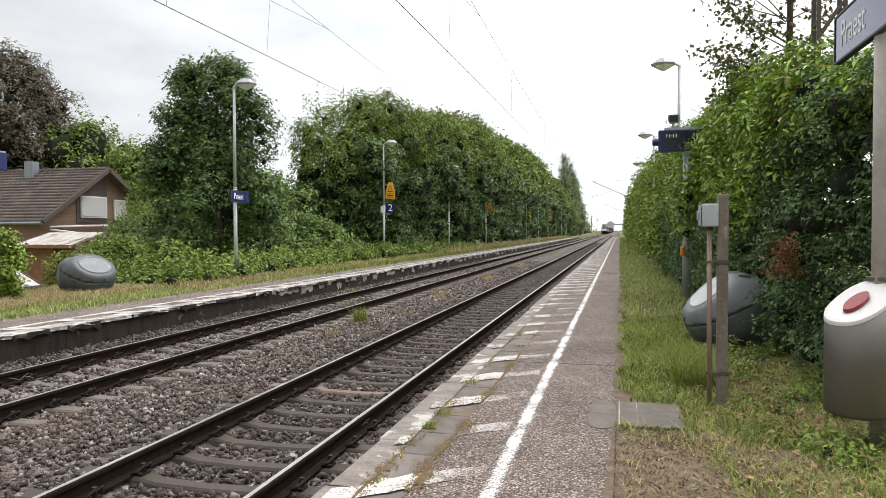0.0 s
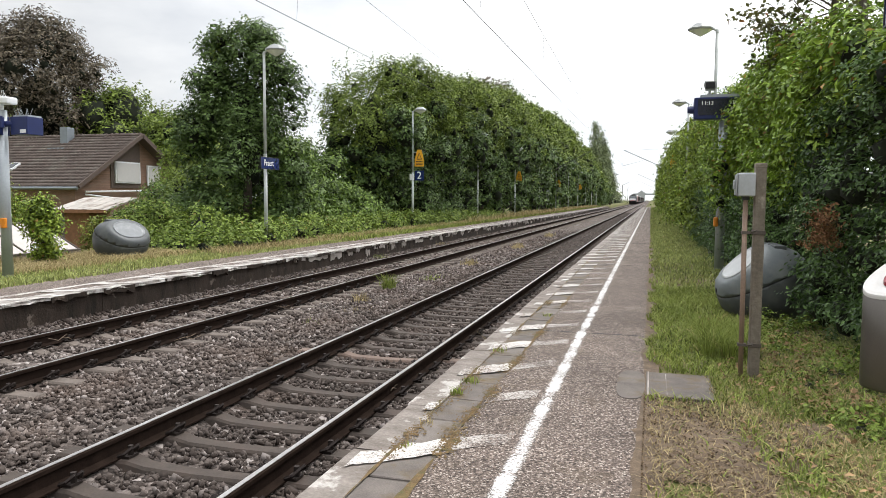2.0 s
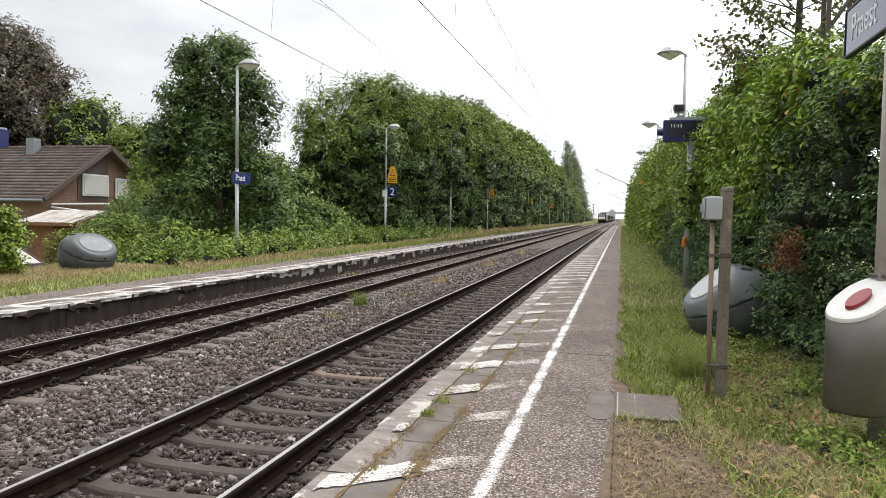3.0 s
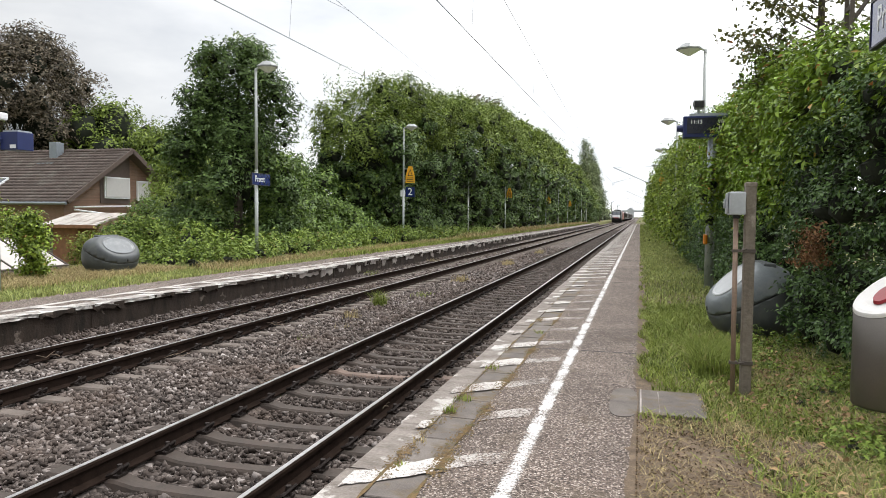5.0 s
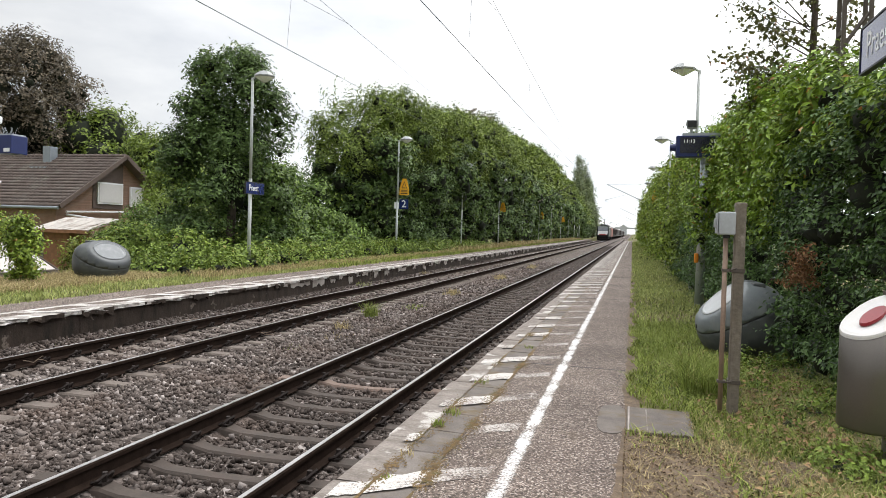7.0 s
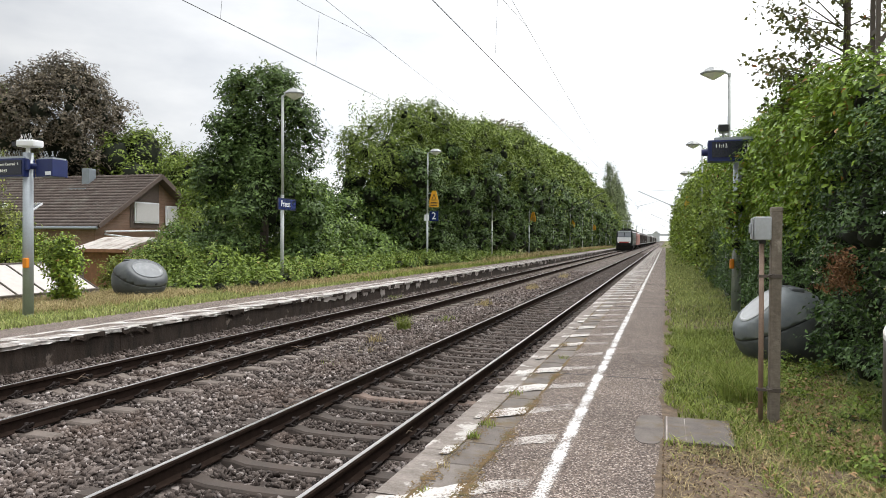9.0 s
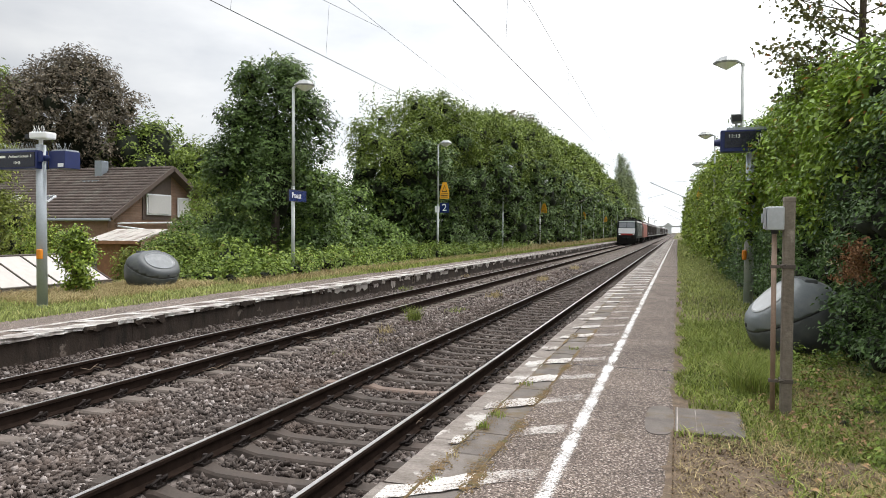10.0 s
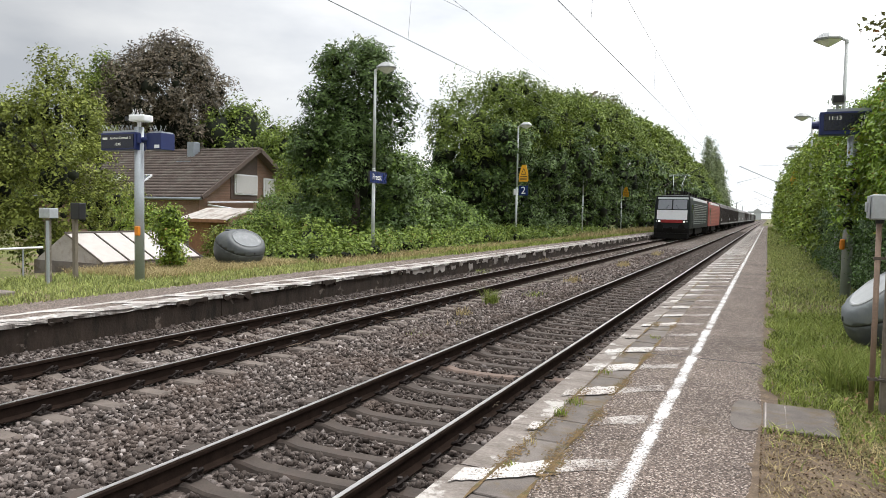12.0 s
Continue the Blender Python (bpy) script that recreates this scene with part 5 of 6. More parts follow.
    part("flashing", boxed(-5.4, -4.2, -1.35, -0.85, 5.25, 5.35), ZINC, c)
    for y0, y1, z0, z1 in ((-1.65, 0.20, 3.35, 4.42), (1.0, 2.0, 3.25, 4.30)):
        w = part("window", boxed(-0.32, -0.22, y0 - 0.08, y1 + 0.08, z0 - 0.08, z1 + 0.08), SIGN_WHITE, h)
        part("blind", boxed(-0.22, -0.19, y0, y1, z0, z1, 0.004), BLIND, w, "closed white roller blind")
    for k, x in enumerate((-6.0, -8.6)):
        sk = part("roof_window", boxed(-0.3, 0.3, -0.36, 0.36, 0.0, 0.12), SIGN_WHITE, h, "white-framed roof window")
        sk.matrix_basis = pose(x, -3.2, apex + 0.10 - 3.2 * math.tan(slope) + 0.02) @ Matrix.Rotation(slope, 4, "X")
        part("pane", boxed(-0.25, 0.25, -0.30, 0.30, 0.12, 0.13), GLASS_DARK, sk)
    part("aerial", rod(bmesh.new(), (-0.9, 0.6, 5.6), (-0.9, 0.6, 6.6), 0.02, n=5), WIRE, h)
    bm = bmesh.new()
    for a, b in (((-0.2, -4.0, 2.6), (3.4, -3.6, 2.2)), ((-0.2, 0.3, 2.75), (3.4, -0.4, 2.7)), ((-0.2, -4.0, 2.75), (-0.2, 0.3, 2.85))):
        rod(bm, a, b, 0.05, n=6)
    part("awning_arm", bm, SIGN_WHITE, h, "white folded awning arm")


def shed():
    s = empty("garden_shed", pose(-24.3, 26.1, -0.75), "small timber shed with a weathered sheet roof", "shed")
    part("wall", boxed(-1.15, 0.2, -0.6, 0.7, 0, 1.75), SHED_WALL, s, "reddish-brown timber boards")
    part("side_wall", boxed(-1.45, -1.15, -0.62, 0.7, 0, 1.75), PAVER_PALE, s, "grey rendered wall")
    for k in range(9):
        a = -1.5 + 3.0 * k / 9
        r = part("roof_sheet", boxed(a, a + 0.325, -1.0, 1.05, -0.03 + 0.012 * (k % 2), 0.03 + 0.012 * (k % 2)), SHED_ROOF, s, "faded roofing sheet")
        r.matrix_basis = pose(0, 0, 2.0, 15, 0, 0)
    part("fascia", boxed(-1.5, 1.5, -1.02, -0.96, 1.62, 1.76), SHED_WALL, s)


def cold_frame():
    g = empty("garden_greenhouse", pose(-16.3, 12.1, -0.1), "low greenhouse with milky white panes", "greenhouse")
    part("base", boxed(-1.2, 1.42, 0, 3.34, -0.2, 0.22), PAVER_PALE, g)
    out = [(-1.15, 0.2), (1.38, 0.22), (0.0, 0.93)]
    part("end_wall", loft([[(x, 0.02, z) for x, z in out], [(x, 0.05, z) for x, z in out]]), SHED_ROOF, g, "faded end panel")
    bm = bmesh.new()
    a = math.atan2(0.71, 1.38)
    for k in range(5):
        y = 0.835 * k
        rod(bm, (1.40, y, 0.24), (0, y, 0.95), 0.022, n=5)
    rod(bm, (0, 0, 0.95), (0, 3.34, 0.95), 0.03, n=6)
    rod(bm, (1.40, 0, 0.24), (1.40, 3.34, 0.24), 0.03, n=6)
    part("glazing_bar", bm, MAST_RUST, g, "dark glazing bars")
    for k in range(4):
        y0, y1 = 0.835 * k + 0.03, 0.835 * (k + 1) - 0.03
        for s in (-1, 1):
            x1 = 1.38 if s > 0 else -1.15
            ring = [(0, y0, 0.93), (0, y1, 0.93), (x1, y1, 0.22), (x1, y0, 0.22)]
            part("pane", loft([ring, [(x, y, z + 0.012) for x, y, z in ring]]), FRAME_PANE, g)
    f = empty("pipe_rail", pose(-15.4, 6.0, 0), "white painted pipe rail in the garden", "rail")
    bm = rod(bmesh.new(), (0, -2, 0.55), (-0.2, 5.0, 0.55), 0.025, n=8)
    part("rail", bm, SIGN_WHITE, f)
    for k in range(4):
        part("support", rod(bmesh.new(), (-0.06 * k, -1.5 + 2 * k, -0.3), (-0.06 * k, -1.5 + 2 * k, 0.55), 0.02, n=8), GALV, f)


def distance():
    b = empty("overbridge", pose(-5.4, 560, 0), "distant concrete bridge over the railway, paled by haze in its colour", "bridge")
    part("deck", boxed(-8.2, 30, -3, 3, 5.2, 5.9), HAZE_GREY, b)
    part("parapet", boxed(-8.2, 30, -3.2, -3.0, 5.85, 6.5), HAZE_GREY, b)
    for x in (-7.4, 29.0):
        part("abutment", boxed(x - 0.8, x + 0.8, -2.5, 2.5, -1.5, 5.2), HAZE_GREY, b)
    h = empty("far_house", pose(-12.0, 930, -0.5), "distant house with a grey gable roof", "house")
    out = [(-4.2, 0), (4.2, 0), (4.2, 10.5), (0, 13.6), (-4.2, 10.5)]
    part("wall", loft([[(x, 0, z) for x, z in out], [(x, 14, z) for x, z in out]]), HAZE_GREY, h)
    for s in (-1, 1):
        ring = [(0, -0.6, 13.9), (s * 4.8, -0.6, 10.4), (s * 4.8, 14.6, 10.4), (0, 14.6, 13.9)]
        part("roof", loft([ring, [(x, y, z + 0.3) for x, y, z in ring]]), ZINC, h)


# ---- vegetation ----
def tree(name, label, centre, radii, count, n, size, mat, base_z=0.0, r=0.16, rel=0.34, floor=-9.0, shape=1.0, core=0.42, wild=0.36, category="tree", depth=0.5):
    t = empty(name, pose(centre[0], centre[1], base_z), label, category)
    trunk(t, (0, 0, 0), (0, 0, centre[2] - base_z + radii[2] * 0.3), r, 6, radii[0] * 0.5)
    cl = crown_clumps((0, 0, centre[2] - base_z), radii, count, rel, floor - base_z, shape)
    crown("crown", cl, int(n * 1.7), size, mat, t, depth, 0.5, wild, 0.5, core, (0.5, -0.8, 0.2) if centre[0] < -5 else None)
    return t


HEDGE_TOP = ((4.0, 2.9), (6.0, 3.05), (10.0, 3.65), (14.0, 4.3), (20, 4.4), (26, 4.4), (37, 5.1), (50, 5.8), (70, 6.3), (120, 6.5), (170, 6.5))


def hedge_height(y):
    return float(np.interp(y, *zip(*HEDGE_TOP)))


def near_hedge():
    # tall laurel, upper storey leaning out over the verge
    h = empty("laurel_hedge", pose(2.9, 12, 0), "tall overgrown laurel hedge with glossy bright green leaves", "hedge")
    cl = []
    for y in np.arange(6.9, 24, 0.62):
        top = hedge_height(y)
        foot = float(np.interp(y, (5, 8, 10, 12, 20), (2.15, 2.0, 1.85, 1.75, 1.65)))
        for z in np.arange(2.75 if y < 9 else 2.3 if y < 11 else 1.75, top - 0.25, 0.5):
            lean = -0.12 * math.sin(min(1.0, z / top) * 2.6)
            r = random.uniform(0.38, 0.58)
            cl.append((foot + 0.55 + lean + random.uniform(-0.12, 0.16) - 2.9, y + random.uniform(-0.2, 0.2) - 12, z + random.uniform(-0.15, 0.2), r, r, r * 0.8))
        cl.append((3.2 - 2.9, y - 12, top - 0.5, 0.6, 0.5, 0.5))
    for k in range(24):
        cl.append((random.uniform(2.0, 2.5) - 2.9, random.uniform(13.4, 15.2) - 12, random.uniform(1.9, 3.7), 0.34, 0.4, 0.34))
    for z in np.arange(1.5, 2.75, 0.26):
        cl.append((1.45 + random.uniform(-0.12, 0.22) - 2.9, 16.05 + random.uniform(-0.1, 0.1) - 12, z, 0.26, 0.26, 0.24))
    crown("leaves", cl, 84000, 0.115, LEAF_LAUREL, h, 0.45, 0.6, 0.36, 0.44, 0.7, (-0.9, -0.3, 0.3))
    high = [c for c in cl if c[2] > 0.74 * hedge_height(c[1] + 12) or c[1] > 2.2]
    crown("shoot_growth", high, 15000, 0.095, LEAF_LIME, h, 0.25, 0.7, 0.4, 0.42, 0, (-0.9, -0.3, 0.3))["kind"] = "stuff"
    trunk(h, (0.4, -4, 0), (0.2, -4, 2.8), 0.06, 7, 0.8)
    # small-leaved privet along the foot
    h = empty("privet_hedge", pose(2.3, 9, 0), "dense dark green privet growing along the foot of the hedge", "hedge")
    cl = []
    for y in np.arange(6.3, 30, 0.42):
        foot = float(np.interp(y, (5, 7, 8, 10, 12, 20, 30), (2.2, 1.95, 1.85, 1.55, 1.5, 1.45, 1.45)))
        foot += 0.36 * max(0.0, 1 - abs(y - 10.6) / 1.1) ** 0.5
        for z in np.arange(0.25, 3.0 if y < 9 else 2.6 if y < 11 else 1.9, 0.36):
            r = random.uniform(0.26, 0.4)
            cl.append((foot + 0.42 + 0.12 * random.uniform(-1, 1) - 2.3, y + random.uniform(-0.15, 0.15) - 9, z, r, r, r * 0.9))
    crown("leaves", cl, 88000, 0.067, LEAF_PRIVET, h, 0.45, 0.5, 0.38, 0.5, 0.85, (-0.9, -0.4, 0.1))
    dead = [(random.uniform(-0.62, -0.40), random.uniform(-0.85, -0.5), random.uniform(1.02, 1.36), 0.10, 0.12, 0.11) for k in range(9)]
    crown("dead_sprig", dead, 900, 0.05, LEAF_DEAD, h, 0.5, 0.2, 0.8, 0.4, 0)["label"] = "withered brown sprig"
    # farther bushes and trees along the near platform
    for k, y in enumerate(np.arange(26, 170, 4.6)):
        top = hedge_height(y) * random.uniform(0.84, 1.14)
        b = empty("platform_bush", pose(2.72, y, 0), "tall green bush crowding the back of the platform", "bush", "bushes behind the near platform")
        cl = []
        for z in np.arange(0.5, top - 0.3, 0.9):
            for dy in (-1.6, 0, 1.6):
                r = random.uniform(0.45, 1.0)
                cl.append((random.uniform(-0.95, -0.1) + 0.3 * z / top, dy + random.uniform(-0.7, 0.7), z + random.uniform(-0.2, 0.2), r, r * 1.1, r * 0.8))
        for j in range(26):
            z = random.uniform(0.9, top + 0.25)
            cl.append((random.uniform(-1.3, -0.9) + 0.75 * (z / top) ** 3, random.uniform(-2.2, 2.2), z, 0.22, 0.26, 0.34))
        cl.append((0.6, 0, top * 0.5, 1.2, 2.4, top * 0.46))
        n = 7000 if y < 60 else 2200
        crown("leaves", cl, n, 0.185 if y < 60 else 0.36, LEAF_BRIGHT if k % 3 else LEAF_HORNBEAM, b, 0.5, 0.5, 0.5, 0.45, 0.6, (-0.8, -0.6, 0.2))
    # thin tree with large lobed leaves above the hedge
    t = empty("tulip_tree", pose(2.75, 12.9, 0), "sparse young tree with large lobed leaves turning brown", "tree")
    bm = bmesh.new()
    rod(bm, (0, 0, 0), (0, -0.2, 6.5), 0.09, 0.04)
    tips = []
    for k in range(38):
        a = Vector((0, -0.1, random.uniform(3.6, 6.8)))
        e = a + Vector((random.uniform(-1.6, 1.0), random.uniform(-1.5, 1.3), random.uniform(-0.1, 1.1)))
        rod(bm, a, e, 0.014, 0.004, 5)
        tips += [a.lerp(e, f) + Vector((random.uniform(-0.13, 0.13), random.uniform(-0.13, 0.13), random.uniform(-0.13, 0.13))) for f in np.linspace(0.25, 1.05, 56)]
    # long boughs hanging out towards the platform
    for k in range(14):
        a = Vector((-0.05, -0.1, random.uniform(3.5, 5.2)))
        e = a + Vector((random.uniform(-1.55, -0.8), random.uniform(-0.9, 0.5), random.uniform(0.15, 1.0)))
        rod(bm, a, e, 0.013, 0.004, 5)
        tips += [a.lerp(e, f) + Vector((random.gauss(0, 0.08), random.gauss(0, 0.08), random.gauss(0, 0.08))) for f in np.linspace(0.45, 1.05, 46)]
    part("branchwork", bm, BARK, t)
    p = np.array(tips)
    v, f = leaf_arrays(p, RNG.normal(size=p.shape), 0.10, 0.5, 0.8, 0.62)
    raw("leaves", v, f, LEAF_MAPLE, t)


def far_side_green():
    # tall hornbeam with ivy behind the sign lamp
    t = empty("ivy_clad_tree", pose(-16.1, 25.6, -0.1), "upright ivy-clad tree with dense dark green leaves", "tree")
    trunk(t, (0, 0, 0), (0.1, 0, 6.8), 0.2, 8, 1.2)
    cl = [(0, 0, 4.2, 1.55, 1.6, 3.6)]
    for k in range(95):
        z = random.uniform(0.6, 8.2)
        w = float(np.interp(z, (0, 2, 4, 6.5, 7.6, 8.6), (2.5, 2.4, 2.15, 1.75, 1.3, 0.6)))
        a = random.uniform(0, 2 * math.pi)
        r = random.uniform(0.35, 0.75)
        cl.append((w * math.cos(a) * random.uniform(0.7, 1.05), w * math.sin(a) * random.uniform(0.7, 1.05), z, r, r, r * 0.95))
    crown("crown", cl, 46000, 0.168, LEAF_DARK, t, 0.5, 0.6, 0.35, 0.5, 0.55, (0.5, -0.8, 0.2))
    # upright leafy shoots out of the top
    q = np.array([(random.gauss(0, 0.8), random.gauss(0, 0.8)) for k in range(60)])
    lift = np.linspace(0.0, 1.0, 12)
    base = 8.1 - 0.55 * (q ** 2).sum(1)
    p = np.stack([np.repeat(q[:, 0], 12), np.repeat(q[:, 1], 12), (base[:, None] + lift[None] * RNG.uniform(0.4, 1.0, (60, 1))).ravel()], 1) + RNG.normal(0, 0.06, (720, 3))
    v, f = leaf_arrays(p, RNG.normal(size=p.shape), 0.15, 0.3, 0.8, 0.5)
    tagged(raw("top_growth", v, f, LEAF_HORNBEAM, t), kind="stuff")
    # ivy mound falling away beside it
    iv = empty("ivy_mound", pose(-14.6, 29.5, -0.1), "sloping mound of ivy and climbers beside the tree", "ivy")
    cl = []
    for k in range(90):
        y = random.uniform(-4.0, 6.0)
        top = float(np.interp(y, (-4, -1.5, 0.5, 3, 6), (5.0, 4.7, 3.6, 2.1, 1.1)))
        z = random.uniform(0.1, top)
        cl.append((random.uniform(-1.4, 0.7) - 0.22 * z, y, z, 0.75, 0.75, 0.6))
    crown("leaves", cl, 42000, 0.148, LEAF_IVY, iv, 0.45, 0.5, 0.3, 0.8, 0.6, (0.6, -0.7, 0.3))
    tree("garden_tree", "dense dark green thicket behind the ivy", (-19.5, 37.5, 1.6), (2.8, 2.8, 2.9), 30, 5000, 0.23, LEAF_DARK, -0.3, 0.15, 0.36, category="bush")
    tree("garden_tree", "dense dark green thicket behind the ivy", (-18.2, 32.8, 1.4), (2.2, 2.2, 2.6), 30, 5000, 0.2, LEAF_DARK, -0.3, 0.15, 0.36, category="bush")
    # bramble bank along the platform
    bk = empty("bramble_bank", pose(-13.4, 30, -0.05), "low bank of brambles and nettles along the far platform", "bramble")
    cl = []
    for y in np.arange(-12.0, 30, 0.5):
        d = float(np.interp(y, (-13.5, -8, 0, 10, 30), (0.55, 0.75, 0.9, 0.75, 0.5)))
        for k in range(3):
            cl.append((random.uniform(-1.6, 1.25), y + random.uniform(-0.3, 0.3), random.uniform(0, d * 0.5), 0.55, 0.55, d * random.uniform(0.45, 0.75)))
    for k in range(26):
        cl.append((random.uniform(-2.8, -1.2), random.uniform(-9.5, 8), random.uniform(0.2, 0.7), 0.8, 0.8, 0.7))
    crown("leaves", cl, 60000, 0.13, LEAF_BRAMBLE, bk, 0.45, 0.6, 0.4, 0.6, 0.5, (0.6, -0.4, 0.6))
    # garden bushes round the shed
    for x, y, z, rx, rz, n, mat, nm, lb in (
            (-19.8, 25.4, 0.35, 2.0, 1.4, 7000, LEAF_IVY, "garden_bush", "broad dark green garden bush beside the shed"),
            (-21.0, 29.0, 1.0, 2.6, 1.9, 7000, LEAF_HORNBEAM, "garden_bush", "broad green bush in front of the house"),
            (-17.6, 21.6, 0.2, 1.4, 1.0, 4500, LEAF_BRAMBLE, "garden_bush", "low bush behind the grit bin"),
            (-17.2, 18.9, 0.15, 0.7, 0.7, 2500, LEAF_LIGHT, "garden_bush", "small light green bush"),
            (-13.8, 13.2, 0.75, 0.36, 0.92, 3000, LEAF_BRIGHT, "garden_shrub", "upright leafy shrub beside the greenhouse")):
        tree(nm, lb, (x, y, z), (rx, rx, rz), 22, n, 0.10 if rx < 1 else 0.13, mat, -0.4, 0.05, 0.4, category="bush", shape=0.55 if rx < 0.6 else 1.0)
    # garden trees
    tree("young_tree", "light green garden tree behind the display", (-19.3, 14.0, 2.3), (2.1, 2.1, 3.35), 90, 16000, 0.115, LEAF_LIGHT, -0.4, 0.12, 0.32, shape=0.6, core=0.3)
    tree("young_tree", "light green garden tree at the verge", (-20.9, 11.4, 1.9), (2.2, 2.2, 2.9), 80, 12000, 0.12, LEAF_LIGHT, -0.4, 0.12, 0.32, shape=0.6, core=0.3)
    tree("young_tree", "small garden tree before the house", (-21.8, 18.6, 0.5), (1.4, 1.4, 1.7), 30, 8000, 0.11, LEAF_BRIGHT, -0.4, 0.08, 0.36)
    tree("copper_beech", "large copper beech with dark reddish-brown leaves", (-43.4, 41.7, 8.2), (5.2, 5.2, 7.2), 110, 26000, 0.25, LEAF_BEECH, -0.8, 0.4, 0.25, shape=0.86, depth=0.5)
    tree("garden_tree", "tall dark green tree behind the copper beech", (-52.5, 43.5, 8.2), (3.2, 3.2, 6.6), 50, 9000, 0.34, LEAF_HORNBEAM, -0.8, 0.3, 0.3, shape=0.7)
    for x, y, z, rx, rz in ((-38.0, 44.5, 4.4, 4.6, 5.0), (-33.4, 43.5, 3.4, 3.2, 4.0), (-29.4, 42.0, 2.2, 2.6, 2.7), (-23.5, 33.5, 2.0, 2.3, 2.8), (-62, 62, 5, 7, 7), (-75, 50, 5, 8, 7)):
        tree("garden_tree", "broad green tree behind the house", (x, y, z), (rx, rx, rz), 60, 9500, 0.29, LEAF_HORNBEAM, -0.8, 0.22, 0.3, core=0.7)
    # the clipped row of hornbeams
    for k, y in enumerate(np.concatenate([np.arange(38.2, 100, 4.4), np.arange(100, 130, 7.5), np.arange(134, 225, 8.5)])):
        top = float(np.interp(y, (38, 45, 56, 67, 82, 105, 134, 156, 178, 200, 225), (9.3, 10.0, 11.1, 11.9, 12.2, 13.0, 13.2, 11.8, 9.6, 7.5, 7.0))) * random.uniform(0.97, 1.03)
        wide = 2.5 if y < 100 else 4.0
        t = empty("hornbeam", pose(float(np.interp(y, (38, 46, 60), (-15.5, -14.9, -14.3))), y, -0.1), "tall dense leafy hornbeam in a close row beside the platform", "tree", "row of trees behind the far platform")
        trunk(t, (0, 0, 0), (0, 0, top * 0.7), 0.17, 4, 1.2)
        cl = [(0, 0, top * 0.5, 1.9, wide, top * 0.46)]
        for j in range(64 if y < 80 else 40):
            z = random.uniform(0.5, top - 0.4)
            w = float(np.interp(z / top, (0, 0.32, 0.50, 0.75, 0.93, 1.0), (1.5, 1.6, 2.75, 2.4, 1.5, 0.5)))
            a = random.uniform(0, 2 * math.pi)
            r = random.uniform(0.5, 0.95)
            cl.append((w * math.cos(a) * 0.92, wide * math.sin(a) * 0.92 * (w / 2.4), z, r, r, r * 1.0))
        n = 27000 if y < 48 else 12000 if y < 80 else 3600
        s = 0.21 if y < 48 else 0.28 if y < 80 else 0.50
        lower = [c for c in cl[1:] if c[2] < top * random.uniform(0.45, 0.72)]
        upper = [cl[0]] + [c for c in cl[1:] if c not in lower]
        crown("crown", upper, int(n * 0.55), s, LEAF_HORNBEAM, t, 0.5, 0.7, 0.32, 0.42, 0.6, (0.6, -0.7, 0.3))
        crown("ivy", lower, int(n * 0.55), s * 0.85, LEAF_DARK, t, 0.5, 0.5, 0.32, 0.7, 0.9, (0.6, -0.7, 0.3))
        # upright shoots along the top
        q = np.array([(random.uniform(-1.7, 1.7), random.uniform(-wide, wide)) for j in range(60)])
        lift = np.linspace(0.0, 1.0, 9)
        base = top - 0.55 - 0.16 * q[:, 0] ** 2
        p = np.stack([np.repeat(q[:, 0], 9), np.repeat(q[:, 1], 9), (base[:, None] + lift[None] * RNG.uniform(0.5, 1.25, (60, 1))).ravel()], 1) + RNG.normal(0, 0.06, (540, 3))
        v, f = leaf_arrays(p, RNG.normal(size=p.shape), s * 0.85, 0.3, 0.8, 0.4)
        raw("top_growth", v, f, LEAF_HORNBEAM, t)["kind"] = "stuff"
    tree("copper_beech", "dark red treetop behind the row of hornbeams", (-20.5, 93, 12.4), (3.0, 6.5, 4.2), 50, 3500, 0.5, LEAF_BEECH, -0.8, 0.3)
    for x, y, top, r in ((-15.8, 206, 26.5, 2.0), (-14.3, 211, 23.5, 1.9), (-13.2, 216, 19.0, 1.6), (-12.2, 222, 11.0, 1.6), (-17.0, 230, 15.0, 2.0)):
        tree("poplar", "tall slender grey-green poplar beyond the platform, haze in its leaf colour", (x, y, top * 0.52), (r, r, top * 0.47), 60, 3200, 0.50, LEAF_HAZED, -0.5, 0.3, 0.38, shape=0.4, core=0.5, wild=0.35)
    bl = empty("far_woods", pose(0, 0, -0.5), "distant belt of trees on the horizon", "woods", kind="stuff")
    cl = [(random.choice((-24, 16)) + random.uniform(-7, 7), random.uniform(240, 420), 0.5, 3.5, 6, random.uniform(3, 5.5)) for k in range(60)]
    cl += [(random.choice((-1, 1)) * random.uniform(22, 220) - 5, random.uniform(300, 700), random.uniform(1, 4), 9, 9, random.uniform(4, 8)) for k in range(130)]
    crown("trees", cl, 22000, 1.4, LEAF_HAZED, bl, 0.4, 0.6, 0.5, 0.6, 0.8)


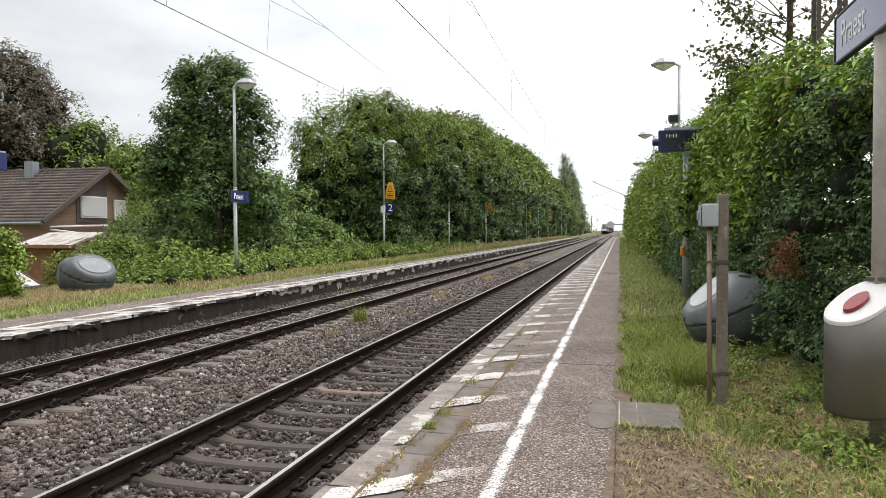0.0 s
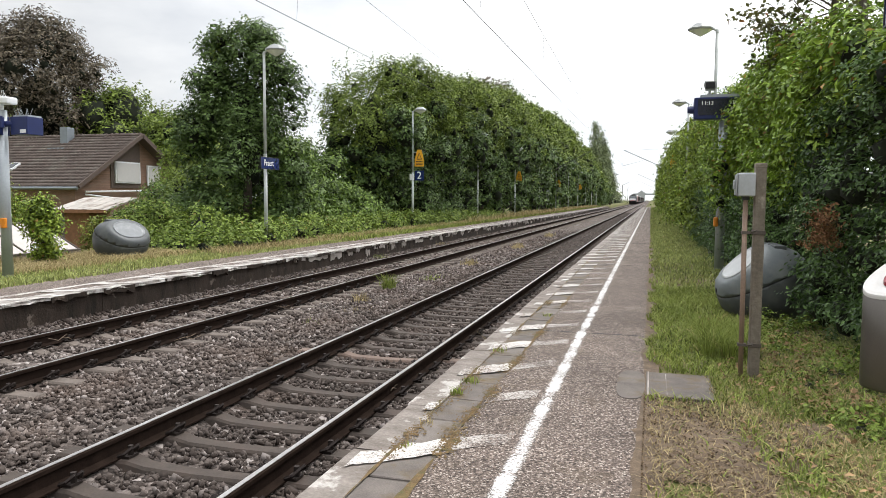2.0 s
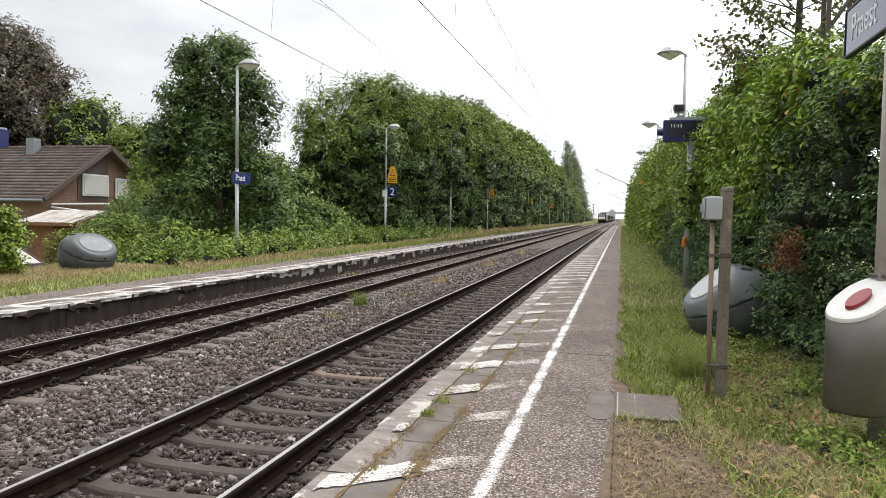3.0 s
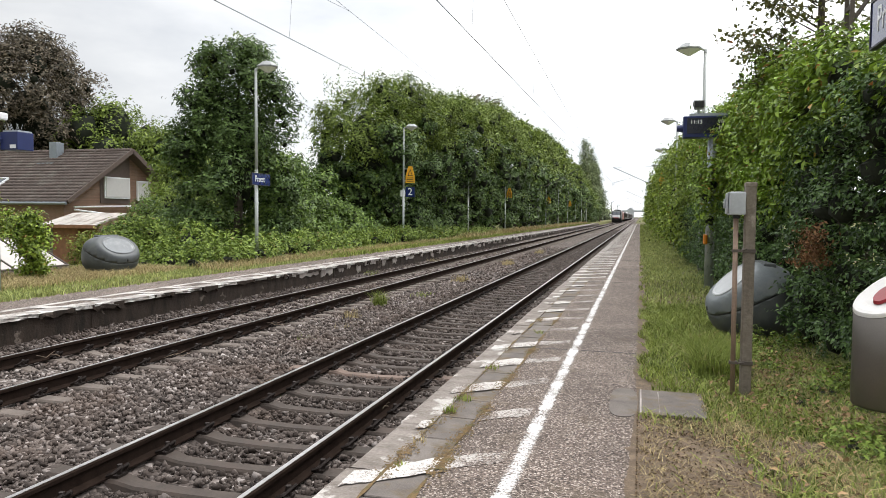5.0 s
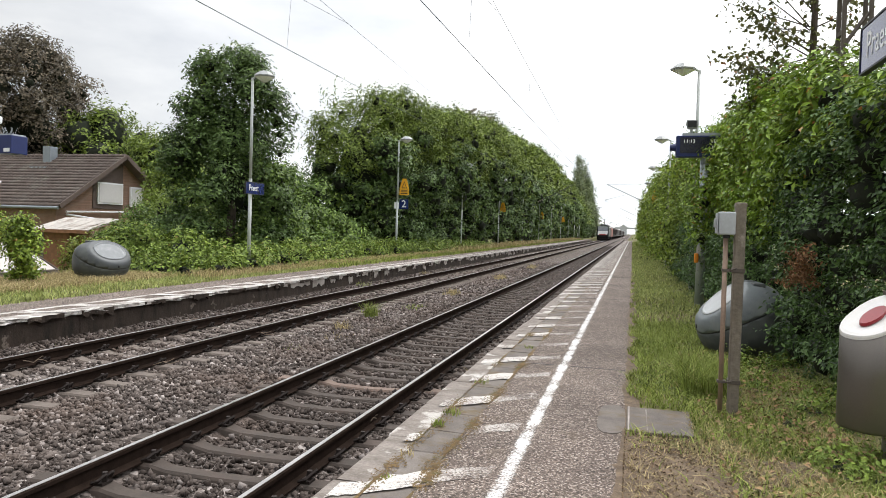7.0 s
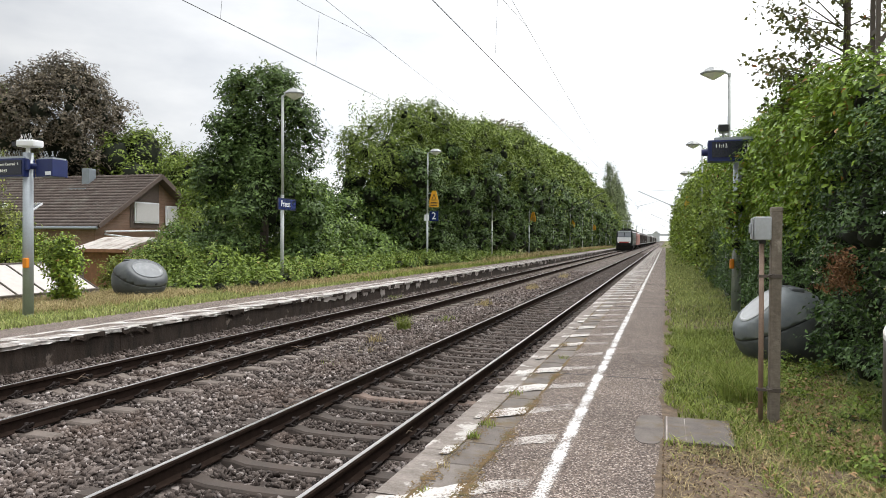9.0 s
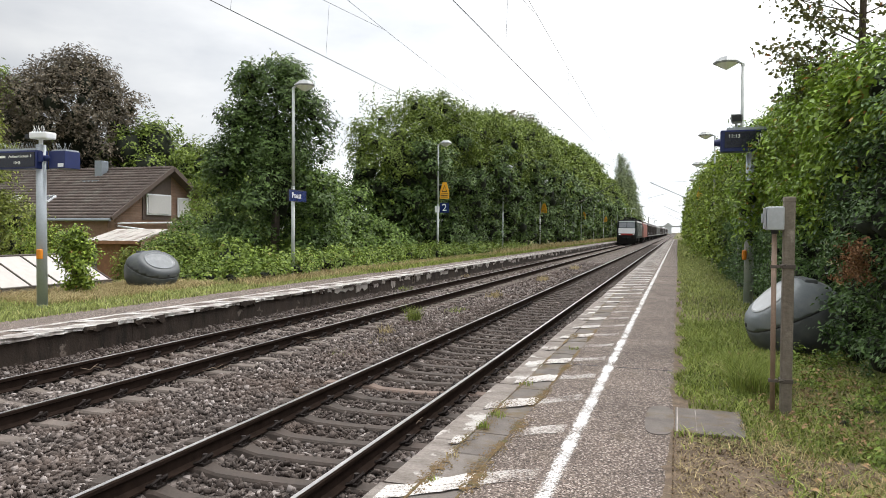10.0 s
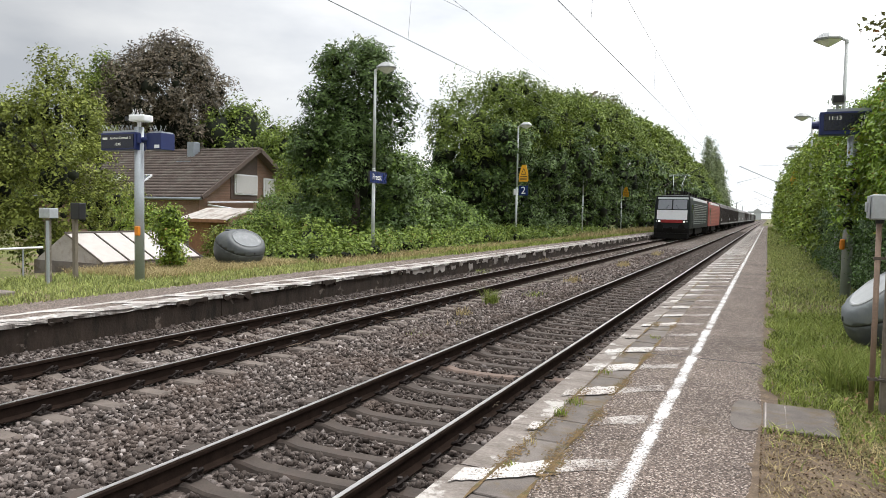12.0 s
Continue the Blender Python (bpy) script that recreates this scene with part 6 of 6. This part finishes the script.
def grasses():
    def ragged(p):
        e = 0.05 + 0.06 * np.sin(p[:, 1] * 3.1) + 0.05 * np.sin(p[:, 1] * 7.7)
        slab = (p[:, 0] < 0.55) & (p[:, 1] > 5.72) & (p[:, 1] < 6.56)
        bare = (p[:, 1] < 5.6) & (p[:, 0] < 0.80 + 0.2 * np.sin(p[:, 1] * 2.3)) & (RNG.random(len(p)) < 0.95)
        worn = (p[:, 0] > 0.75) & (p[:, 1] < 9.5) & (np.sin(p[:, 1] * 2.1 + 4 * p[:, 0]) + 0.6 * np.sin(p[:, 1] * 5.3) > 0.0) & (RNG.random(len(p)) < 0.72)
        return (p[:, 0] > e) & ~slab & ~bare & ~worn

    tagged(blades("grass", 36000, (0.0, 2.3, 1.6, 13), 0.075, 0.006, GRASS, 0.0, 0.95, ragged), "short green grass with dry stalks on the near verge", "grass", kind="stuff")
    tagged(blades("grass", 15000, (0.0, 1.9, 13, 45), 0.08, 0.013, GRASS_PALE, 0.0, 0.55, ragged), "mown green grass strip beside the platform", "grass", kind="stuff")
    tagged(blades("grass", 8000, (0.0, 1.9, 45, 140), 0.14, 0.03, GRASS_PALE, 0.0, 0.5), "mown green grass strip beside the platform", "grass", kind="stuff")
    tagged(blades("dry_grass", 11000, (0.02, 1.5, 1.8, 7.0), 0.036, 0.003, GRASS_DRY, 0.008, 1.9, lambda p: (RNG.random(len(p)) < 0.75) & ~((p[:, 0] < 0.62) & (p[:, 1] > 5.6))), "dry straw-coloured grass by the slab", "grass", kind="stuff")
    tagged(blades("grass_tuft", 2600, (0.55, 1.05, 7.2, 8.6), 0.26, 0.005, GRASS, 0.0, 0.55), "taller grass tuft beside the meter post", "grass", kind="stuff")
    tagged(blades("grass", 25000, (-14.6, -10.75, 4, 24), 0.10, 0.012, GRASS_PALE, -0.04, 0.5), "rough grass on the far verge", "grass", kind="stuff")
    tagged(blades("grass", 10000, (-12.6, -10.6, 24, 60), 0.18, 0.016, GRASS, -0.04, 0.5), "rough grass on the far verge", "grass", kind="stuff")
    tagged(blades("grass", 7000, (-13.6, -10.6, 60, 160), 0.24, 0.025, GRASS, -0.04, 0.5), "rough grass on the far verge", "grass", kind="stuff")
    tagged(blades("dry_grass", 15000, (-15.0, -12.2, 11.0, 17.0), 0.17, 0.006, GRASS_DRY, -0.04, 0.7), "dry yellow grass beside the grit bin", "grass", kind="stuff")
    tagged(blades("dry_grass", 9000, (-13.2, -11.0, 45, 160), 0.45, 0.025, GRASS_DRY, -0.04, 0.4), "tall dry grass along the far platform", "grass", kind="stuff")
    tagged(blades("dry_grass", 9000, (-12.3, -11.2, 17, 45), 0.22, 0.010, GRASS_DRY, -0.04, 0.6), "dry grass along the bramble bank", "grass", kind="stuff")
    spots = [(-5.85, 15.3, 0.36, GRASS, 700, 0.18), (-5.7, 13.3, 0.20, GRASS_DRY, 260, 0.22), (-5.5, 17.5, 0.15, GRASS, 240, 0.5), (-5.6, 22, 0.22, GRASS_DRY, 400, 0.6), (-5.5, 30, 0.25, GRASS_DRY, 500, 0.8), (-5.5, 40, 0.25, GRASS_DRY, 500, 1.2),
             (-9.0, 22.5, 0.22, GRASS, 400, 0.45), (-9.0, 30, 0.2, GRASS_DRY, 300, 0.8), (-9.05, 9.2, 0.10, GRASS, 60, 0.5), (-9.05, 11.5, 0.09, GRASS_DRY, 60, 0.6), (-9.05, 14.2, 0.12, GRASS, 80, 0.5), (-9.05, 17.8, 0.16, GRASS_DRY, 110, 0.6), (-5.5, 10.8, 0.10, GRASS, 70, 0.3), (-5.3, 12.2, 0.12, GRASS_DRY, 90, 0.4), (-1.9, 6.4, 0.12, GRASS_DRY, 40, 0.2), (-1.88, 10.4, 0.30, GRASS_DRY, 60, 0.2), (-1.86, 8.8, 0.34, GRASS_DRY, 60, 0.12), (-1.84, 7.35, 0.10, GRASS, 90, 0.07), (-1.45, 5.35, 0.07, GRASS, 160, 0.05), (-1.44, 4.1, 0.05, GRASS, 60, 0.04), (-1.44, 5.75, 0.06, GRASS, 110, 0.09), (-1.44, 7.0, 0.06, GRASS, 70, 0.08), (-1.44, 4.6, 0.05, GRASS_DRY, 50, 0.07), (-1.30, 9.4, 0.05, GRASS, 70, 0.08)]
    for x, y, h, mat, n, r in spots:
        tagged(blades("weed", n, (x - min(r, 0.25), x + min(r, 0.25), y - r, y + r), h, 0.006 if h > 0.12 else 0.004, mat, -0.01 if x > -1.6 else ZS - 0.03, 0.45, lambda p: RNG.random(len(p)) < np.exp(-1.8 * (((p[:, 0] - x) / min(r, 0.25)) ** 2 + ((p[:, 1] - y) / r) ** 2))), "tuft of weeds growing in the track or platform joints" if mat is GRASS else "tuft of dry weeds growing between the tracks", "weed", "weeds", "stuff")
    p = np.stack([np.clip(RNG.normal(1.35, 0.35, 2600), 0.65, 2.1), RNG.uniform(3.2, 10.0, 2600), RNG.uniform(0.02, 0.075, 2600)], 1)
    p = p[(RNG.random(len(p)) < 0.35 + 0.65 * (np.sin(p[:, 1] * 2.7 + 3 * p[:, 0]) > 0.1))]
    v, f = leaf_arrays(p, np.tile([0.0, 0.0, 1.0], (len(p), 1)), 0.05, 0.8, 0.45, 0.6)
    q = np.stack([np.clip(RNG.normal(0.42, 0.24, 9000), 0.0, 1.1), RNG.uniform(1.8, 5.68, 9000), RNG.uniform(0.012, 0.035, 9000)], 1)
    cv, cf = leaf_arrays(q, np.tile([0.0, 0.0, 1.0], (len(q), 1)), 0.020, 0.5, 0.9, 0.55)
    tagged(raw("soil_crumbs", cv, cf, CRUMBS), "crumbs of soil, bark and straw on the bare verge", "soil", kind="stuff")
    tagged(raw("leaf_litter", v, f, LITTER), "brown fallen leaves lying in the grass under the hedge", "leaves", kind="stuff")
    tagged(blades("dry_grass", 9000, (0.5, 1.9, 3.4, 9.5), 0.06, 0.003, GRASS_DRY, 0.004, 1.3, lambda p: np.sin(p[:, 1] * 2.1 + 4 * p[:, 0]) + 0.6 * np.sin(p[:, 1] * 5.3) > 0.25), "dry straw-coloured grass under the hedge", "grass", kind="stuff")
    # creeping leaves near the hedge foot
    lv = empty("ground_ivy", pose(1.4, 6, 0), "low leafy weeds along the hedge foot", "weed", kind="stuff")
    cl = [(random.uniform(-0.25, 0.6), random.uniform(-1.6, 3.5), 0.0, 0.16, 0.16, random.uniform(0.05, 0.2)) for k in range(34)]
    crown("leaves", cl, 3400, 0.045, LEAF_BRAMBLE, lv, 0.5, 0.8, 0.6, 0.5, 0.5)


# ---- the train ----
def bogie(parent, y):
    bm = bmesh.new()
    block(bm, -1.15, 1.15, y - 1.7, y + 1.7, 0.42, 0.85, 0.03)
    for dy in (-1.3, 1.3):
        for s in (-1, 1):
            block(bm, s * 1.0 - 0.12, s * 1.0 + 0.12, y + dy - 0.25, y + dy + 0.25, 0.35, 0.75, 0.03)
    b = part("bogie", bm, LOCO_UNDER, parent)
    for dy in (-1.3, 1.3):
        for s in (-1, 1):
            part("wheel", rod(bmesh.new(), (s * 0.69, y + dy, 0.6), (s * 0.82, y + dy, 0.6), 0.6, n=20), LOCO_UNDER, b)


def loco(name, label, side, front, stripes, rib):
    """Four-axle electric locomotive, 19.6 m; the front end is at y = 0, looking to -y."""
    l = empty(name, pose(XF, 355, ZR), label, "locomotive")
    prof = [(-1.49, 0.95), (-1.49, 2.9), (-1.42, 3.55), (-1.05, 3.80), (1.05, 3.80), (1.42, 3.55), (1.49, 2.9), (1.49, 0.95)]

    def sect(y, w=1.0, h=1.0, low=0.0):
        return [(x * w, y + (0.55 * max(0, (z - 2.1)) / 1.7 if low else 0), 0.95 + (z - 0.95) * h) for x, z in prof]
    part("body", loft([sect(0.10, 0.97, 0.985, 1), sect(0.55, 1.0, 1.0, 1), sect(2.2), sect(17.4), sect(19.0, 1.0, 1.0), sect(19.5, 0.96, 0.98)]), side, l)
    if stripes:
        bm = bmesh.new()
        for s in (-1, 1):
            for k in range(11):
                z = 1.35 + 0.17 * k
                block(bm, s * 1.492, s * 1.515, 3.2, 16.6, z, z + 0.05)
        part("side_louvres", bm, rib, l, "ribbed pale side panels")
        bm = bmesh.new()
        for s in (-1, 1):
            block(bm, s * 1.36, s * 1.475, 2.4, 17.2, 3.42, 3.64)
        part("roof_band", bm, LOCO_WHITE, l, "pale roof edge")
    else:
        bm = bmesh.new()
        for s in (-1, 1):
            for k in range(8):
                block(bm, s * 1.492, s * 1.51, 4 + 1.5 * k, 5.2 + 1.5 * k, 1.3, 3.0)
        part("side_louvres", bm, side, l)
    # front end
    def face(z0, z1, w, out, mat, nm, lb="", x0=None, inset=0.0):
        y0, y1 = 0.10 + 0.55 * max(0, z0 - 2.1) / 1.7, 0.10 + 0.55 * max(0, z1 - 2.1) / 1.7
        a, b = (-w, w) if x0 is None else x0
        ring = [(a, y0 - out, z0), (b, y0 - out, z0), (b, y1 - out, z1), (a, y1 - out, z1)]
        return part(nm, loft([ring, [(x, y + out + 0.05, z) for x, y, z in ring]]), mat, l, lb)
    face(0.98, 3.72, 1.38, 0.012, LOCO_BLACK, "front_panel", "black front")
    face(1.70, 2.52, 1.24, 0.03, front, "front_nose", "white nose panel" if front is LOCO_WHITE else "")
    face(1.44, 1.70, 0.88, 0.03, LOCO_RED, "front_band", "red band")
    face(2.60, 3.40, 0, 0.03, GLASS_SKY_GREY, "windscreen", "windscreen", (-1.18, -0.05))
    face(2.60, 3.40, 0, 0.03, GLASS_SKY_GREY, "windscreen", "windscreen", (0.05, 1.18))
    face(3.45, 3.62, 1.25, 0.03, LOCO_SILVER, "brow")
    for s in (-1, 1):
        for k, q in enumerate((1.02, 1.24)):
            bm = rod(bmesh.new(), (s * q, 0.02, 1.55), (s * q, 0.09, 1.55), 0.08 if k == 0 else 0.06, n=14)
            part("headlight", bm, HEADLAMP if k == 0 and front is LOCO_WHITE else LOCO_SILVER, l, "lit white headlight" if k == 0 and front is LOCO_WHITE else "")
        bm = rod(bmesh.new(), (s * 0.875, -0.45, 1.06), (s * 0.875, 0.15, 1.06), 0.10, n=10)
        rod(bm, (s * 0.875, -0.50, 1.06), (s * 0.875, -0.44, 1.06), 0.27, n=14)
        part("buffer", bm, LOCO_UNDER, l)
        bm = rod(bmesh.new(), (s * 0.6, 0.2, 2.5), (s * 0.3, 0.32, 2.95), 0.018, n=4)
        part("wiper", bm, LOCO_BLACK, l)
    part("marker_lamp", rod(bmesh.new(), (0, 0.04, 2.42), (0, 0.16, 2.42), 0.08, n=12), LAMP_GLASS, l)
    bm = bmesh.new()
    block(bm, -1.45, 1.45, 0.05, 0.35, 0.30, 1.0, 0.05)
    block(bm, -1.35, 1.35, -0.1, 0.1, 0.08, 0.55, 0.04)
    part("apron", bm, LOCO_UNDER, l)
    part("coupling", boxed(-0.12, 0.12, -0.35, 0.1, 0.9, 1.1, 0.03), LOCO_UNDER, l)
    part("underframe", boxed(-1.35, 1.35, 6.5, 13.0, 0.35, 0.95, 0.05), LOCO_UNDER, l)
    for s in (-1, 1):
        part("cab_window", boxed(s * 1.485, s * 1.50, 1.3, 2.2, 2.3, 3.0), GLASS_DARK, l)
        part("cab_door", boxed(s * 1.487, s * 1.505, 2.4, 3.0, 1.1, 3.0), LOCO_BLACK, l)
        part("handrail", rod(bmesh.new(), (s * 1.53, 2.35, 1.1), (s * 1.53, 2.35, 2.6), 0.02, n=5), LOCO_SILVER, l)
    bm = bmesh.new()
    for k in range(5):
        block(bm, -0.9, 0.9, 3.0 + 2.8 * k, 5.0 + 2.8 * k, 3.79, 3.97, 0.04)
        for x in (-0.6, 0.6):
            rod(bm, (x, 3.4 + 2.8 * k, 3.9), (x, 3.4 + 2.8 * k, 4.25), 0.09, 0.07, 8)
        rod(bm, (-0.6, 3.4 + 2.8 * k, 4.25), (0.6, 4.6 + 2.8 * k, 4.22), 0.035, n=6)
    part("roof_equipment", bm, LOCO_UNDER, l)
    for y0 in ((4.0,) if front is LOCO_WHITE else ()):
        bm = bmesh.new()
        for s in (-1, 1):
            rod(bm, (s * 0.45, y0 + 1.0, 4.05), (s * 0.35, y0 - 0.6, 4.75), 0.03, n=5)
            rod(bm, (s * 0.35, y0 - 0.6, 4.75), (s * 0.55, y0 + 0.7, 5.72), 0.025, n=5)
        rod(bm, (-0.75, y0 + 0.7, 5.75), (0.75, y0 + 0.7, 5.75), 0.03, n=6)
        rod(bm, (-0.75, y0 + 0.7, 5.75), (-0.95, y0 + 0.7, 5.6), 0.025, n=6)
        rod(bm, (0.75, y0 + 0.7, 5.75), (0.95, y0 + 0.7, 5.6), 0.025, n=6)
        part("pantograph", bm, LOCO_SILVER, l, "raised pantograph")
    bogie(l, 4.8)
    bogie(l, 14.8)
    return l


def wagon(mat, label, length=21.7):
    w = empty("freight_wagon", pose(XF, 395, ZR), label, "freight wagon", "covered freight wagons")
    prof = [(-1.45, 1.1), (-1.45, 3.35), (-1.22, 3.82), (-0.6, 4.05), (0.6, 4.05), (1.22, 3.82), (1.45, 3.35), (1.45, 1.1)]
    part("body", loft([[(x, y, z) for x, z in prof] for y in (0.6, length - 0.6)]), mat, w)
    bm = bmesh.new()
    k = 1.0
    while k < length - 0.8:
        for s in (-1, 1):
            block(bm, s * 1.45, s * 1.50, k, k + 0.10, 1.15, 3.4)
        k += 1.15
    for s in (-1, 1):
        block(bm, s * 1.45, s * 1.52, 0.6, length - 0.6, 1.05, 1.25)
        block(bm, s * 1.45, s * 1.51, 0.6, length - 0.6, 3.3, 3.42)
    part("side_ribs", bm, mat, w)
    top = [(-1.27, 3.81), (-0.62, 4.07), (0.62, 4.07), (1.27, 3.81), (0.62, 4.03), (-0.62, 4.03)]
    part("roof", loft([[(x, y, z) for x, z in top] for y in (0.55, length - 0.55)]), WAGON_ROOF, w)
    part("underframe", boxed(-1.2, 1.2, 0.5, length - 0.5, 0.85, 1.1), LOCO_UNDER, w)
    for s in (-1, 1):
        part("sign_panel", boxed(s * 1.50, s * 1.53, 3.0, 3.6, 1.5, 1.85), SIGN_WHITE, w, "white marking panel")
        part("side_sill", boxed(s * 1.51, s * 1.56, 0.7, length - 0.7, 1.02, 1.16), WAGON_GREY, w, "pale grey side sill")
        part("eaves_rail", boxed(s * 1.47, s * 1.53, 0.7, length - 0.7, 3.34, 3.42), WAGON_ROOF, w)
    for s in (-1, 1):
        for y in (0, length):
            part("buffer", rod(bmesh.new(), (s * 0.875, y if y else 0.0, 1.06), (s * 0.875, 0.6 if not y else length - 0.6, 1.06), 0.12, n=8), LOCO_UNDER, w)
    bogie(w, 3.2)
    bogie(w, length - 3.2)
    return w


TRAIN = []


def train():
    a = loco("electric_locomotive", "black and grey-green electric locomotive with white nose and lit headlights", LOCO_GREEN, LOCO_WHITE, True, LOCO_SILVER)
    b = loco("electric_locomotive", "red electric locomotive coupled behind the leading one", LOCO_ORANGE, LOCO_ORANGE, True, LOCO_PINK)
    TRAIN.append((a, 0.0))
    TRAIN.append((b, 20.3))
    brown = wagon(WAGON_BROWN, "dark brown covered freight wagon")
    grey = wagon(WAGON_GREY, "grey covered freight wagon")
    y = 40.9
    for k in range(14):
        src = grey if k in (3, 4, 7, 9, 10, 13) else brown
        ob = src if k in (0, 3) else copy_thing(src, pose(XF, 395, ZR))
        TRAIN.append((ob, y))
        y += 22.0


def motions():
    for ob, back in TRAIN:
        walk(ob, [(t, pose(XF, 62.3 + 24.35 * (12.0 - t) + back, ZR)) for t in range(13)])


ground()
far_side_green()
near_hedge()
house()
shed()
cold_frame()
distance()
wires()
lamps()
platform_signs()
sign_post_near()
displays()
power_posts()
grit_bin(-13.62, 15.55, -4, False, "dark grey rounded plastic grit bin on the far verge")
grit_bin(1.50, 10.45, 184, True, "grey rounded grit bin half in the hedge, sky light painted into its pale lid")
waste_bin()
train()
grasses()
ballast()
twigs()
near_platform()
for spot in ((0.48, 4.75, 0.72, 1.15), (0.40, 3.0, 0.5, 0.8), (1.1, 5.2, 0.4, 0.35), (0.75, 2.2, 0.5, 0.5)):
    soil_patch(*spot)
far_platform()
tracks()
motions()
